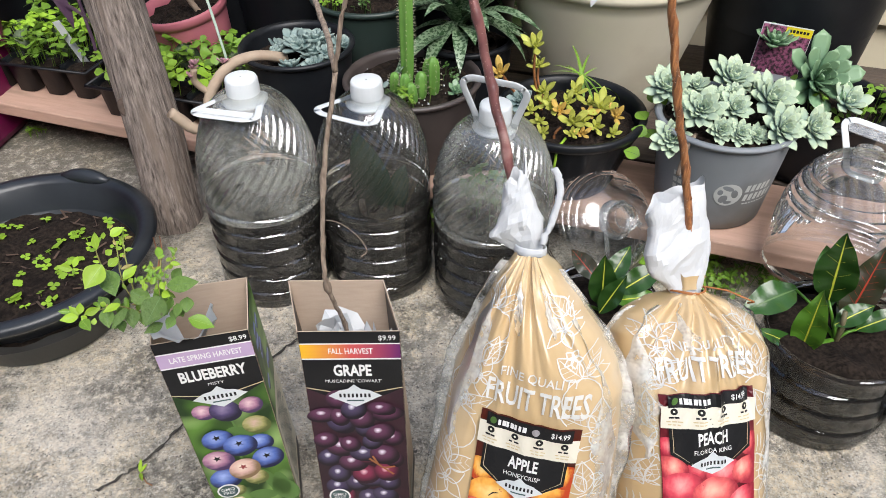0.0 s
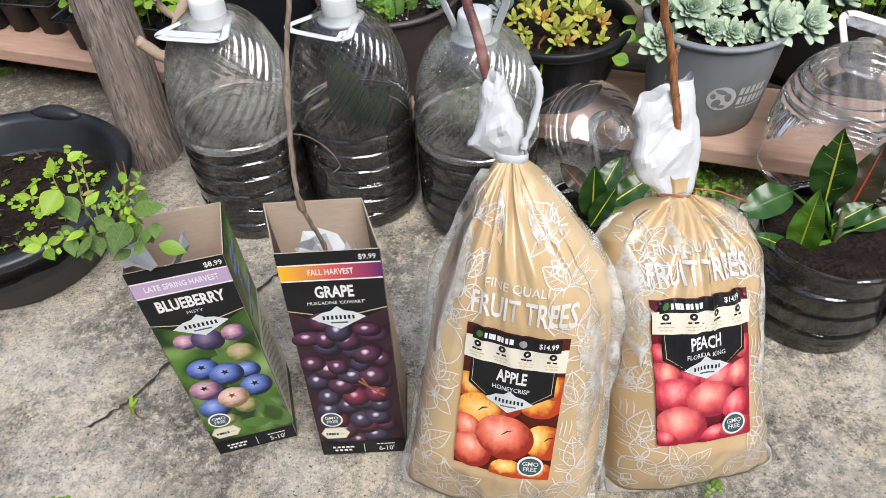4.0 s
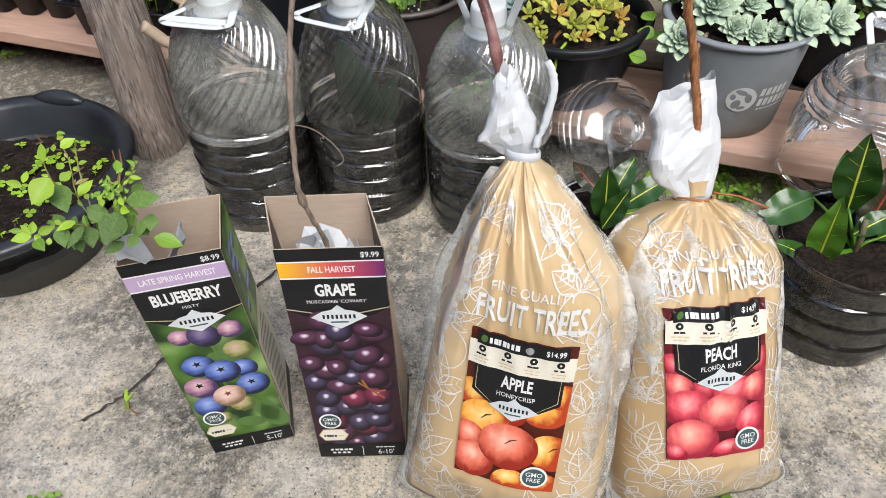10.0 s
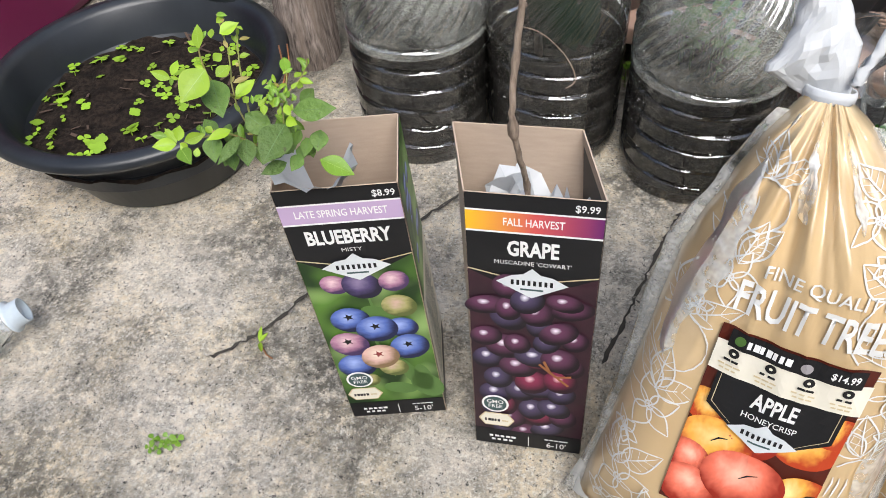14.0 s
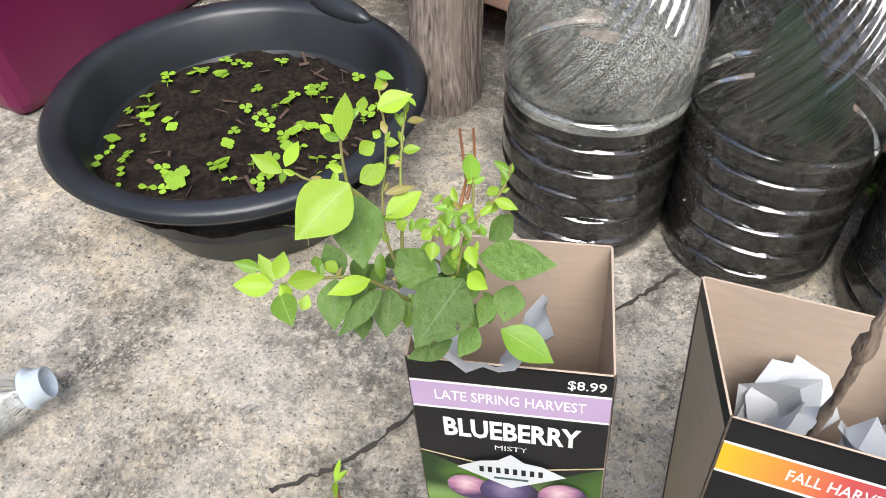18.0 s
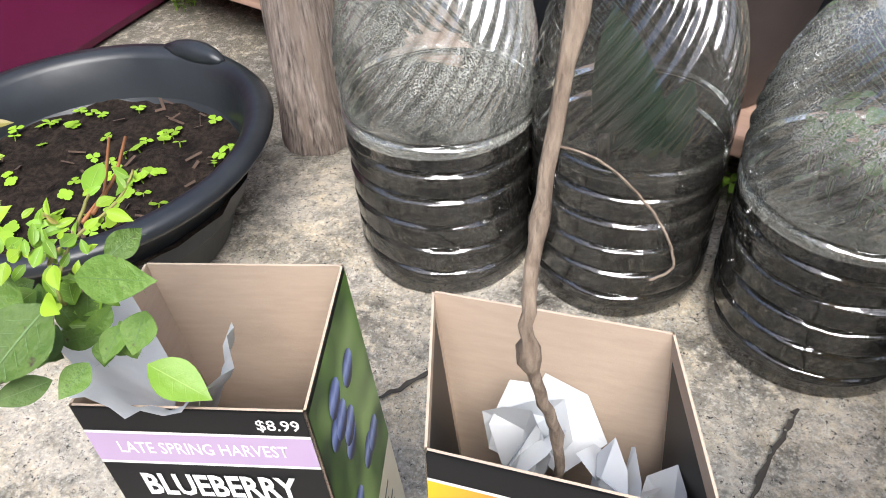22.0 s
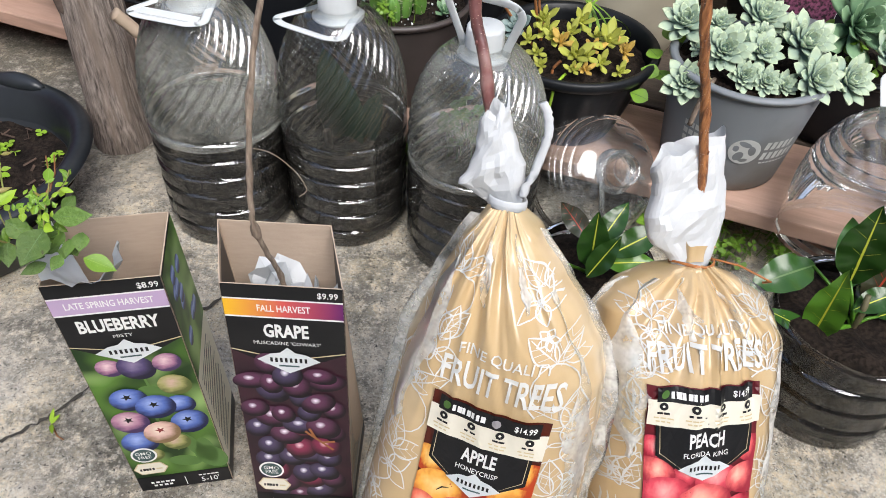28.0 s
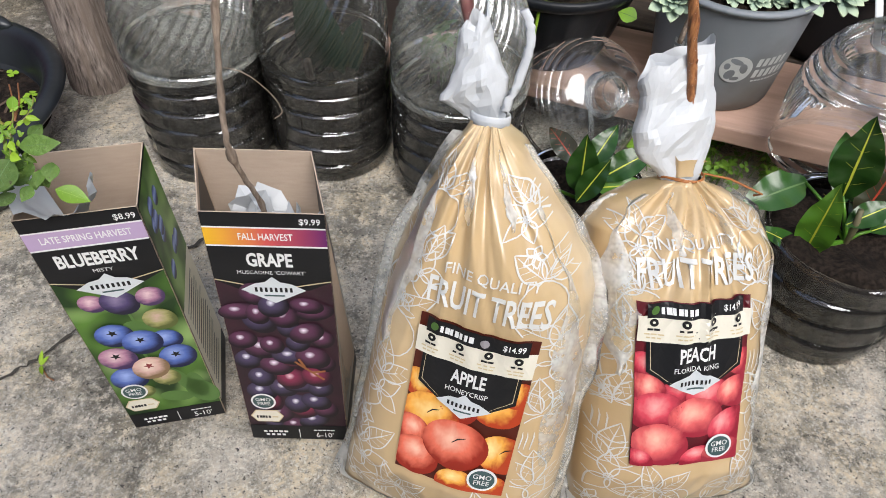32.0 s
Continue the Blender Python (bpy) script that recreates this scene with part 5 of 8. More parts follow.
    def outside(c):
        l, r = edges(min(max(c.y, 0), hgt))
        return not l * 0.985 < c.x < r * 0.985 or not 0.002 < c.y < hgt * 0.985 or (abs(c.x - lcx) < lw / 2 and l0 < c.y < l0 + lh)
    bmesh.ops.delete(strokes, geom=[v for v in strokes.verts if outside(v.co)], context="VERTS")
    tagged(lay("line_drawing", strokes, M_FILM, 1, "white printed line drawings of leaves and fruit"), kind="stuff")
    # label, turned a little on the bag
    mid = l0 + lh / 2
    ct, st = math.cos(turn), math.sin(turn)
    lay = printer(ob, lambda u, v, lift: mapper(lcx + (u - lcx) * ct + (v - mid) * st, mid - (u - lcx) * st + (v - mid) * ct, lift + 0.0003), 0.006)
    R = lambda a, b, c, d, nx=8, ny=6: rect(lcx + a * lw, lcx + b * lw, l0 + c * lh, l0 + d * lh, nx, ny)
    lay("label", R(-.5, .5, 0, 1, 12, 14), M_ORANGE_BG if kind == "apple" else M_RED_BG, 1, "glossy printed fruit label")
    # fruit of the photograph: place, size, colour
    fr = [(-.42, .58, .17, 1), (.30, .56, .24, 1), (.44, .66, .16, 1), (-.05, .50, .19, 0), (-.27, .40, .27, 1), (-.44, .27, .20, 0), (.42, .27, .24, 1), (-.34, .12, .23, 0), (.06, .03, .18, 1), (.38, .02, .20, 1), (.00, .27, .30, 0)] if kind == "apple" else         [(-.46, .64, .15, 0), (.46, .62, .17, 1), (-.10, .50, .17, 0), (-.42, .50, .18, 1), (.16, .44, .22, 0), (.44, .44, .21, 1), (-.32, .36, .25, 0), (.06, .30, .265, 1), (.42, .22, .24, 0), (-.25, .14, .27, 1), (.12, .02, .19, 0), (-.46, .03, .16, 0), (.34, .05, .20, 1)]
    for i, (u, v, r, warm) in enumerate(fr):
        cx, cy, rr = lcx + u * lw, l0 + v * lh, r * lw
        b = oval(cx, cy, rr, rr * (0.86 if kind == "apple" else 0.78), rng.uniform(-25, 15), 30)
        for vert in b.verts:
            vert.co.x = min(max(vert.co.x, lcx - lw / 2), lcx + lw / 2)
            vert.co.y = min(max(vert.co.y, l0), l0 + lh)
        lay("printed_fruit", b, (M_APPLE_Y if warm else M_APPLE) if kind == "apple" else (M_PEACH_Y if warm else M_PEACH), 2 + i * 0.3)
        if kind == "apple" and i in (4, 6, 10):
            lay("printed_stem", ribbon([(cx - rr * .1, cy + rr * .10), (cx + rr * .06, cy + rr * .28), (cx + rr * .28, cy + rr * .36)], 0.0014), M_INK, 6.5)
    shape = lambda g, lo: [(lcx - g * lw, l0 + .84 * lh), (lcx - g * lw, l0 + (.62 - lo) * lh), (lcx - .22 * lw, l0 + (.54 - lo) * lh), (lcx + .22 * lw, l0 + (.54 - lo) * lh), (lcx + g * lw, l0 + (.62 - lo) * lh), (lcx + g * lw, l0 + .84 * lh)]
    lay("label_field", poly(shape(.425, .012)), M_INK, 7)
    lay("field_line", ribbon(shape(.395, -.004)[:3], 0.0006), M_GOLD, 7.5)
    lay("field_line", ribbon(shape(.395, -.004)[3:], 0.0006), M_GOLD, 7.5)
    lay("label_strip", R(-.5, .5, .78, .93, 12, 2), M_CREAMY, 8, "cream strip with care symbols")
    lay("label_head", R(-.43, .43, .915, 1.0, 12, 2), M_INK, 9)
    lay("maker_mark", oval(lcx - .36 * lw, l0 + .958 * lh, .0030, .0040, -30), M_LEAF, 10, "small green leaf mark")
    bars(lay, lcx - .31 * lw, lcx - .02 * lw, l0 + .955 * lh, .0056, 7, M_WHITE_INK, 10, 8)
    lay("price", shifted(text_mesh("w", "$14.99", 0.0074, M_WHITE_INK, 0.84, 0.016), lcx + .31 * lw, l0 + .957 * lh), M_WHITE_INK, 10)
    if kind == "apple":
        lay("punch_dot", oval(lcx + .07 * lw, l0 + .955 * lh, .0036, .0036), mat("grey_dot", (0.35, 0.33, 0.34), 0.5), 11)
    for i in range(4):
        cx = lcx + (-.37 + .245 * i) * lw
        lay("care_symbol", oval(cx, l0 + .890 * lh, .0034, .0034), M_INK, 10)
        lay("symbol_dot", oval(cx, l0 + .890 * lh, .0011, .0011, 0, 10), M_CREAMY, 10.5)
        bars(lay, cx - .005, cx + .005, l0 + .852 * lh, .0018, 2, M_INK, 10, i)
        bars(lay, cx - .0075, cx + .0075, l0 + .826 * lh, .0012, 3, M_GOLD, 10, i + 5)
        bars(lay, cx - .006, cx + .006, l0 + .806 * lh, .0012, 3, M_GOLD, 10, i + 9)
    ti = ("APPLE", "HONEYCRISP") if kind == "apple" else ("PEACH", "FLORIDA KING")
    lay("title", shifted(text_mesh("w", ti[0], 0.0180, M_WHITE_INK, 0.58, 0.028), lcx, l0 + .705 * lh), M_WHITE_INK, 9, "white title lettering")
    lay("variety", shifted(text_mesh("w", ti[1], 0.0066, M_WHITE_INK, 0.90, 0.006), lcx, l0 + .622 * lh), M_WHITE_INK, 9)
    diamond(lay, lcx, l0 + .535 * lh, 0.046, 0.024, 9)
    badges(lay, lcx + .30 * lw, l0 + .10 * lh, 9)
    # bag lettering
    top = l0 + lh
    lay("quality_lettering", shifted(text_mesh("w", "FINE QUALITY", 0.0120, M_FILM, 0.95), lcx + 0.001, top + 0.043), M_FILM, 1, "white printed lettering")
    lay("tree_lettering", shifted(text_mesh("w", "FRUIT TREES", 0.0310, M_FILM, 0.56, 0.018), lcx + 0.002, top + 0.021), M_FILM, 1, "bold white printed lettering")
    return ob


def cuff(m, h, left, right, deep, seed, parent):
    """A crumpled sleeve of white waxed paper, flattened, folded and open at the top; left and right give its edges by height."""
    n, rows = 34, 16
    bm = bmesh.new()
    crease = lambda p, k: 1 - 2.4 * abs(noise.noise(p + Vector((seed, k, seed * 2))))
    grid = []
    for j in range(rows + 1):
        t = j / rows
        l, r = track(left, t), track(right, t)
        row = []
        for i in range(n):
            a = 2 * math.pi * i / n
            ca, sa = math.cos(a), math.sin(a)
            px, pz = (l + r) / 2 + (r - l) / 2 * math.copysign(abs(ca) ** 0.8, ca), h * t
            g = Vector((px * 26, pz * 20, 4.0 * (sa > 0)))
            fold = 0.0034 * crease(g, 0) + 0.0030 * noise.noise(g * 4 + Vector((3, seed, 1)))
            py = (deep * (0.30 + 0.70 * min(1, t * 2.2)) + fold * min(1, t * 5 + 0.2)) * math.copysign(abs(sa) ** 0.75, sa)
            px += 0.0022 * noise.noise(Vector((ca * 2, t * 9, seed))) * min(1, t * 4)
            pz += 0.020 * max(0, t - 0.72) / 0.28 * noise.noise(Vector((ca * 1.7, sa * 1.2, seed))) + 0.010 * t * ca
            row.append(bm.verts.new((px, py, pz)))
        grid.append(row)
    for j in range(rows):
        for i in range(n):
            bm.faces.new((grid[j][i], grid[j][(i + 1) % n], grid[j + 1][(i + 1) % n], grid[j + 1][i]))
    return part("paper_cuff", bm, M_PAPER, parent, "crumpled white paper cuff above the tie", False, m)


bag_a = tree_bag(0.049, 0.498, -16.3, 23.0, 0.381,
                 [(0, -.101), (.024, -.099), (.095, -.090), (.158, -.083), (.210, -.078), (.259, -.073), (.283, -.067), (.316, -.055), (.347, -.044), (.381, -.027)],
                 [(0, .098), (.086, .102), (.158, .100), (.213, .098), (.262, .094), (.286, .086), (.311, .068), (.340, .044), (.366, .020), (.381, .001)],
                 0.066, -0.013, "apple", "clear film bag of tan mulch with apple label, leaning", 3)
bag_p = tree_bag(0.268, 0.506, 7.0, 31.0, 0.318,
                 [(0, -.094), (.038, -.098), (.110, -.092), (.175, -.087), (.250, -.086), (.286, -.083), (.303, -.068), (.312, -.045), (.318, -.013)],
                 [(0, .090), (.041, .081), (.089, .073), (.146, .073), (.213, .076), (.262, .077), (.286, .069), (.303, .046), (.318, .018)],
                 0.070, 0.003, "peach", "clear film bag of tan mulch with peach label, leaning", 8)
cuff(pose(-0.013, 0, 0.379, 0, -16, 0), 0.078, [(0, -.010), (.18, -.024), (.33, -.038), (.45, -.029), (.70, -.020), (1, -.014)], [(0, .012), (.20, .016), (.33, .018), (.45, .0155), (.70, .010), (1, .009)], 0.011, 2.0, bag_a)
cuff(pose(0.003, 0, 0.312, 0, -3, 0), 0.110, [(0, -.014), (.10, -.020), (.30, -.039), (.50, -.042), (.70, -.035), (.90, -.035), (1, -.036)], [(0, .014), (.10, .019), (.30, .0265), (.50, .030), (.70, .028), (1, .028)], 0.014, 5.0, bag_p)
part("tie", lathe([(0.0148 + 0.0012 * math.cos(q), 0.0045 * math.sin(q)) for q in [i * 0.7 for i in range(10)]], 20), M_PAPER, bag_a, "white plastic tie", m=pose(-0.013, 0, 0.383))
wire = mat("copper_tie", (0.45, 0.17, 0.05), 0.5)
part("tie", tube([(0.019 * math.cos(a), 0.019 * math.sin(a), 0.002 * math.sin(a * 2.1)) for a in [i * 0.4 for i in range(32)]] + [(0.035, -0.020, -0.001), (0.048, -0.032, -0.008), (0.055, -0.036, -0.012), (0.051, -0.030, -0.014)], 0.0010, 6), wire, bag_p, "rust-coloured twist tie", m=pose(0.003, 0, 0.319))
skirt = lathe([(0.0150, 0), (0.0150, 0.004), (0.017, 0.010), (0.020, 0.016)], 60, lambda a, r, z: r * (1 + 0.12 * math.sin(a * 9) + 0.30 * z / 0.016 * noise.noise(Vector((math.cos(a) * 2.5, math.sin(a) * 2.5, 3)))))
for v in skirt.verts:
    v.co.y *= 0.62
    v.co.z += 0.016 * (v.co.z > 0.012) * noise.noise(Vector((v.co.x * 70, v.co.y * 70, 1)))
part("film_ruffle", skirt, M_TAN, bag_p, "tan film ruffle above the tie", m=pose(0.003, 0, 0.320))
tail = tube(wavy([(-0.002, -0.012, 0.392), (0.004, -0.010, 0.415), (0.008, -0.010, 0.440), (0.006, -0.010, 0.455), (0.000, -0.011, 0.466)], 6, 0.0008, 3), [0.0036] * 25, 6)
for v in tail.verts:
    v.co.y = -0.011 + (v.co.y + 0.011) * 0.35
part("tie_tail", tail, M_PAPER, bag_a, "loose white strip end")


M_LENTICEL = mat("lenticel", (0.52, 0.38, 0.30), 0.7, (0.40, 0.28, 0.22), 80, 0.5)


def whip(name, pts, r0, r1, material, label, buds, seed, steps=7):
    ob = thing(name, pose(0, 0, 0), label, "young tree")
    run = wavy(pts, steps, 0.0009, seed)
    k = len(run)
    part("stem", tube(run, [r0 + (r1 - r0) * i / (k - 1) + (0.0009 if i % 6 == 3 else 0) for i in range(k)], 10), material, ob)
    rng = random.Random(seed)
    dots = bmesh.new()
    for i in range(420):
        j = rng.randrange(1, k - 1)
        d = (run[j + 1] - run[j - 1]).normalized()
        p = run[j] + (run[j + 1] - run[j]) * rng.random()
        o = Vector((rng.uniform(-1, 1), rng.uniform(-1, 0.3), 0))
        o = (o - d * o.dot(d)).normalized()
        q = r0 + (r1 - r0) * j / (k - 1)
        e = d.cross(o) * rng.uniform(0.0003, 0.0008)
        c = p + o * (q + 0.0002)
        vs = [dots.verts.new(c + w) for w in (-e, -d * 0.0003 + o * 0.0001, e, d * 0.0003 + o * 0.0001)]
        dots.faces.new(vs)
    tagged(part("bark_fleck", dots, M_LENTICEL, ob, "pale lenticel flecks"), kind="stuff")
    for i in range(buds):
        j = int(k * (i + 0.7) / (buds + 0.4))
        b = bmesh.new()
        bmesh.ops.create_uvsphere(b, u_segments=8, v_segments=6, radius=0.0014)
        for v in b.verts:
            v.co.z *= 1.8
        a = rng.uniform(0, 6.28)
        part("bud", b, material, ob, m=pose(run[j].x + math.cos(a) * r0 * 0.9, run[j].y + math.sin(a) * r0 * 0.9, run[j].z, rng.uniform(-20, 20), rng.uniform(-20, 20), 0))
    return ob


apple_tree = whip("apple_tree", [(0.080, 0.655, 0.30), (0.063, 0.692, 0.405), (0.046, 0.725, 0.474), (0.030, 0.752, 0.544), (0.012, 0.785, 0.63), (-0.010, 0.825, 0.74), (-0.03, 0.86, 0.84)], 0.0050, 0.0040, M_BARK_A, "bare red-brown apple whip rising from its bag", 9, 5)
peach_tree = whip("peach_tree", [(0.260, 0.665, 0.25), (0.242, 0.702, 0.373), (0.213, 0.704, 0.479), (0.196, 0.708, 0.553), (0.182, 0.716, 0.62), (0.168, 0.725, 0.70), (0.15, 0.73, 0.82)], 0.0041, 0.0033, M_BARK_P, "bare orange-brown peach whip rising from its bag", 9, 6)


def vine():
    ob = thing("grape_vine", pose(0, 0, 0), "bare knotted grey-brown grape vine in its carton", "young tree")
    main = wavy([(-0.106, 0.645, 0.20), (-0.108, 0.636, 0.27), (-0.116, 0.618, 0.335), (-0.116, 0.622, 0.38), (-0.109, 0.636, 0.45), (-0.092, 0.662, 0.537)], 8, 0.0007, 3)
    part("stem", tube(main, [0.0022 + 0.0018 * (i in (16, 17)) + 0.0008 * (i in (31, 32, 8, 25)) for i in range(len(main))], 9), M_BARK_G, ob)
    br = wavy([(-0.092, 0.662, 0.537), (-0.080, 0.665, 0.59), (-0.062, 0.668, 0.645)], 8, 0.0006, 4)
    part("branch", tube(br, 0.0020, 9), M_BARK_G, ob)
    br = wavy([(-0.092, 0.662, 0.537), (-0.104, 0.717, 0.549), (-0.123, 0.789, 0.552)], 6, 0.0006, 5)
    part("branch", tube(br, [0.0026] * (len(br) - 1) + [0.0030], 9), M_BARK_G, ob)
    td = wavy([(-0.115, 0.635, 0.405), (-0.101, 0.64, 0.397), (-0.086, 0.64, 0.382), (-0.078, 0.64, 0.364), (-0.084, 0.638, 0.358)], 8, 0.0002, 6)
    part("tendril", tube(td, 0.0004, 5), M_BARK_G, ob, "thin curled dry tendril")
    sh = bmesh.new()
    rng = random.Random(2)
    for i in range(13):
        a = rng.uniform(0, 6.28)
        q = pose(-0.100 + 0.027 * math.cos(a), 0.640 + 0.015 * math.sin(a), 0.230, rng.uniform(-35, 35), rng.uniform(-35, 35), rng.uniform(0, 360))
        vs = [sh.verts.new(q @ Vector(p)) for p in ((-0.014, 0, 0), (0.013, 0.002, -0.004), (0.017, 0.004, 0.02), (0.006, 0.006, 0.040), (-0.006, 0.003, 0.035), (-0.018, 0.002, 0.022))]
        mid = sh.verts.new(q @ Vector((0, 0.008, 0.018)))
        for i2 in range(6):
            sh.faces.new((vs[i2], vs[(i2 + 1) % 6], mid))
    part("paper_wrap", sh, M_PAPER, ob, "torn white paper wrap round the root", False)


vine()


def hang_tag():
    ob = thing("hang_tag", pose(0, 0, 0), "white printed care sheet hanging on the peach whip", "tag")
    c = [Vector((0.108, 0.770, 0.810)), Vector((0.136, 0.768, 0.545)), Vector((0.189, 0.764, 0.596)), Vector((0.201, 0.758, 0.800))]

    def at(u, v, lift):
        p = (c[1] * (1 - u) + c[2] * u) * (1 - v) + (c[0] * (1 - u) + c[3] * u) * v
        return p + Vector((0, 0.006 * math.sin(u * 4 + v * 5) - lift, 0))
    bm = rect(0, 1, 0, 1, 12, 20)
    for v in bm.verts:
        v.co = at(v.co.x, v.co.y, 0)
    back = bmesh.ops.duplicate(bm, geom=bm.faces[:])
    for v in [g for g in back["geom"] if isinstance(g, bmesh.types.BMVert)]:
        v.co.y += 0.0005
    sheet = part("sheet", bm, M_PAPER, ob)
    lay = printer(sheet, at)
    grey = mat("grey_print", (0.46, 0.47, 0.49), 0.6)
    lay("title_bar", rect(0.04, 0.97, 0.325, 0.365, 10, 1), mat("brown_print", (0.20, 0.15, 0.14), 0.6), 2, "dark heading bar")
    bars(lay, 0.42, 0.93, 0.345, 0.018, 9, M_CREAMY, 3, 3)
    for k in range(16):
        lay("print_line", rect(0.34, 0.9 - 0.1 * (k % 3), 0.42 + k * 0.034, 0.4240 + k * 0.034, 6, 1), grey, 2)
    for k in range(7):
        lay("print_line", rect(0.06, 0.09 + 0.6 * (k % 2), 0.29 - k * 0.024, 0.2925 - k * 0.024, 4, 1), grey, 2)
    for k in range(14):
        lay("barcode_bar", rect(0.09 + k * 0.022, 0.098 + k * 0.022 + 0.006 * (k % 3 == 0), 0.05, 0.12), grey, 2)
    return ob


hang_tag()

# ---- potted plants on the shelf ----
P_GREY = pot("grey_pot", 0.425, 1.075, 0.098, 0.100, 0.082, 0.160, M_GREY, "worn grey nursery pot with globe mark holding echeverias", 0.006, 0.010, 0.012)
pot("sedum_pot", 0.205, 1.155, 0.098, 0.116, 0.078, 0.130, M_BLACK, "black ribbed pot with yellow-green sedum", 0.006, 0.016, 0.02, ribs=22)
pot("cactus_bowl", -0.050, 1.235, 0.098, 0.112, 0.082, 0.152, M_BROWN_POT, "brown plastic bowl with cactus and small succulents", 0.005, 0.010, 0.02)
pot("black_pot", -0.245, 1.290, 0.098, 0.094, 0.072, 0.190, M_BLACK, "black nursery pot with blue ghost-plant rosettes", 0.005, 0.010, 0.03)
pot("green_pot", -0.130, 1.455, 0.096, 0.105, 0.080, 0.215, M_GREEN_POT, "dark green nursery pot with a slender trunk", 0.006, 0.012, 0.03)
pot("pink_pot", -0.490, 1.555, 0.104, 0.084, 0.064, 0.160, M_PINK_POT, "faded pink plastic pot with bare soil and a twig", 0.004, 0.020, 0.022, tilt=(4, -8))
pot("cream_planter", 0.311, 1.435, 0.096, 0.203, 0.115, 0.314, M_CREAM, "large cream plastic planter filled with soil", 0.006, 0.012, 0.035, band=True)
pot("black_pot", 0.645, 1.42, 0.096, 0.158, 0.124, 0.284, M_BLACK, "black nursery pot with a paper plant label", 0.004, 0.012, 0.09)
pot("black_pot", -0.300, 1.72, 0.0, 0.155, 0.12, 0.37, M_BLACK, "large black nursery pot at the back", 0.004, 0.012, 0.05)
pot("black_pot", 0.03, 1.62, 0.0, 0.135, 0.11, 0.36, M_BLACK, "large black nursery pot at the back", 0.004, 0.012, 0.05)
bm = box(-0.12, 0.12, -0.30, 0.30, 0, 0.42, 0.02)
for v in bm.verts:
    v.co.x *= 1 + 0.35 * v.co.z
    v.co.y *= 1 + 0.25 * v.co.z
mp = thing("magenta_planter", pose(-1.06, 1.28, 0.0, 0, 0, -8), "glossy magenta square planter standing on the concrete", "planter")
part("body", bm, M_MAGENTA, mp, smooth=False)
for x0, x1, y0, y1 in ((-.150, .150, -.345, -.315), (-.150, .150, .315, .345), (-.150, -.120, -.314, .314), (.120, .150, -.314, .314)):
    part("rim", box(x0 * 1.01, x1 * 1.01, y0, y1, .421, .446, .004), M_MAGENTA, mp, smooth=False)

# ---- leaves with ribs ----
M_RIB = mat("pale_rib", (0.095, 0.185, 0.045), 0.5)
M_RIB_L = mat("lime_rib", (0.27, 0.41, 0.07), 0.5)
M_RIB_Y = mat("yellow_rib", (0.62, 0.66, 0.06), 0.4)
M_RIB_R = mat("red_rib", (0.40, 0.05, 0.02), 0.4)
M_MATURE = mat("blueberry_leaf", (0.070, 0.145, 0.022), 0.50, (0.130, 0.215, 0.045), 130, 0.5, 0.5, 300, third=(0.060, 0.028, 0.030), third_scale=150, spread=0.30, spec=0.3, third_edge=(0.60, 0.66))
M_YOUNG = mat("young_leaf", (0.20, 0.34, 0.022), 0.45, (0.28, 0.40, 0.035), 60, 0.6, 0.2, 130, spread=0.25, spec=0.3)
M_YOUNG_D = mat("half_ripe_leaf", (0.13, 0.26, 0.025), 0.42, (0.19, 0.33, 0.035), 60, 0.6, 0.2, 130, spread=0.3, spec=0.3)
M_BRONZE = mat("bronze_leaf", (0.30, 0.20, 0.06), 0.45, (0.22, 0.26, 0.05), 90, 0.5, spread=0.2)
M_RED_LEAF = mat("reddish_croton", (0.016, 0.040, 0.014), 0.3, (0.050, 0.024, 0.014), 26, 0.55, 0.3, 60)
M_CROTON_L = mat("croton_light", (0.10, 0.24, 0.02), 0.28, (0.06, 0.17, 0.02), 40, 0.7, 0.15, 60)


def leaf_bm(length, width, fold=0.25, droop=0.3, peak=0.45, wave=0.0, rib=0.05, segs=8, veins=0, point=0.8):
    bm = leaf(bmesh.new(), Matrix.Identity(4), length, width, fold, droop, peak, segs, wave, point)
    if rib:
        leaf(bm, pose(0, 0.0005, 0.0004), length * 0.97, width * rib, 0.0, droop, 0.3, segs, 0, 0.8, 1)
    for k in range(veins):
        t = 0.18 + 0.6 * k / max(1, veins - 1)
        for s in (-1, 1):
            z = -droop * length * t * t * 0.6
            m = pose(0, length * t * (1 - 0.25 * droop * t * t), z + 0.0005, 0, 0, s * -52) @ pose(0, 0, 0, math.degrees(math.atan(fold)) * 0.72 - 12 * droop, 0, 0)
            leaf(bm, m, width * 0.42, width * 0.010, 0, 0.0, 0.3, 3, 0, 0.8, 1)
    return bm


def aim(p, d, n):
    """The pose at p whose y runs along d and whose z is nearest to n."""
    y = Vector(d).normalized()
    z = (Vector(n) - y * Vector(n).dot(y)).normalized()
    x = y.cross(z)
    return Matrix(((x.x, y.x, z.x, p[0]), (x.y, y.y, z.y, p[1]), (x.z, y.z, z.z, p[2]), (0, 0, 0, 1)))


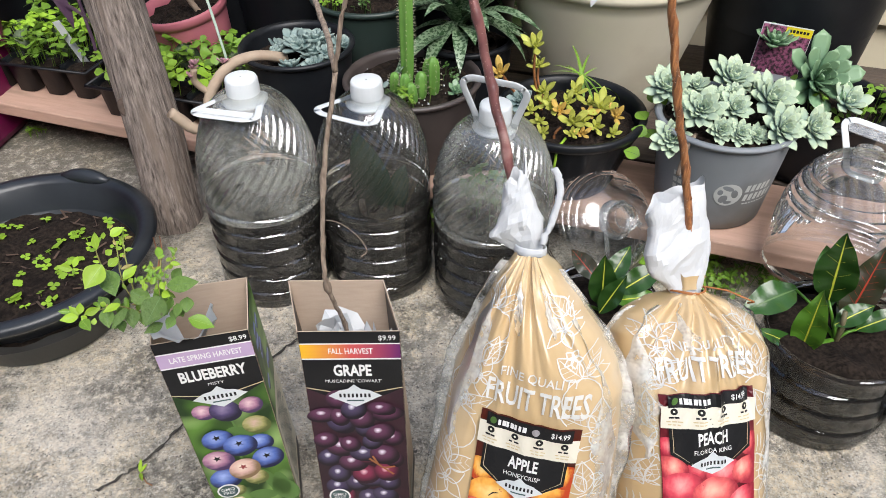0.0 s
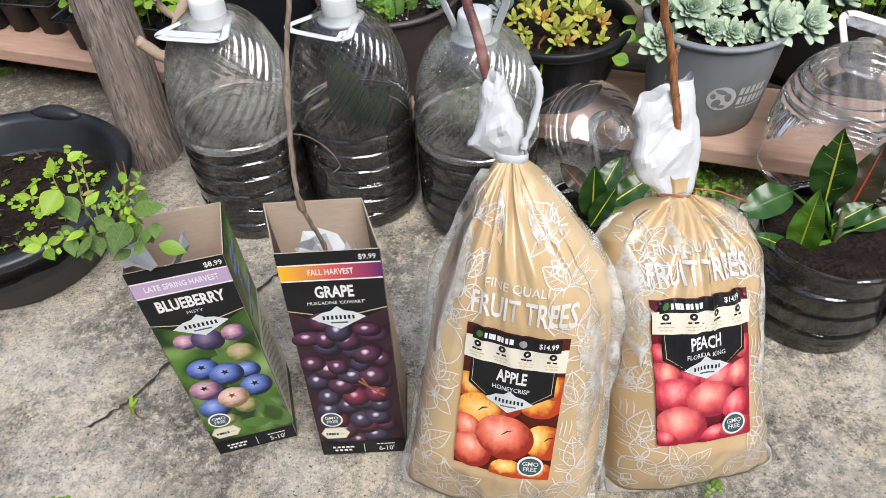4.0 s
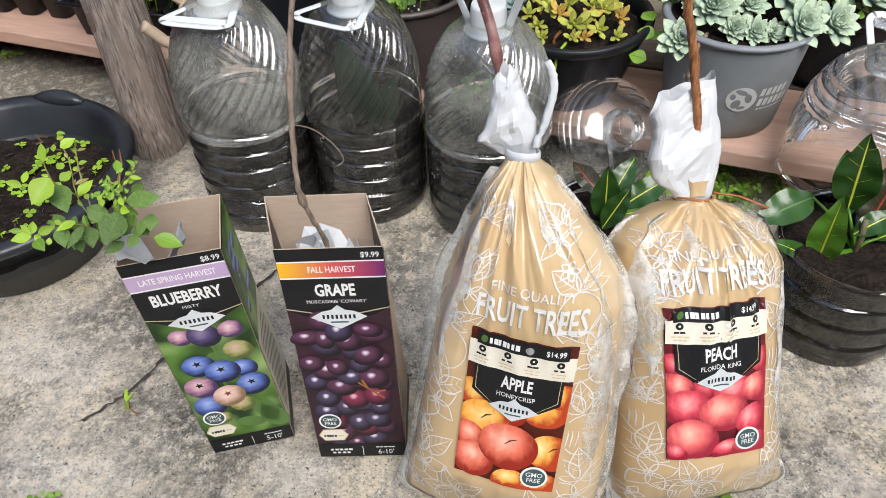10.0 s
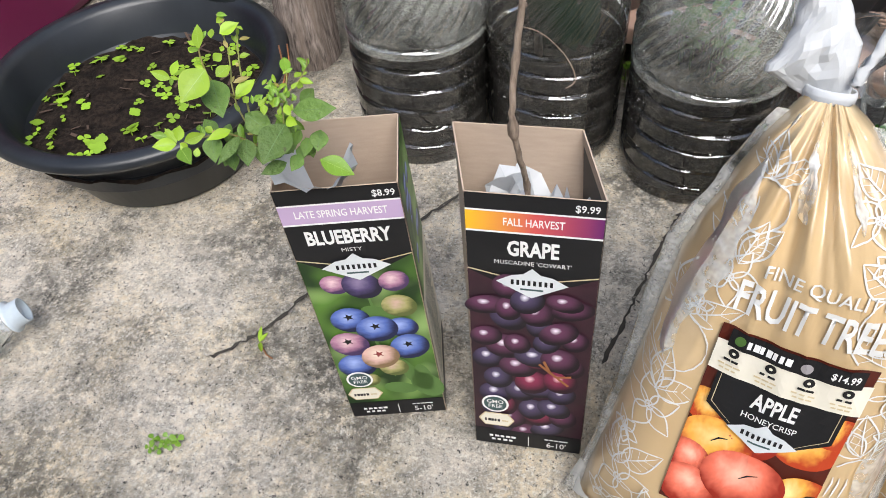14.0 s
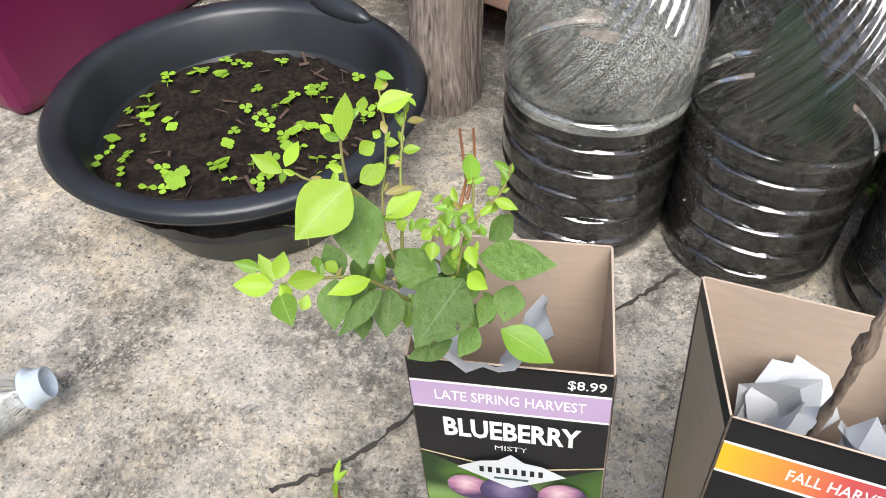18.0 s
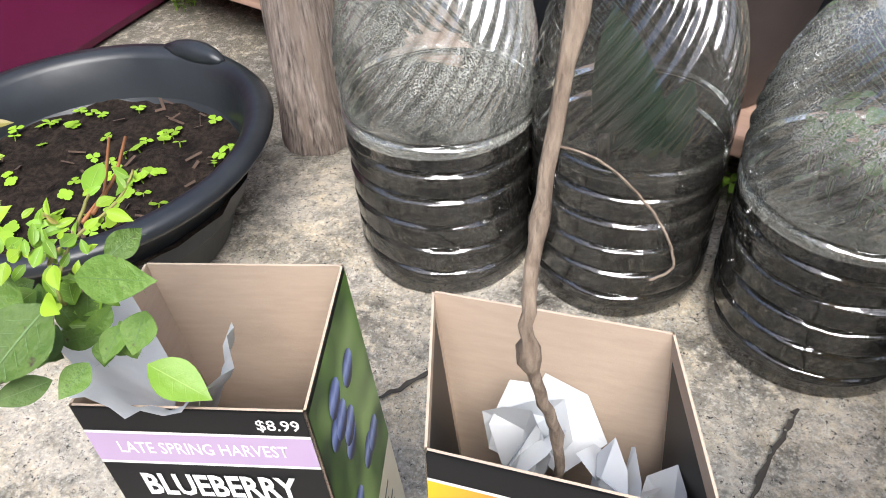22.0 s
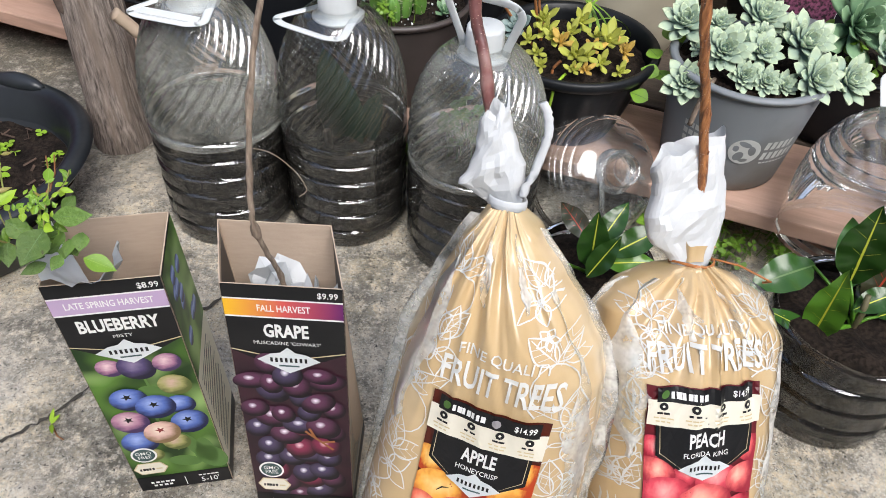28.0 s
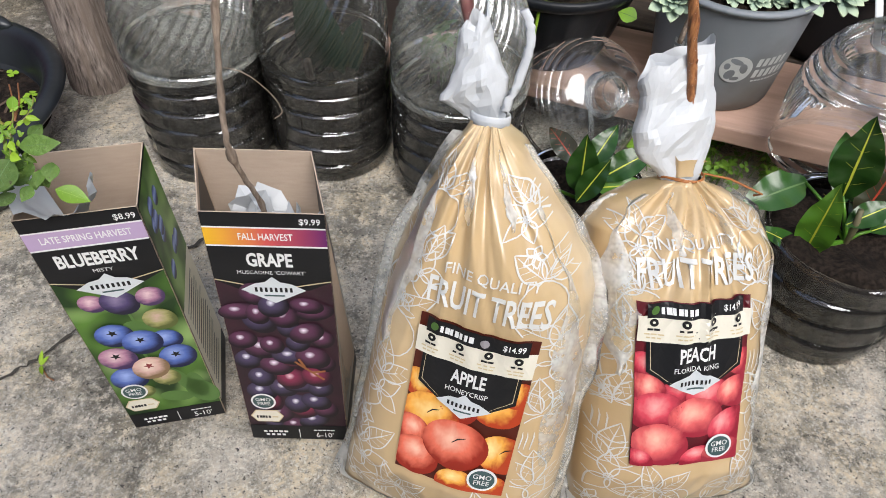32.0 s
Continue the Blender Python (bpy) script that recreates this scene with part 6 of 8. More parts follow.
# ---- the blueberry bush in its carton ----
def blueberry():
    ob = thing("blueberry_bush", pose(0, 0, 0), "leafy young blueberry bush with lime shoots leaning from its carton", "plant")
    rng = random.Random(21)
    # the bush's own axes: across, up the lean and out of its open side; its leaves are laid out in millimetres along them
    R, U, N, O = Vector((0.914, 0.400, -0.067)), Vector((-0.234, 0.654, 0.719)), Vector((0.331, -0.642, 0.692)), Vector((-0.268, 0.588, 0.342))
    at = lambda u, v, d: O + (R * u + U * v + N * d) * 0.001
    wood = mat("shoot", (0.20, 0.27, 0.05), 0.6, (0.22, 0.15, 0.06), 40, 0.6)
    stems = [[(-3, -30, -120), (-8, 12, -52), (-16, 9, -4), (-23, 33, 4), (-21, 62, 6), (-24, 87, 4)], [(-16, 9, -4), (-16, 47, 4), (-15, 61, 4), (-13, 78, 2)], [(-3, -30, -120), (-2, 12, -50), (4, 10, 0), (9, 28, 4), (23, 42, -2), (28, 53, -6)],
             [(-13, 0, -8), (-30, 10, 4), (-47, 11, 4), (-62, 9, 5)], [(-23, 33, 4), (-34, 44, 12), (-45, 46, 6), (-59, 52, 1)], [(-23, 33, 4), (-33, 42, 22), (-36, 54, 32), (-35, 70, 32)], [(9, 28, 4), (12, 40, -2), (13, 48, -8)]]
    for k, q in enumerate(stems):
        run = wavy([at(*p) for p in q], 6, 0.0003, k)
        part("shoot", tube(run, [0.0008 * (1 - 0.45 * i / len(run)) for i in range(len(run))], 6), wood, ob)

    def lay_leaves(rows, mats, fold, veins, segs, loose):
        for k, (u0, v0, d0, u1, v1, d1, w) in enumerate(rows):
            b, t = at(u0, v0, d0), at(u1, v1, d1)
            n = N + R * rng.uniform(-loose, loose) + U * rng.uniform(-loose, loose)
            part("leaf", leaf_bm((t - b).length * 1.04, w * 0.00108, rng.uniform(*fold), rng.uniform(0.05, 0.35), 0.42, 0.012, 0.026, segs, veins, 1.12), mats[k % len(mats)], ob, m=aim(b, t - b, n))
    mature = [(-32, 41, 32, -30, 17, 42, 16.6), (6, 10, 14, -13, -13, 24, 21.1), (12, 18, 10, 39, 14, 22, 14.2), (-18, 21, 10, -3, 5, 10, 14.7), (-41, 11, 10, -42, -7, 17, 11.8), (-24, 7, 12, -40, -9, 20, 7.1), (-21, 6, 0, -23, -12, 6, 12.0),
              (28, 5, -8, 23, -9, -2, 12.0), (2, -14, 6, -15, -19, 14, 8.6), (12, -10, 2, 4, -20, 8, 8.9), (18, 23, -2, 30, 34, -6, 9.3), (-39, 11, 0, -46, 25, -4, 9.2), (-32, -2, -4, -32, -13, 2, 8.1)]
    lay_leaves(mature, [[M_MATURE, M_RIB]], (0.06, 0.22), 5, 12, 0.18)
    middle = [(24, -14, -18, 46, -28, -14, 13.9), (19, 1, -10, 14, -11, -4, 8.1), (6, 9, -6, 2, 21, -8, 10.7), (-1, 3, -8, -8, -11, -4, 10.0), (-13, 3, -8, -15, -11, -6, 8.6), (14, -3, -10, 12, -13, -8, 8.1), (-7, 15, -8, -16, 9, -6, 8.6)]
    lay_leaves(middle, [[M_YOUNG_D, M_RIB_L], [M_MATURE, M_RIB]], (0.08, 0.3), 4, 9, 0.3)
    side = [(-28, 11, 18, -43, 7, 24, 6.6), (-64, 9, 6, -79, 10, 10, 8.2), (-62, 6, 6, -57, -5, 14, 9.4), (-64, 10, 4, -70, 21, 2, 5.5), (-63, 11, 4, -60, 22, 2, 6.3), (-69, 15, 4, -79, 18, 4, 4.9), (-59, 10, 6, -45, 12, 10, 7.2), (-58, 5, 6, -62, 9, 8, 5.3),
            (-48, 15, 4, -49, 20, 2, 4.1), (-54, -1, 4, -52, 5, 4, 4.6), (-45, 17, 4, -40, 13, 4, 4.6)]
    lay_leaves(side, [[M_YOUNG, M_RIB_L], [M_YOUNG, M_RIB_L], [M_YOUNG_D, M_RIB_L]], (0.15, 0.35), 3, 8, 0.3)
    top = [(-33, 44, 50, -50, 27, 54, 17.0), (-60, 51, 2, -72, 58, 0, 6.3), (-59, 53, 2, -54, 64, -2, 5.0), (-31, 46, 14, -21, 52, 12, 7.7), (-24, 73, 10, -11, 78, 12, 8.3), (-35, 58, 42, -35, 77, 32, 6.8), (-22, 33, 6, -8, 43, 4, 8.6), (-31, 57, 10, -25, 61, 8, 5.8),
           (-30, 72, 6, -29, 80, 2, 4.1), (-41, 64, 10, -46, 68, 8, 3.7), (-39, 68, 10, -45, 72, 8, 3.4), (-18, 29, 4, -14, 32, 6, 4.9), (-38, 39, 32, -42, 34, 32, 6.9)]
    lay_leaves(top, [[M_YOUNG, M_RIB_L]], (0.1, 0.3), 3, 10, 0.25)
    crown = [(7, 12, 20, 13, 7, 26, 6.8), (-5, 24, 16, -6, 17, 18, 5.0), (12, 45, -8, 14, 62, -18, 7.1), (17, 41, 0, 23, 44, -2, 3.9), (20, 39, 0, 29, 35, 2, 4.4), (23, 44, -2, 29, 54, -8, 3.1), (8, 22, 14, 10, 14, 18, 5.1), (4, 35, 0, 2, 40, -2, 4.2),
             (-11, 29, 2, -5, 32, 4, 4.6), (22, 35, -4, 17, 38, -6, 5.1), (0, 22, 10, 3, 29, 8, 4.7), (8, 28, 8, 13, 32, 6, 4.8), (-9, 25, 6, -4, 28, 8, 4.5)]
    lay_leaves(crown, [[M_YOUNG, M_RIB_L], [M_YOUNG, M_RIB_L], [M_YOUNG_D, M_RIB_L]], (0.15, 0.4), 2, 7, 0.4)
    tiny = [(-22, 42, 6, -10, 45, 6, 3.5), (-15, 58, 4, -8, 59, 6, 3.8), (-22, 61, 6, -16, 61, 6, 3.8), (-13, 69, 4, -6, 70, 2, 3.0), (-13, 72, 4, -13, 78, 2, 2.2), (-25, 81, 6, -19, 86, 4, 4.0), (-23, 66, 8, -20, 67, 8, 4.8), (-20, 53, 6, -17, 57, 4, 3.0), (-23, 63, 8, -26, 65, 8, 3.4), (-16, 54, 6, -18, 52, 6, 2.9)]
    lay_leaves(tiny, [[M_BRONZE, M_RIB_L], [M_YOUNG, M_RIB_L], [M_YOUNG, M_RIB_L]], (0.2, 0.4), 0, 6, 0.4)
    # small pointed leaves: a tuft in the middle, a few up every shoot
    tips = [mesh_of("leaf", leaf_bm(l, l * w, 0.4, 0.35, 0.42, 0.0, 0.05, 5), [m_, M_RIB_L]) for l, w, m_ in ((0.004, .45, M_YOUNG), (0.0055, .45, M_YOUNG), (0.007, .42, M_YOUNG), (0.006, .46, M_YOUNG_D), (0.008, .42, M_YOUNG_D), (0.005, .4, M_BRONZE))]
    for k in range(44):
        c = at(rng.gauss(1, 6.5), rng.gauss(29, 5), rng.gauss(5, 4))
        a = rng.uniform(20, 160) if rng.random() < .7 else rng.uniform(0, 360)
        d = R * math.cos(radians(a)) + U * math.sin(radians(a)) + N * rng.uniform(-.2, .6)
        part("leaf", rng.choice(tips), None, ob, m=aim(c, d, N + R * rng.uniform(-.8, .8) + U * rng.uniform(-.4, .6)))
    for q in stems:
        run = wavy([at(*p) for p in q[1:]], 6, 0.0003, 3)
        for k in range(4, len(run), 2):
            a = rng.uniform(0, 360)
            d = R * math.cos(radians(a)) + U * (0.6 + math.sin(radians(a))) + N * rng.uniform(-.2, .5)
            part("leaf", rng.choice(tips), None, ob, m=aim(run[k], d, N + R * rng.uniform(-.6, .6)))
    # leaves in the shaded heart
    heart = [mesh_of("leaf", leaf_bm(l, l * w, 0.25, 0.4, 0.46, 0.02, 0.03, 7, 2), [m_, M_RIB if m_ is M_MATURE else M_RIB_L]) for l, w, m_ in ((.017, .50, M_MATURE), (.014, .55, M_MATURE), (.012, .42, M_YOUNG_D))]
    for k in range(30):
        a = rng.uniform(180, 360)
        d = R * math.cos(radians(a)) + U * math.sin(radians(a)) + N * rng.uniform(-.3, .3)
        part("leaf", rng.choice(heart), None, ob, m=aim(at(rng.uniform(-34, 18), rng.uniform(-4, 20), rng.uniform(-24, -10)), d, N + R * rng.uniform(-.7, .7) + U * rng.uniform(-.4, .7)))
    for q in ([(8, 37, -12), (12, 48, -24), (11, 71, -37)], [(11, 40, -14), (16, 55, -26), (17, 71, -37)]):
        part("dry_twig", tube([at(*p) for p in q], [0.0008, 0.0007, 0.0006], 5), M_STEM, ob, "bare reddish twig")
    # paper collar
    sh = bmesh.new()
    rows = []
    for j in range(7):
        t = j / 6
        row = []
        for i in range(26):
            a = radians(-215 + 235 * i / 25)
            r = 0.010 + 0.021 * t + 0.006 * t * noise.noise(Vector((i * 0.5, t * 3, 1)))
            out = 1 + 0.45 * t * max(0, -math.sin(a))
            row.append(sh.verts.new((-0.266 + r * out * math.cos(a), 0.628 + r * out * 0.85 * math.sin(a), 0.252 + 0.058 * t - 0.013 * t * t * max(0, -math.sin(a)) - 0.006 * t * math.cos(a) + 0.006 * t * noise.noise(Vector((i * 0.7, 5, t * 2))))))
        rows.append(row)
    for a, b in zip(rows, rows[1:]):
        for i in range(25):
            sh.faces.new((a[i], a[i + 1], b[i + 1], b[i]))
    part("paper_collar", sh, M_PAPER, ob, "folded white paper collar round the stems")


blueberry()


# ---- crotons in cut bottles ----
M_CROTON_STEM = mat("croton_stem", (0.09, 0.10, 0.04), 0.6, (0.16, 0.12, 0.07), 60, 0.5, 0.3, 80)


def cut_planter(x, y, r, h, label, leaves, seed):
    ob = thing("bottle_planter", pose(x, y, 0.003, 0, 0, seed * 50), label, "planter", "crotons in cut bottles")
    part("pot", bottle_skin(r, h / 0.36, 0.0, 0.36, 110, 90, seed), M_PET_D, ob, "ringed clear bottle base, cut off")
    part("soil", soil_core(r * 0.935, 0.003, h - 0.022, seed), M_SOIL, ob, "dark potting soil")
    pl = thing("croton", pose(x, y, h - 0.020), "croton with glossy green leaves and yellow ribs in a cut bottle", "plant", "crotons")
    part("stem", tube([(0, 0, -0.02), (0.002, 0, 0.02), (0.0, 0.004, 0.045)], [0.005, 0.004, 0.003], 8), M_CROTON_STEM, pl)
    for i, (az, up, l, w, mats, tw, bz) in enumerate(leaves):
        d = Vector((math.cos(radians(az)) * math.cos(radians(up)), math.sin(radians(az)) * math.cos(radians(up)), math.sin(radians(up))))
        side = Vector((-math.sin(radians(az)), math.cos(radians(az)), 0))
        n = Vector((0, -0.75, 0.65)) if tw == 0 else d.cross(side) * -1 + side * math.tan(radians(tw))
        if abs(n.normalized().dot(d)) > 0.95:
            n = side.cross(d)
        st = tube([(0, 0, bz - 0.01), Vector((0, 0, bz)) + d * 0.018], 0.0016, 5)
        part("leaf_stalk", st, M_CROTON_L, pl)
        part("leaf", leaf_bm(l, w, 0.16, 0.12 + 0.3 * (up < 20), 0.5, 0.03, 0.045, 10, 6 if mats is RD else 0), mats, pl, m=aim(Vector((0, 0, bz)) + d * 0.016, d, n))
    return pl


def croton_leaf(pl, base, tip, width, mats, droop=0.2, veins=0):
    o = pl.matrix_basis.translation
    b, d = Vector(base) - o, Vector(tip) - Vector(base)
    n = Vector((0.06, 0.20, 0.70)) - (Vector(base) + Vector(tip)) / 2
    n = n.normalized() + Vector((0, 0, 0.35))
    part("leaf_stalk", tube([(0, 0, 0.0), (b * 0.6 + Vector((0, 0, 0.004))), b + d * 0.04], [0.0026, 0.0022, 0.0016], 6), M_CROTON_L, pl)
    part("leaf", leaf_bm(d.length * 1.03, width * 0.86, 0.26, droop, 0.44, 0.055, 0.050, 18, veins, 1.0), mats, pl, m=aim(b, d, n))


G, L_, RD = [M_CROTON, M_RIB_Y], [M_CROTON_L, M_RIB_Y], [M_RED_LEAF, M_RIB_R]
right_croton = cut_planter(0.490, 0.742, 0.089, 0.138, "cut-down clear bottle of soil holding a croton", [], 4)
for base, tip, w, mats, dr, vn in (((.478, .766, .160), (.468, .768, .264), .058, G, .15, 4), ((.447, .734, .098), (.436, .722, .216), .046, L_, .1, 5), ((.447, .732, .104), (.464, .690, .084), .026, L_, .5, 0), ((.446, .740, .104), (.388, .722, .160), .024, G, .5, 0),
                                   ((.455, .800, .153), (.372, .760, .160), .050, [M_CROTON, M_RIB], .45, 0), ((.482, .745, .140), (.527, .748, .176), .032, G, .4, 0), ((.510, .765, .118), (.547, .800, .222), .050, RD, .12, 8), ((.512, .745, .130), (.570, .742, .172), .030, G, .3, 0),
                                   ((.490, .775, .140), (.500, .850, .200), .040, G, .4, 0), ((.505, .770, .120), (.560, .830, .140), .034, G, .5, 0)):
    croton_leaf(right_croton, base, tip, w, mats, dr, vn)
left_croton = cut_planter(0.222, 0.862, 0.080, 0.080, "cut-down clear bottle of soil holding a dark croton", [], 5)
for base, tip, w, mats, dr, vn in (((.214, .840, .088), (.212, .850, .170), .046, G, .15, 0), ((.208, .825, .090), (.240, .836, .150), .034, G, .15, 0), ((.236, .850, .104), (.302, .862, .150), .040, G, .3, 0), ((.168, .838, .100), (.107, .833, .178), .046, G, .1, 0),
                                   ((.225, .870, .100), (.262, .905, .150), .036, G, .3, 0), ((.215, .880, .100), (.180, .925, .130), .034, RD, .3, 5), ((.232, .845, .095), (.292, .832, .118), .034, L_, .4, 0)):
    croton_leaf(left_croton, base, tip, w, mats, dr, vn)
cut_planter(0.668, 0.690, 0.086, 0.120, "cut-down dark bottle planter with a croton",
            [(200, 50, .085, .034, G, 0, .03), (260, 45, .080, .034, L_, 0, .02), (320, 50, .08, .034, RD, 0, .03), (90, 55, .08, .034, G, 0, .03)], 6)
cloche((0.266, 0.992, 0.126), (0.36, -0.66, 0.66), (1, 0.3, 0), 0.091, 0.100, "clear cut bottle top tipped over as a cloche", 20, 14, None, False, 7)
cloche((0.623, 1.015, 0.207), (0.444, 0.746, 0.496), (1.0, -0.45, -0.22), 0.095, 0.190, "clear cut bottle top with white handle, leaning on the plank", 0, -90, M_CAP, True, 8)


# ---- succulents ----
def planted(name, x, y, z, label):
    return thing(name, pose(x, y, z), label, "plant")


M_BLUE_TIP = tipped("echeveria", (0.275, 0.395, 0.375), (0.47, 0.56, 0.36))
M_GREEN_SUC = tipped("green_echeveria", (0.10, 0.205, 0.115), (0.22, 0.345, 0.19), 0.4)
M_GHOST = tipped("ghost_plant", (0.13, 0.215, 0.215), (0.27, 0.34, 0.31), 0.6)
ech = planted("echeveria_cluster", 0.425, 1.075, 0.246, "cluster of blue-green echeveria rosettes spilling over a grey pot")
spots = [(-.081, .050, .039, .036), (.021, .066, .044, .037), (-.053, -.029, .044, .034), (-.059, .033, .029, .017), (-.010, .023, .034, .021), (-.001, -.017, .039, .027), (.055, -.002, .044, .040), (-.090, -.040, .004, .031), (-.030, -.057, .026, .022),
         (-.004, -.063, .024, .021), (.019, -.065, .022, .018), (.055, -.061, .029, .033), (.104, -.048, .022, .033), (-.057, -.046, -.034, .013), (-.060, -.049, -.050, .011), (.013, .030, .039, .018), (-.067, .014, .024, .016), (.091, -.022, .024, .019), (.062, .060, .030, .026), (-.030, .070, .030, .024)]
for i, (x, y, z, r) in enumerate(spots):
    rosette(ech, pose(x, y, z - 0.012, 34 - y * 150, x * 200, 0) @ pose(0, 0, 0, 0, 0, i * 67), r * 1.14, 4, 9, 0.22 * r, i % 6 + 1, M_BLUE_TIP, 0.64, 8, "", 0.47)
part("stalk", tube(wavy([(-.05, -.03, -.005), (-.075, -.070, .004), (-.084, -.078, -.045)], 6, 0.0004, 2), 0.0035, 7), M_BARK_G, ech, "trailing pale stalk")

ghost = planted("ghost_plant_cluster", -0.235, 1.285, 0.262, "grey-blue ghost plant rosettes in a black pot")
GS = (0.036, 0.024, 0.016)
rng = random.Random(6)
for i in range(22):
    a, r = rng.uniform(0, 6.28), 0.062 * math.sqrt(rng.random())
    k = 0 if r < 0.03 and rng.random() < 0.5 else (1 if rng.random() < 0.5 else 2)
    rosette(ghost, pose(r * math.cos(a) + 0.012, r * math.sin(a), 0.022 - r * 0.3 + rng.uniform(0, .012), rng.uniform(-25, 35), rng.uniform(-30, 30), rng.uniform(0, 360)), GS[k], 3, 6, 0.20 * GS[k], 20 + k, M_GHOST, 0.72, 14, '', 0.62)
twig = thing("bent_twig", pose(0, 0, 0), "thick pale bent succulent stem with pink tips", "plant")
pale = mat("pale_stem", (0.42, 0.33, 0.24), 0.75, (0.30, 0.22, 0.16), 40, 0.6, 0.5, 60)
part("stem", tube(wavy([(-0.262, 1.262, 0.272), (-0.300, 1.235, 0.290), (-0.340, 1.215, 0.285), (-0.372, 1.195, 0.255), (-0.385, 1.180, 0.215), (-0.378, 1.160, 0.160), (-0.360, 1.150, 0.125)], 6, 0.0006, 2), [0.009] * 30 + [0.008] * 7, 9), pale, twig)
part("side_stem", tube(wavy([(-0.372, 1.195, 0.240), (-0.395, 1.185, 0.27), (-0.39, 1.18, 0.295)], 6, 0.0006, 3), 0.0055, 8), pale, twig)
part("side_stem", tube(wavy([(-0.366, 1.155, 0.200), (-0.383, 1.14, 0.206), (-0.403, 1.135, 0.219), (-0.425, 1.13, 0.246)], 6, 0.0012, 3), [0.0075] * 10 + [0.009] * 9, 9), pale, twig)
tipm = mat("pink_tip", (0.45, 0.22, 0.24), 0.6, (0.35, 0.20, 0.25), 40, 0.6)
for i, p in enumerate(((-0.392, 1.18, 0.297), (-0.398, 1.178, 0.282), (-0.35, 1.208, 0.292), (-0.385, 1.176, 0.305))):
    rosette(twig, pose(*p, 10 * i, 20, 60 * i), 0.012, 2, 5, 0.004, i + 50, tipm, 0.7)

sed = planted("sedum_cluster", 0.215, 1.150, 0.212, "yellow-green sedum with orange-tinged tips in a ribbed pot")
for i, (x, y, z, r) in enumerate(((-.126, -.004, .088, .021), (-.071, .026, .118, .023), (-.059, .062, .068, .018), (-.054, .030, .038, .021), (-.001, .025, .038, .023), (-.033, -.025, .033, .018), (-.018, -.059, .033, .022), (.032, -.018, .033, .027),
                                   (-.044, -.016, .033, .016), (-.065, -.037, .023, .014), (.011, -.028, .028, .017), (.021, -.049, .018, .016), (-.038, -.061, -.022, .012), (-.021, -.077, .023, .013), (-.076, -.012, .028, .015), (.055, -.030, .025, .018), (.000, -.045, .026, .017), (-.052, .005, .034, .018), (-.018, .000, .034, .018), (.045, .005, .028, .017), (-.004, -.072, .020, .014), (.046, -.060, .012, .014), (-.060, -.055, .014, .013), (.020, .002, .030, .014))):
    k = i % 3
    rosette(sed, pose(x, y, z - 0.008, 34 - y * 120, x * 120, 0) @ pose(0, 0, 0, 0, 0, i * 51), r * 1.35, 2, 5, 0.32 * r, 30 + k, (M_SEDUM if i % 5 else M_SEDUM_O), 0.62, 24, "", 0.42)
for p, q in (((-.126, -.004, .085), (-.06, .02, -.01)), ((-.071, .026, .115), (-.05, .03, -.01)), ((-.059, .062, .066), (-.04, .05, -.01)), ((-.038, -.061, -.022), (-.034, -.055, .015))):
    part("stalk", tube(wavy([q, ((p[0] + q[0]) / 2 - .008, (p[1] + q[1]) / 2, (p[2] + q[2]) / 2 + .006), p], 5, 0.0004, 2), 0.0022, 6), M_STEM, sed, "reddish stalk")
part("stalk", tube(wavy([(-.03, -.08, .01), (-.045, -.100, .0), (-.048, -.104, -.045)], 6, 0.0004, 2), 0.0022, 6), M_LEAF_Y, sed)
for i in range(7):
    part("grass_blade", leaf_bm(0.09 + 0.02 * (i % 3), 0.006, 0.4, 0.9, 0.3, 0, 0, 8), [M_CLOVER], sed, m=pose(-.01 + .015 * i, .05, .0, 0, 0, -50 + 28 * i) @ pose(0, 0, 0, 62, 0, 0))
for i, (x, y, z) in enumerate(((.09, -.02, .02), (.075, -.055, .01), (.098, -.05, .005), (.06, -.085, -.01), (.11, .0, .045))):
    part("leaf", leaf_bm(0.028 + .02 * (i == 4), 0.024 + .012 * (i == 4), 0.1, 0.3, 0.55, 0, 0.04, 6), [M_CLOVER, M_RIB], sed, m=aim((x, y, z), (0.6 * (i % 2) + .2, -.6, .1), (0, -.5, .8)))
rosette(sed, pose(-.092, -.002, .030, 30, -20, 0), 0.028, 3, 6, 0.006, 20, M_GHOST, 0.75, 20, "blue-green rosette")

M_CACTUS = mat("cactus_green", (0.10, 0.24, 0.04), 0.5, (0.15, 0.30, 0.06), 40, 0.6)
M_SPINE = mat("spine", (0.62, 0.58, 0.42), 0.6)


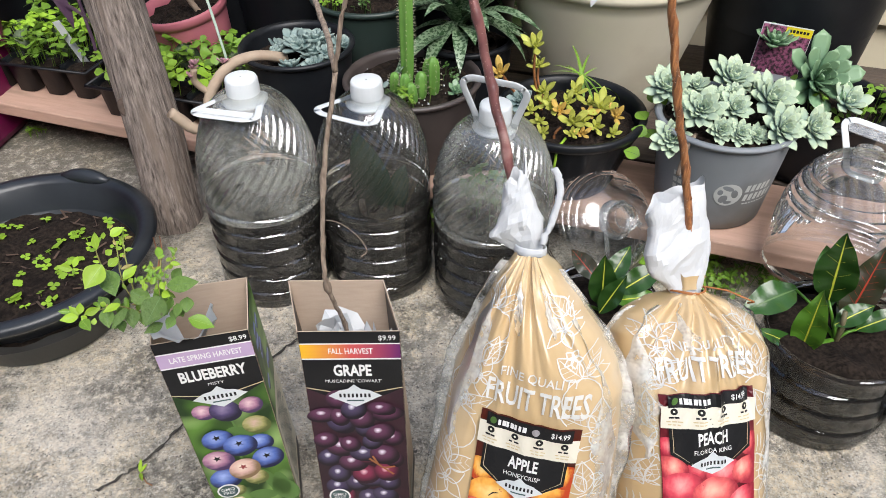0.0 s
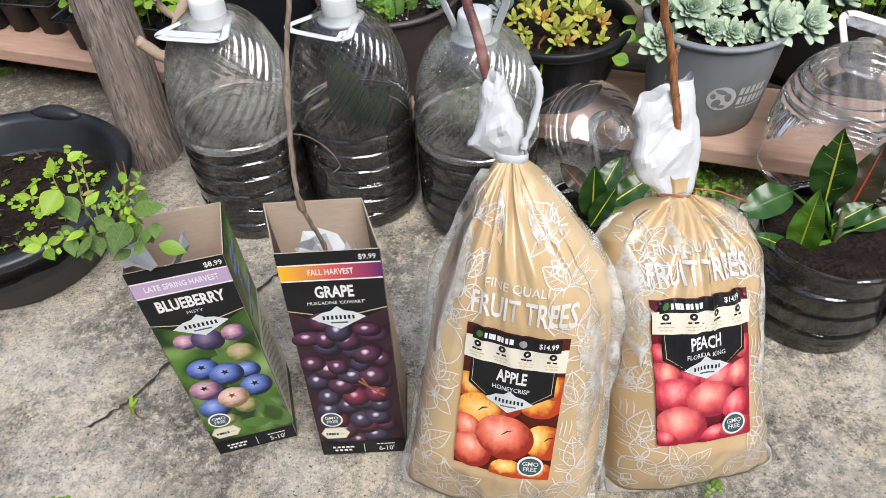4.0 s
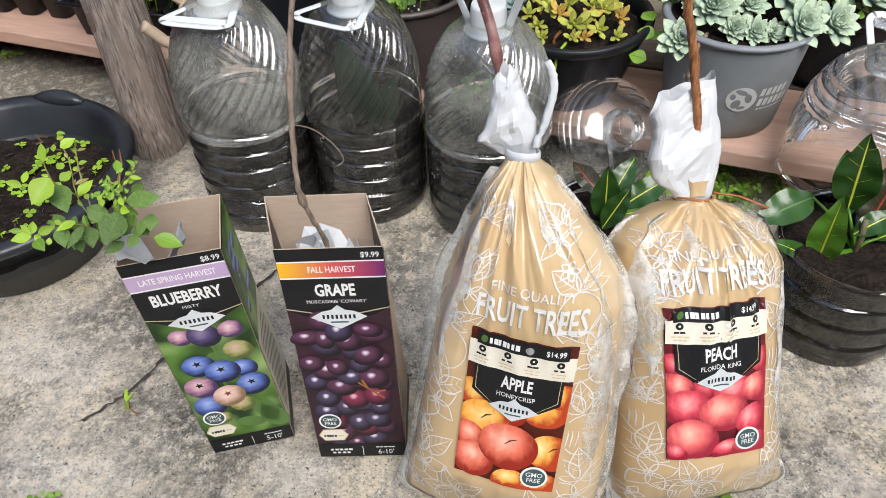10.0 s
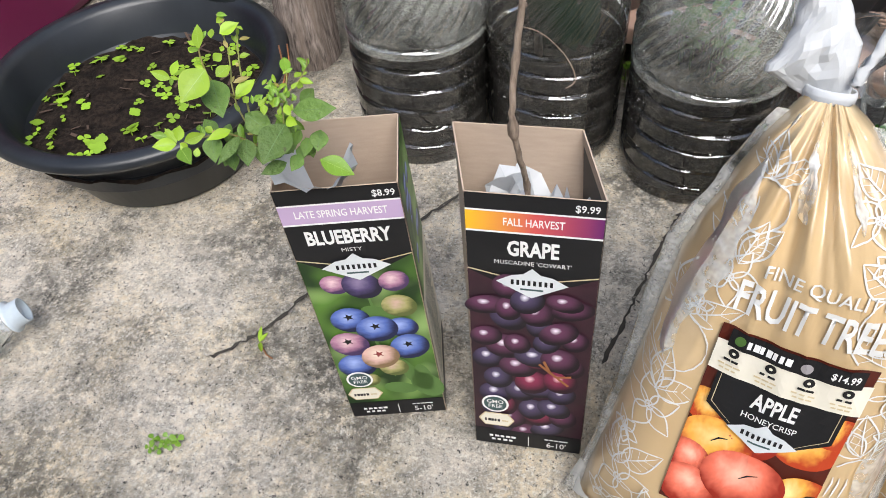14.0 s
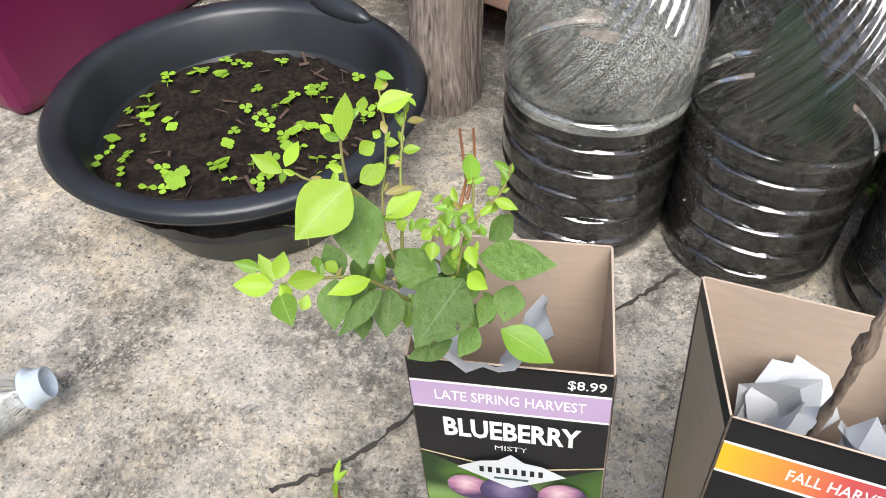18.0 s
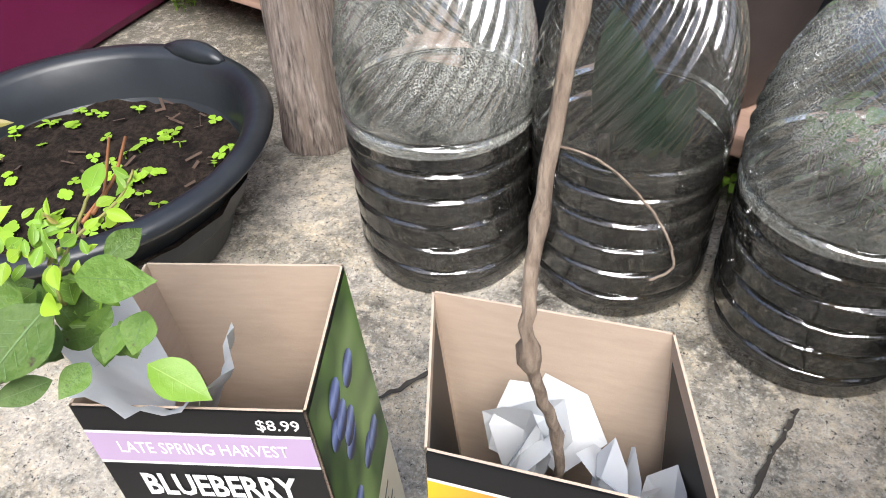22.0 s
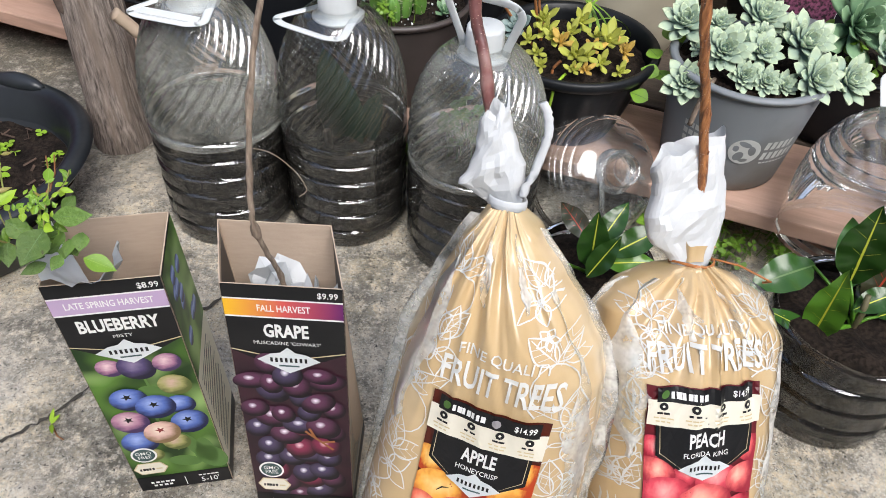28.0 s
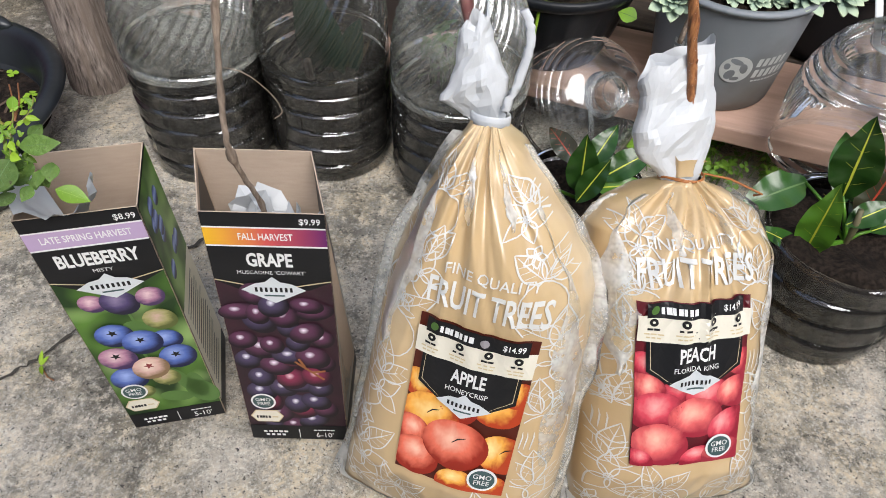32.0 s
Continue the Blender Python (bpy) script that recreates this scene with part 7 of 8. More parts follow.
def cactus(x, y, z, h, r, ribs, seed, parent):
    prof = [(r * 0.75, 0), (r * 0.95, h * 0.15), (r, h * 0.45), (r * 0.98, h * 0.75), (r * 0.8, h * 0.9), (r * 0.45, h * 0.98), (0.0005, h)]
    co = part("column", lathe(prof, ribs * 6, lambda a, q, zz: q * (1 - 0.22 * (0.5 + 0.5 * math.cos(a * ribs)) ** 0.7)), M_CACTUS, parent, "ribbed green cactus column", m=pose(x, y, z, seed % 7 - 3, (seed * 5) % 9 - 4, seed * 20))
    sp = bmesh.new()
    rr = random.Random(seed)
    for k in range(ribs):
        a = (k + 0.5) * 2 * math.pi / ribs
        for j in range(int(h / 0.010)):
            zz = 0.006 + j * 0.010
            q = r * (0.98 if zz < h * .8 else .7)
            p = Vector((q * math.cos(a), q * math.sin(a), zz))
            for _ in range(3):
                d = Vector((math.cos(a) + rr.uniform(-.6, .6), math.sin(a) + rr.uniform(-.6, .6), rr.uniform(-.3, .8))).normalized() * 0.005
                tube([p, p + d], [0.0003, 0.0001], 3, sp, False)
    tagged(part("bristle_coat", sp, M_SPINE, co), kind="stuff")


cac = planted("cactus_cluster", -0.050, 1.235, 0.232, "clustered green columnar cacti among small succulents")
for i, (x, y, h, r) in enumerate(((-.008, .010, .185, .013), (.035, -.030, .065, .011), (.015, -.045, .045, .010), (-.012, -.040, .040, .010), (.002, -.060, .034, .009), (.028, -.008, .050, .010), (-.030, -.020, .034, .009))):
    cactus(x, y, 0, h, r, 6, i + 3, cac)
rosette(cac, pose(-.060, -.045, .012, 10, 0, 0), 0.028, 3, 6, 0.010, 21, M_GHOST, 0.75, 20, "blue-grey rosette")
rosette(cac, pose(-.072, -.025, .010, 0, 0, 40), 0.024, 3, 6, 0.010, 22, M_GHOST, 0.75, 20, "blue-grey rosette")
rosette(cac, pose(.070, -.05, .010, 20, 10, 0), 0.022, 2, 6, .006, 61, M_GREEN_SUC)
tagged(part("clover", clump(16, (.04, .03), .03, .009, 4), M_CLOVER, cac, m=pose(.0, -.075, .002)), kind="stuff")
tagged(part("clover", clump(10, (.03, .03), .02, .008, 5), M_LEAF, cac, m=pose(.05, .02, .002)), kind="stuff")
wh = bmesh.new()
for _ in range(60):
    a, r = rng.uniform(0, 6.28), 0.1 * math.sqrt(rng.random())
    bmesh.ops.create_icosphere(wh, subdivisions=1, radius=rng.uniform(.0008, .002), matrix=pose(r * math.cos(a), r * math.sin(a), 0.002))
tagged(part("perlite", wh, M_PAPER, cac, "white perlite grains"), kind="stuff")

big = planted("green_echeveria", 0.585, 1.190, 0.205, "large green echeveria rosette above a black pot")
rosette(big, pose(0.012, -0.012, 0.050, 50, 4, 0), 0.070, 5, 6, 0.010, 70, M_GREEN_SUC, 0.80, 8, "", 0.42)
rosette(big, pose(-0.03, 0.07, 0.075, 10, 0, 0), 0.042, 3, 7, 0.009, 71, M_GREEN_SUC, 0.78, 14, "", 0.52)
rosette(big, pose(0.05, -0.055, 0.03, 30, 10, 0), 0.040, 3, 7, 0.009, 72, M_BLUE_TIP, 0.7, 14)
tagged(part("clover", clump(46, (.10, .06), .05, .013, 9), M_CLOVER, big, m=pose(.10, -.03, -.005)), kind="stuff")
pot("black_pot", 0.625, 1.185, 0.098, 0.105, 0.085, 0.125, M_BLACK, "black nursery pot under a green echeveria", 0.006, 0.012, 0.02)

# spotted gasteria-like plant
M_SPOT = mat("spotted_leaf", (0.030, 0.075, 0.025), 0.4, (0.21, 0.29, 0.18), 190, 0.07, 0.1, 60, detail=1.0)
gas = planted("spotted_plant", 0.035, 1.350, 0.262, "rosette of dark leaves mottled with silver-green spots")
for i in range(40):
    a = i * 137.5
    l = rng.uniform(0.115, 0.185)
    el = rng.uniform(0, 72)
    part("leaf", leaf_bm(l, rng.uniform(0.024, 0.030), 0.30, 0.85, 0.42, 0.01, 0, 9), [M_SPOT], gas, m=pose(0, 0, 0.01 + .0012 * i, 0, 0, a) @ pose(0, 0.006, 0, el, 0, 0))
pot("black_pot", 0.045, 1.375, 0.096, 0.085, 0.068, 0.165, M_BLACK, "black nursery pot under a spotted plant", 0.006, 0.012, 0.02)


# ---- trays on the shelf ----
def tray(x, y, yaw, nx, seed, label):
    ob = thing("cell_tray", pose(x, y, 0.0985, 0, 0, yaw), label, "seed tray", "black cell trays")
    s = 0.068
    for i in range(nx):
        for j in range(3):
            cx, cy = (i - (nx - 1) / 2) * s, (j - 1) * s
            cell = lathe([(0.020, 0), (0.0225, 0.002), (0.029, 0.064), (0.0325, 0.068), (0.034, 0.0685)], 20, lambda a, r, z: r * min(1 / max(abs(math.cos(a)), abs(math.sin(a))), 1.16))
            part("cell", cell, M_BLACK, ob, m=pose(cx, cy, 0))
            so = lathe([(0.030, 0.058), (0.02, 0.062), (0.01, 0.063), (0.0005, 0.062)], 12)
            part("soil", so, M_SOIL, ob, m=pose(cx, cy, 0))
    w, d = nx * s / 2 + 0.004, 1.5 * s + 0.004
    rim = bmesh.new()
    tube([(-w, -d, 0.067), (w, -d, 0.067), (w, d, 0.067), (-w, d, 0.067), (-w, -d, 0.067)], 0.0035, 8, rim)
    part("rim", rim, M_BLACK, ob)
    return ob


tray(-0.800, 1.580, -16, 4, 1, "black plastic cell tray of small cacti and clover")
tray(-0.510, 1.445, -18, 4, 2, "black plastic cell tray overgrown with clover")
for (x, y, yaw, s, name) in ((-0.80, 1.575, -16, 3, "a"), (-0.51, 1.44, -18, 4, "b")):
    cl = thing("tray_seedlings", pose(x, y, 0.163, 0, 0, yaw), "lime clover and seedlings growing over a cell tray", "plant")
    for k in range(3):
        tagged(part("clover", clump(48, (.13, .032), .065, .021, s * 10 + k), (M_CLOVER, M_LEAF_Y, M_CLOVER)[(k + s) % 3], cl, m=pose(0.01 * k, (k - 1) * .06, 0)), kind="stuff")
    for k in range(5):
        r = 0.018 + 0.004 * (k % 3)
        part("cactus_ball", lathe([(r * .6, 0), (r * .95, r * .4), (r, r * .9), (r * .8, r * 1.5), (r * .4, r * 1.85), (0.0005, r * 1.9)], 48, lambda a, q, z: q * (1 - .1 * (0.5 + 0.5 * math.cos(a * 12)))),
             mat("grey_cactus", (0.06, 0.10, 0.045), 0.7, (0.12, 0.15, 0.09), 120, 0.4), cl, "small round ribbed cactus", m=pose(-.11 + .055 * k, .035 - .06 * (k % 2), 0))
for p in ((-0.73, 1.50, 0.20, 10, -14), (-0.93, 1.49, 0.20, -5, 12)):
    bm = box(-.007, .007, -.0006, .0006, -.05, .055, 0.0004)
    solo("plant_marker", bm, M_PAPER, pose(p[0], p[1], p[2], p[3], p[4], 10), "white plastic plant marker stuck in the tray", "marker", smooth=False)
pu = planted("purple_plant", -0.60, 1.215, 0.40, "drooping dark purple leaves beside the post")
M_PURPLE = mat("purple_leaf", (0.10, 0.055, 0.10), 0.4, (0.14, 0.08, 0.13), 25, 0.6)
for i, (a, e, l) in enumerate(((-40, -35, .10), (-75, -55, .09), (-20, -10, .10), (-110, -45, .08))):
    part("leaf", leaf_bm(l, .030, .2, .4, .45, 0, .03, 8), [M_PURPLE, M_PURPLE], pu, m=pose(0, 0, .03 * i, 0, 0, a - 20) @ pose(0, 0, 0, e, 0, 0))
part("stem", tube(wavy([(-0.09, 0.29, -0.235), (-0.085, 0.27, -0.05), (-0.05, 0.15, 0.10), (0, 0, 0.09)], 7, .001, 2), .0035, 7), M_PURPLE, pu)

# ---- back row ----
hose = mat("pale_green_wire", (0.55, 0.68, 0.58), 0.4)
wl = thing("wire_hoop", pose(0, 0, 0), "thin pale green wire bent into hoops over a tray", "wire")
part("wire", tube(wavy([(-0.545, 1.40, 0.165), (-0.560, 1.385, 0.30), (-0.535, 1.385, 0.400), (-0.485, 1.40, 0.430), (-0.435, 1.42, 0.38), (-0.405, 1.40, 0.24), (-0.40, 1.395, 0.165)], 8, 0, 1), .0026, 7), hose, wl)
part("wire", tube(wavy([(-0.545, 1.41, 0.165), (-0.545, 1.40, 0.31), (-0.56, 1.40, 0.40), (-0.60, 1.41, 0.44), (-0.64, 1.42, 0.40)], 8, 0, 1), .0022, 7), hose, wl)
tw = thing("dry_twig", pose(0, 0, 0), "bare dry twig standing in the pink pot", "twig")
part("stem", tube(wavy([(-0.470, 1.545, 0.225), (-0.505, 1.53, 0.30), (-0.545, 1.50, 0.375), (-0.60, 1.49, 0.42), (-0.66, 1.49, 0.47)], 7, .001, 3), [.006] * 14 + [.004] * 14 + [.003], 7), pale, tw)
tk = planted("cordyline", -0.130, 1.455, 0.275, "burgundy cordyline with a slender ringed trunk in a green pot")
ring = [(0.0058 + (0.0016 if i % 2 else 0), 0.004 * i) for i in range(52)]
part("trunk", lathe([(r, z) for r, z in ring], 12, None), mat("ringed_trunk", (0.05, 0.032, 0.022), 0.8, (0.15, 0.10, 0.065), 60, 0.5, .5, 80, stretch=(1, 1, 6)), tk, "ringed brown trunk", m=pose(-.085, 0, 0, 0, 3, 0))
for i in range(14):
    a = i * 137.5
    l = .20 + .05 * (i % 3)
    part("leaf", leaf_bm(l, .055, .25, .55, .45, .01, .03, 10), [M_CORDY if i % 4 else mat("green_cordyline", (.10, .11, .035), .4, (.12, .05, .03), 25, .6), M_CORDY], tk, m=pose(-.085, 0, .205, 0, 0, a) @ pose(0, .01, 0, 62 - 4 * (i % 9), 0, 0))
def hang_leaf(plant, base, tip, width, material, droop):
    """A broad leaf from base to tip, its face to the front, with a stalk from the plant's stem."""
    o = plant.matrix_basis.translation
    b, d = Vector(base) - o, Vector(tip) - Vector(base)
    part("leaf_stalk", tube([(0, 0, b.z * 0.8), b * 0.7 + Vector((0, 0, b.z * 0.28)), b + d * 0.03], 0.0035, 7), material, plant)
    part("leaf", leaf_bm(d.length * 1.04, width, 0.22, droop, 0.52, 0.02, 0.03, 18, 0, 0.85), [material, material], plant, m=aim(b, d, (-0.25, -0.75, 0.65)))


ck = planted("cordyline", 0.03, 1.62, 0.34, "broad burgundy cordyline leaves hanging over black pots")
for a, e, l, w in ((165, 45, .25, .06), (230, 35, .28, .07), (120, 40, .25, .07), (270, 50, .26, .07), (60, 50, .25, .07), (20, 55, .25, .07), (320, 45, .25, .07)):
    part("leaf", leaf_bm(l, w, .22, .55, .5, .01, .025, 12), [M_CORDY, M_CORDY], ck, m=pose(0, -.02, .16, 0, 0, a) @ pose(0, .02, 0, e, 0, 0))
M_CORDY_G = mat("green_brown_leaf", (.035, .045, .016), .55, (.05, .018, .014), 25, .6, spec=0.3)
for base, tip, w, ma in (((-.017, 1.60, .470), (-.203, 1.50, .339), .078, M_CORDY), ((.068, 1.58, .510), (.137, 1.48, .341), .092, M_CORDY), ((-.056, 1.56, .419), (-.046, 1.52, .323), .036, M_CORDY_G), ((-.002, 1.56, .458), (.017, 1.52, .366), .056, M_CORDY_G)):
    hang_leaf(ck, base, tip, w, ma, 0.30)
part("stem", tube([(0, 0, -.03), (0, -.01, .1), (0, -.02, .2)], .012, 9), M_CORDY, ck)
rb = planted("rubber_plant", 0.672, 1.44, 0.325, "dark glossy rubber plant leaves in a black pot")
part("stem", tube([(0, 0, -.01), (-.01, -.01, .2), (0, 0, .40)], .008, 8), M_BARK_G, rb)
for base, tip, w, dr in (((.632, 1.40, .314), (.511, 1.36, .516), .085, .1), ((.632, 1.40, .348), (.640, 1.37, .510), .105, .1), ((.610, 1.38, .386), (.622, 1.30, .287), .076, .25), ((.622, 1.36, .416), (.650, 1.31, .340), .070, .25), ((.690, 1.42, .36), (.78, 1.36, .46), .10, .2), ((.680, 1.46, .50), (.62, 1.42, .66), .10, .2)):
    hang_leaf(rb, base, tip, w, M_DARKLEAF, dr)
sg = planted("spider_plant", -0.60, 1.80, 0.32, "hanging striped blades of a spider plant at the back")
M_BLADE = mat("striped_blade", (.16, .26, .05), .45, (.42, .46, .22), 90, .3, stretch=(12, .3, 1))
for i in range(60):
    part("blade", leaf_bm(rng.uniform(.2, .36), .011, .4, rng.uniform(1.0, 1.7), .3, 0, 0, 12), [M_BLADE], sg, m=pose(rng.uniform(-.28, .32), rng.uniform(-.1, .05), rng.uniform(.08, .30), 0, 0, rng.uniform(100, 260)) @ pose(0, .01, 0, rng.uniform(15, 75), 0, 0))
for x, y in ((-0.72, 1.76), (-0.49, 1.76), (-0.95, 1.82)):
    pot("black_pot", x, y, 0.0, 0.12, 0.095, 0.33, M_BLACK, "black nursery pot in the shade at the back", .006, .015, .02)
dl = thing("dry_leaf", pose(-0.445, 1.50, 0.43), "curled dry tan leaf hanging down", "leaf")
part("blade", leaf_bm(.13, .022, .5, .4, .5, .08, 0, 10), [mat("dry_leaf", (.50, .36, .22), .7, (.38, .25, .14), 40, .6)], dl, m=pose(0, 0, .05, 0, 0, 190) @ pose(0, 0, 0, -70, 0, 0))
cr = planted("cream_planter_weeds", 0.311, 1.42, 0.366, "small clover weeds on the soil of the cream planter")
tagged(part("clover", clump(14, (.10, .05), .03, .012, 40), M_LEAF, cr, m=pose(.03, -.04, 0)), kind="stuff")
crumbs = bmesh.new()
rng = random.Random(45)
for _ in range(900):
    a, r = rng.uniform(0, 6.283), 0.175 * math.sqrt(rng.random())
    q = pose(r * math.cos(a), r * math.sin(a) + .015, .012 + .006 * rng.random(), rng.uniform(0, 360), rng.uniform(0, 360), 0)
    k = rng.choice((.0018, .003, .0045, .007))
    vs = [crumbs.verts.new(q @ (Vector(p) * k * rng.uniform(.6, 1.2))) for p in ((1, 0, 0), (-1, .1, 0), (0, 1, .1), (0, -1, 0), (.1, 0, .8), (0, 0, -.8))]
    for f in ((0, 2, 4), (2, 1, 4), (1, 3, 4), (3, 0, 4), (2, 0, 5), (1, 2, 5), (3, 1, 5), (0, 3, 5)):
        crumbs.faces.new([vs[i] for i in f])
tagged(part("soil_crumb", crumbs, M_SOIL, cr, "loose dark soil crumbs", False), kind="stuff")
for px, py, pz, k in ((.198, .03, .070, .019), (.172, .035, .078, .016), (.150, .03, .058, .014), (.186, .02, .050, .015), (.160, .01, .040, .012), (.205, .045, .092, .016)):
    part("clover_stalk", tube(wavy([(.150 + .1 * (px - .17), .02, .0), (px - .004, py - .004, pz * .6), (px, py, pz)], 5, .0006, 3), .0012, 5), M_CLOVER, cr)
    for q in range(3):
        part("clover_leaf", leaf_bm(k, k * .95, .15, .2, .62, 0, 0, 6), [M_CLOVER], cr, m=pose(px, py, pz, 42, 8, 0) @ pose(0, 0, 0, 5, 0, 120 * q + px * 900))
part("trunk", tube([(.02, .0, -.02), (.03, .01, .2), (.05, .02, .5)], .014, 10), M_WOOD_POST, cr, "thin grey trunk")
gp = planted("pot_weeds", -0.20, 1.44, 0.285, "small clover weeds at the edge of a green pot")
tagged(part("clover", clump(12, (.025, .02), .035, .011, 42), M_CLOVER, gp), kind="stuff")
tagged(part("clover", clump(6, (.02, .02), .02, .010, 43), M_LEAF, gp, m=pose(.06, -.02, 0)), kind="stuff")


def back_shrub(x, y, h, seed, m):
    sh = planted("shrub", x, y, 0.0, "dense dark green shrub behind the pots")
    rg = random.Random(seed)
    me = [mesh_of("leaf", leaf_bm(l, l * .4, .2, .5, .45, .01, 0, 6), [m]) for l in (.10, .13, .16)]
    part("stem", tube([(0, 0, 0), (.01, 0, h * .5), (0, .01, h)], .012, 8), M_BARK_G, sh)
    for i in range(90):
        z = h * (.12 + .88 * rg.random())
        part("leaf", rg.choice(me), None, sh, m=pose(rg.uniform(-.05, .05), rg.uniform(-.04, .04), z, 0, 0, rg.uniform(0, 360)) @ pose(0, .02, 0, rg.uniform(-35, 50), 0, 0))


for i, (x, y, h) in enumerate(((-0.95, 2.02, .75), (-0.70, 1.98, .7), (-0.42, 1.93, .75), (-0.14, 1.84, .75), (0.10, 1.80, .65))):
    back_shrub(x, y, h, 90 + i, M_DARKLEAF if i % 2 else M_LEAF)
pot("black_pot", -0.14, 1.82, 0.0, 0.13, 0.10, 0.34, M_BLACK, "large black nursery pot at the back", .008, .03, .05)


# ---- printed marks and labels on pots ----
def pot_mark():
    rt, rb, h = 0.100, 0.082, 0.160

    def on(u, v, lift):
        a = radians(-90) + u / 0.092
        r = rb + (rt - rb) * v / (h - 0.010) * 0.97 + 0.0006 + lift
        return Vector((r * math.cos(a), r * math.sin(a), v))
    lay = printer(P_GREY, on)
    pale_ink = mat("worn_white_print", (0.55, 0.57, 0.55), 0.6, (0.40, 0.41, 0.40), 60, 0.6)
    lay("globe_mark", oval(-0.008, 0.074, 0.0205, 0.0205, 0, 32), pale_ink, 1, "worn pale globe mark")
    for i, (u, v, a, b, r) in enumerate(((-0.010, 0.086, .009, .004, -20), (0.001, 0.076, .005, .008, 15), (-0.014, 0.066, .006, .008, -30), (-0.020, 0.078, .004, .005, 0), (-.006, .060, .006, .003, 10))):
        lay("globe_land", oval(u, v, a, b, r, 14), M_GREY, 2)
    for row, (v, k, hh) in enumerate(((0.084, 5, 0.0125), (0.067, 6, 0.0125))):
        for i in range(k):
            u = 0.016 + i * 0.0088
            lay("mark_bar", poly([(u, v - hh / 2), (u + 0.0060, v - hh / 2), (u + 0.0077, v + hh / 2), (u + 0.0017, v + hh / 2)]), pale_ink, 1)
    for i in range(9):
        lay("mark_bar", rect(0.018 + i * .0055, 0.022 + i * .0055, 0.054, 0.0565), pale_ink, 1)
    for row, v in enumerate((0.086, 0.074, 0.062)):
        for i in range(3):
            lay("mark_bar", rect(-0.094 + i * .0085, -0.0875 + i * .0085, v, v + .008), pale_ink, 1)


pot_mark()
pl = thing("plant_label", aim((0.566, 1.258, 0.252), (0.12, 0.10, 0.95), (-0.25, -0.95, 0.2)), "glossy plant label with pink flower photo and yellow tab", "label")
flower = mat("flower_photo", (0.035, 0.02, 0.025), .35, (0.34, 0.11, 0.20), 170, .2, detail=2)
part("card", box(-.040, .040, -.060, .060, -.0008, .0008, .0004), M_PAPER, pl, smooth=False)
part("photo", rect(-.039, .039, -.022, .058), flower, pl, "pink flower photograph", m=pose(0, 0, .0011))
part("tab", rect(-.002, .0395, .045, .0585), mat("yellow_print", (.70, .58, .02), .4), pl, "yellow tab", m=pose(0, 0, .0014))
for i in range(6):
    part("tab_bar", rect(.003 + i * .0055, .0070 + i * .0055, .050, .0545), M_INK, pl, m=pose(0, 0, .0017))
for i in range(12):
    part("barcode_bar", rect(-.010 + i * .003, -.0085 + i * .003, -.050, -.034), M_INK, pl, m=pose(0, 0, .0012))


# ---- small things on the ground ----
def weed(x, y, n, sp, h, s, seed, m, label):
    w = thing("weed", pose(x, y, 0.002), label, "weed")
    tagged(part("clover", clump(n, sp, h, s, seed), m, w), kind="stuff")


weed(0.445, 0.975, 70, (.085, .045), .035, .012, 80, M_CLOVER, "patch of lime clover under the plank shelf")
weed(0.385, 1.000, 40, (.07, .03), .03, .012, 81, M_CLOVER, "patch of lime clover under the plank shelf")
weed(0.01, 1.14, 24, (.05, .03), .05, .013, 82, M_CLOVER, "lime clover between the bottles")
weed(0.285, 0.490, 12, (.010, .016), .012, .006, 83, M_CLOVER, "tiny weed in the concrete by the bag")
weed(-0.448, 0.515, 8, (.014, .008), .010, .007, 84, M_CLOVER, "tiny weed on the concrete")
weed(-0.87, 1.49, 10, (.02, .02), .02, .008, 85, M_CLOVER, "tiny weed under the plank shelf")
weed(0.08, 1.10, 14, (.03, .02), .04, .011, 86, M_LEAF, "weed at the foot of the bottles")
sp = thing("fallen_sprig", pose(-0.392, 0.643, 0.004), "small fallen yellow-green sprig on the concrete", "sprig")
for a, l in ((100, .020), (60, .014), (-60, .018)):
    part("leaf", leaf_bm(l, .005, .3, .2, .4, 0, 0, 5), [M_YOUNG], sp, m=pose(0, 0, .002, 0, 0, a - 90) @ pose(0, 0, 0, 20, 0, 0))
part("stem", tube([(0, 0, 0.001), (.012, -.014, .001), (.020, -.018, .001)], .0008, 5), M_STEM, sp)
dead = thing("dry_leaf", pose(0.389, 0.455, 0.006), "curled brown dry leaf on the concrete", "leaf")
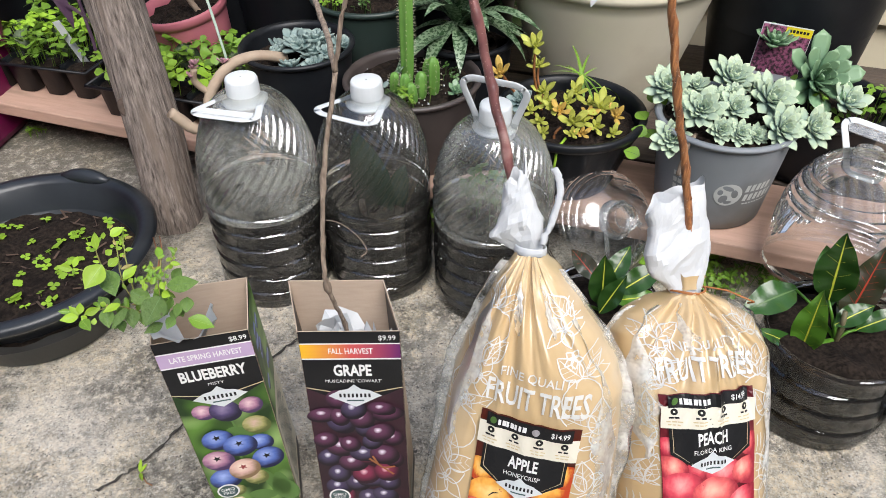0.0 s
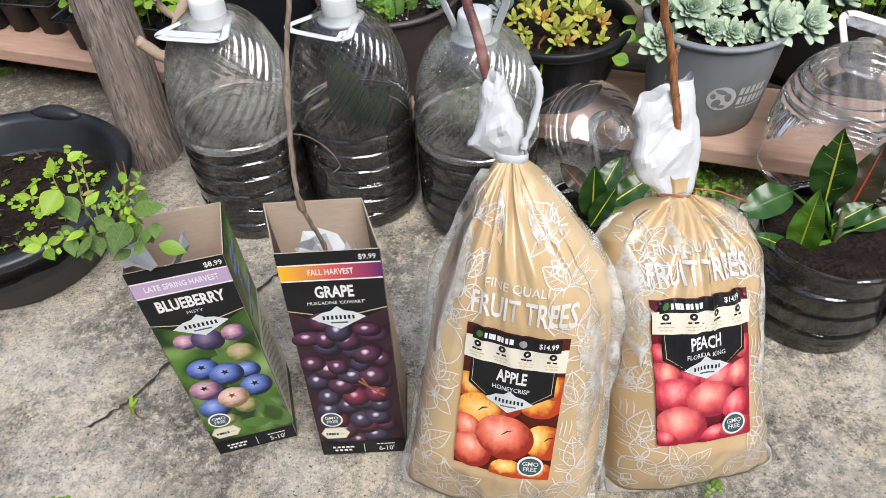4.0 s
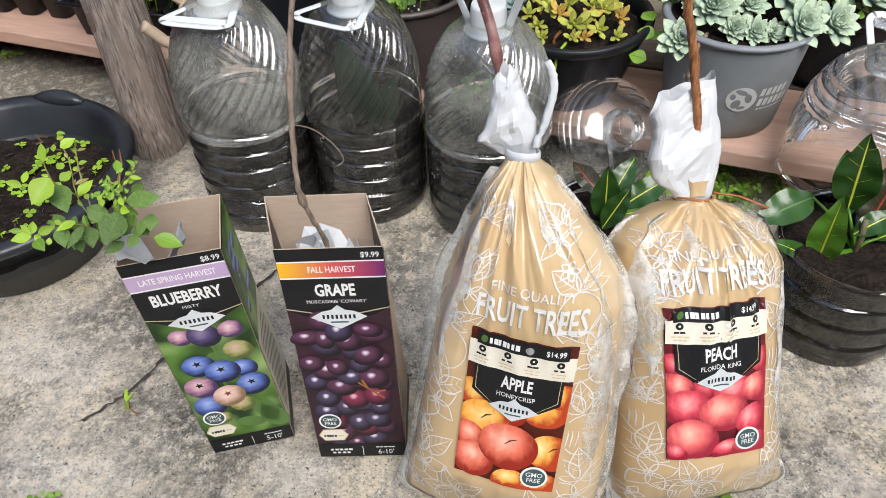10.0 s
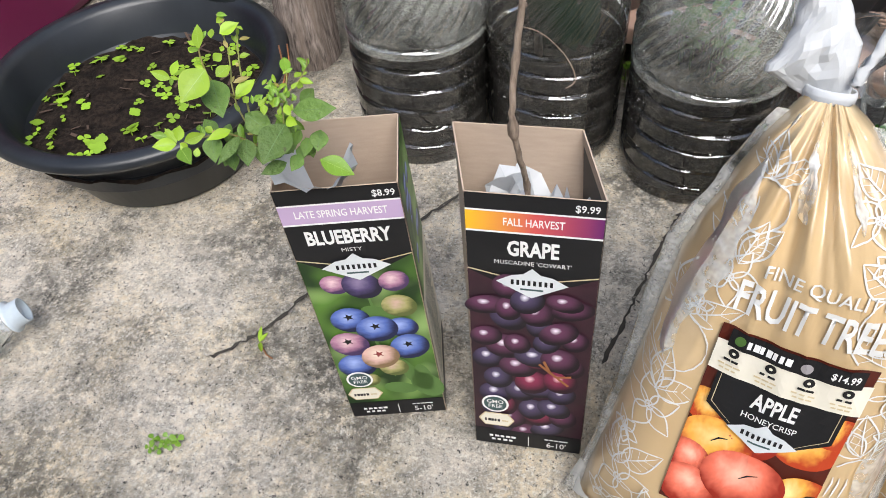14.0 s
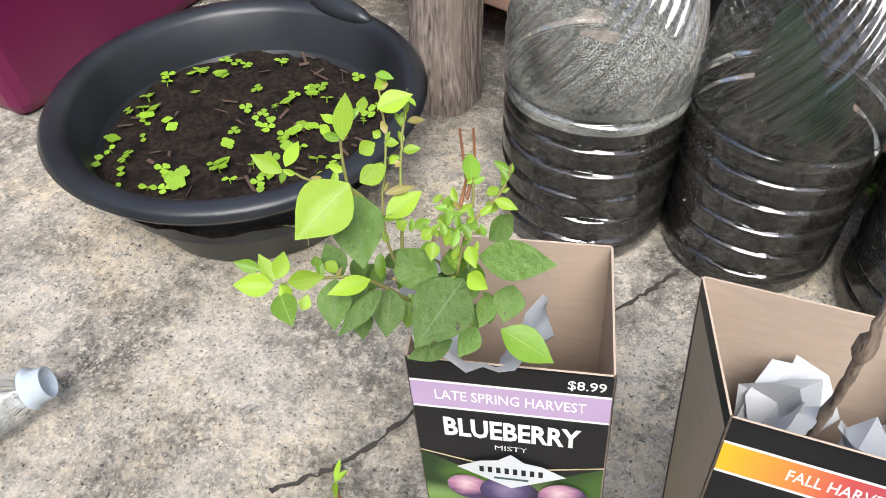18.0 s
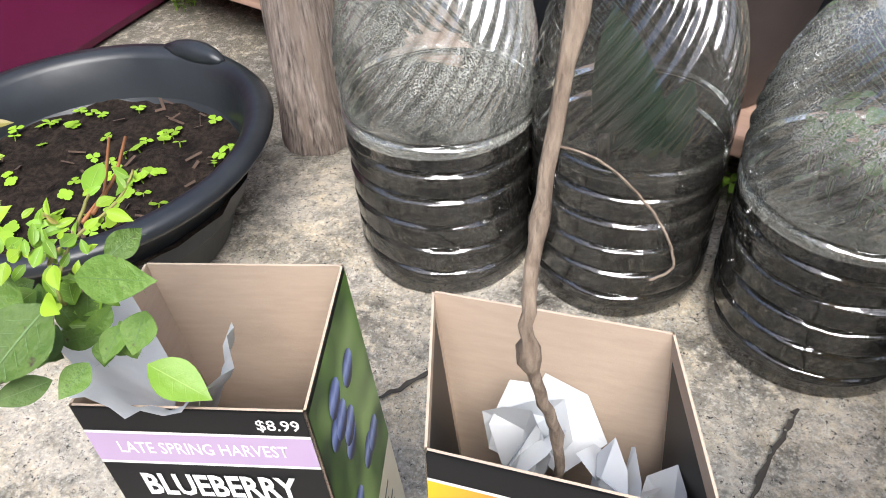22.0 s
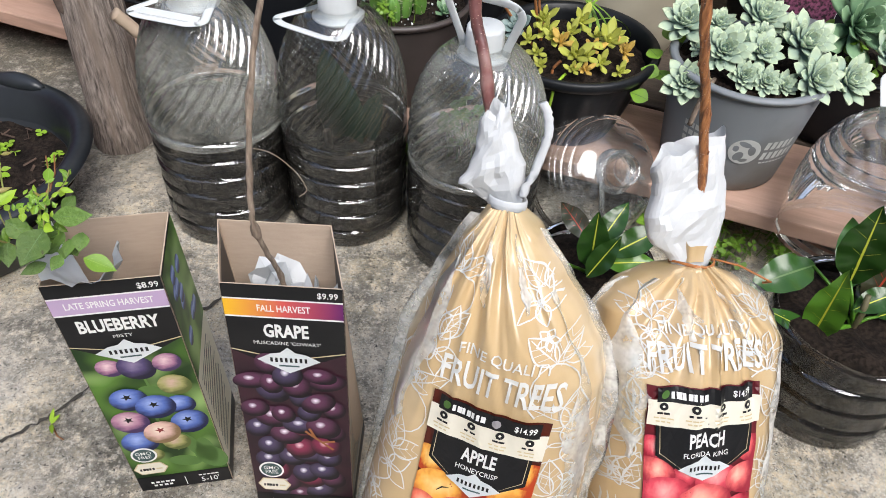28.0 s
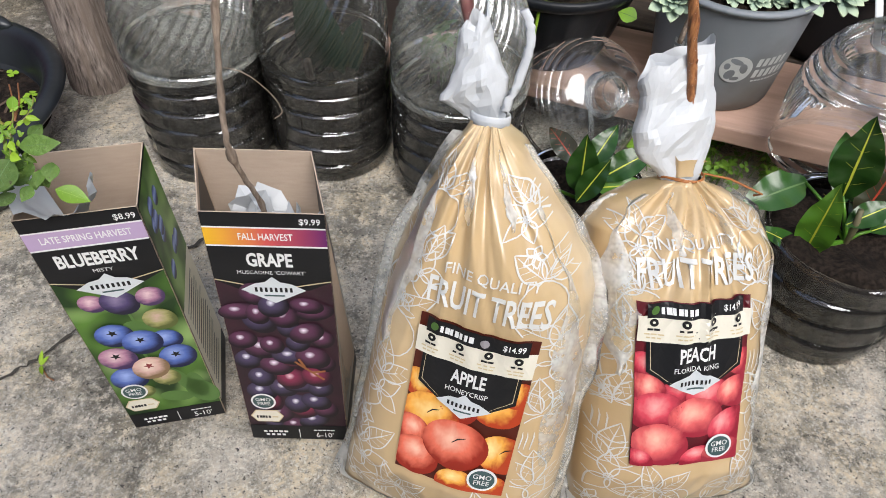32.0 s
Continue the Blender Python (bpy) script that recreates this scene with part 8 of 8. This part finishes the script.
part("blade", leaf_bm(.028, .014, .6, .6, .5, .08, 0, 8), [mat("brown_leaf", (.16, .08, .04), .8, (.26, .15, .08), 40, .6)], dead, m=pose(0, 0, .003, 0, 0, 70))


def small_bottle():
    ob = thing("clear_bottle", aim((-0.660, 0.628, 0.037), (-0.2, -0.1, 1), (0.80, 0.58, -0.05)), "small clear plastic bottle lying on the concrete", "bottle")
    prof = [(0.034, -.20), (0.036, -.19), (0.036, -.10), (0.034, -.095), (0.036, -.09), (0.035, -.06), (0.026, -.03), (0.016, -.012), (0.0145, -.006)]
    part("body", lathe(prof, 40), clear("thin_bottle_plastic", haze=.4, haze_col=(.75, .80, .84), haze_scale=60, ior=1.35), ob)
    part("neck_ring", lathe([(0.0145, -.008), (0.019, -.007), (0.019, -.004), (0.015, -.003), (.0145, .010), (.0125, .010), (.0118, .004), (.006, .003), (.0005, .003)], 32), mat("neck_cloudy", (.50, .58, .64), .3, (.62, .70, .76), 90, .5), ob)
    bd = lathe([(0.0363, -.175), (0.0363, -.115)], 40)
    part("label_film", bd, clear("label_film", haze=.25, haze_col=(.6, .6, .62)), ob, "torn cloudy label film")


small_bottle()

# grit and crumbs on the slab
gr = bmesh.new()
rng = random.Random(77)
for _ in range(900):
    x, y = rng.uniform(-0.9, 0.9), rng.uniform(0.1, 1.15)
    s = rng.choice((0.0008, 0.0011, 0.0016, 0.0022))
    q = pose(x, y, 0.0035, rng.uniform(0, 90), rng.uniform(0, 90), rng.uniform(0, 360))
    vs = [gr.verts.new(q @ (Vector(p) * s * rng.uniform(.7, 1.2))) for p in ((1, 0, 0), (-.5, .87, 0), (-.5, -.87, 0), (0, 0, 1.1))]
    for f in ((0, 1, 3), (1, 2, 3), (2, 0, 3), (0, 2, 1)):
        gr.faces.new([vs[i] for i in f])
ob = new("grit", mesh_of("grit", gr, mat("grit", (.16, .14, .11), .9, (.45, .42, .36), 300, .4), False))
tagged(ob, "loose grit and crumbs scattered on the concrete", "grit", "", "stuff")
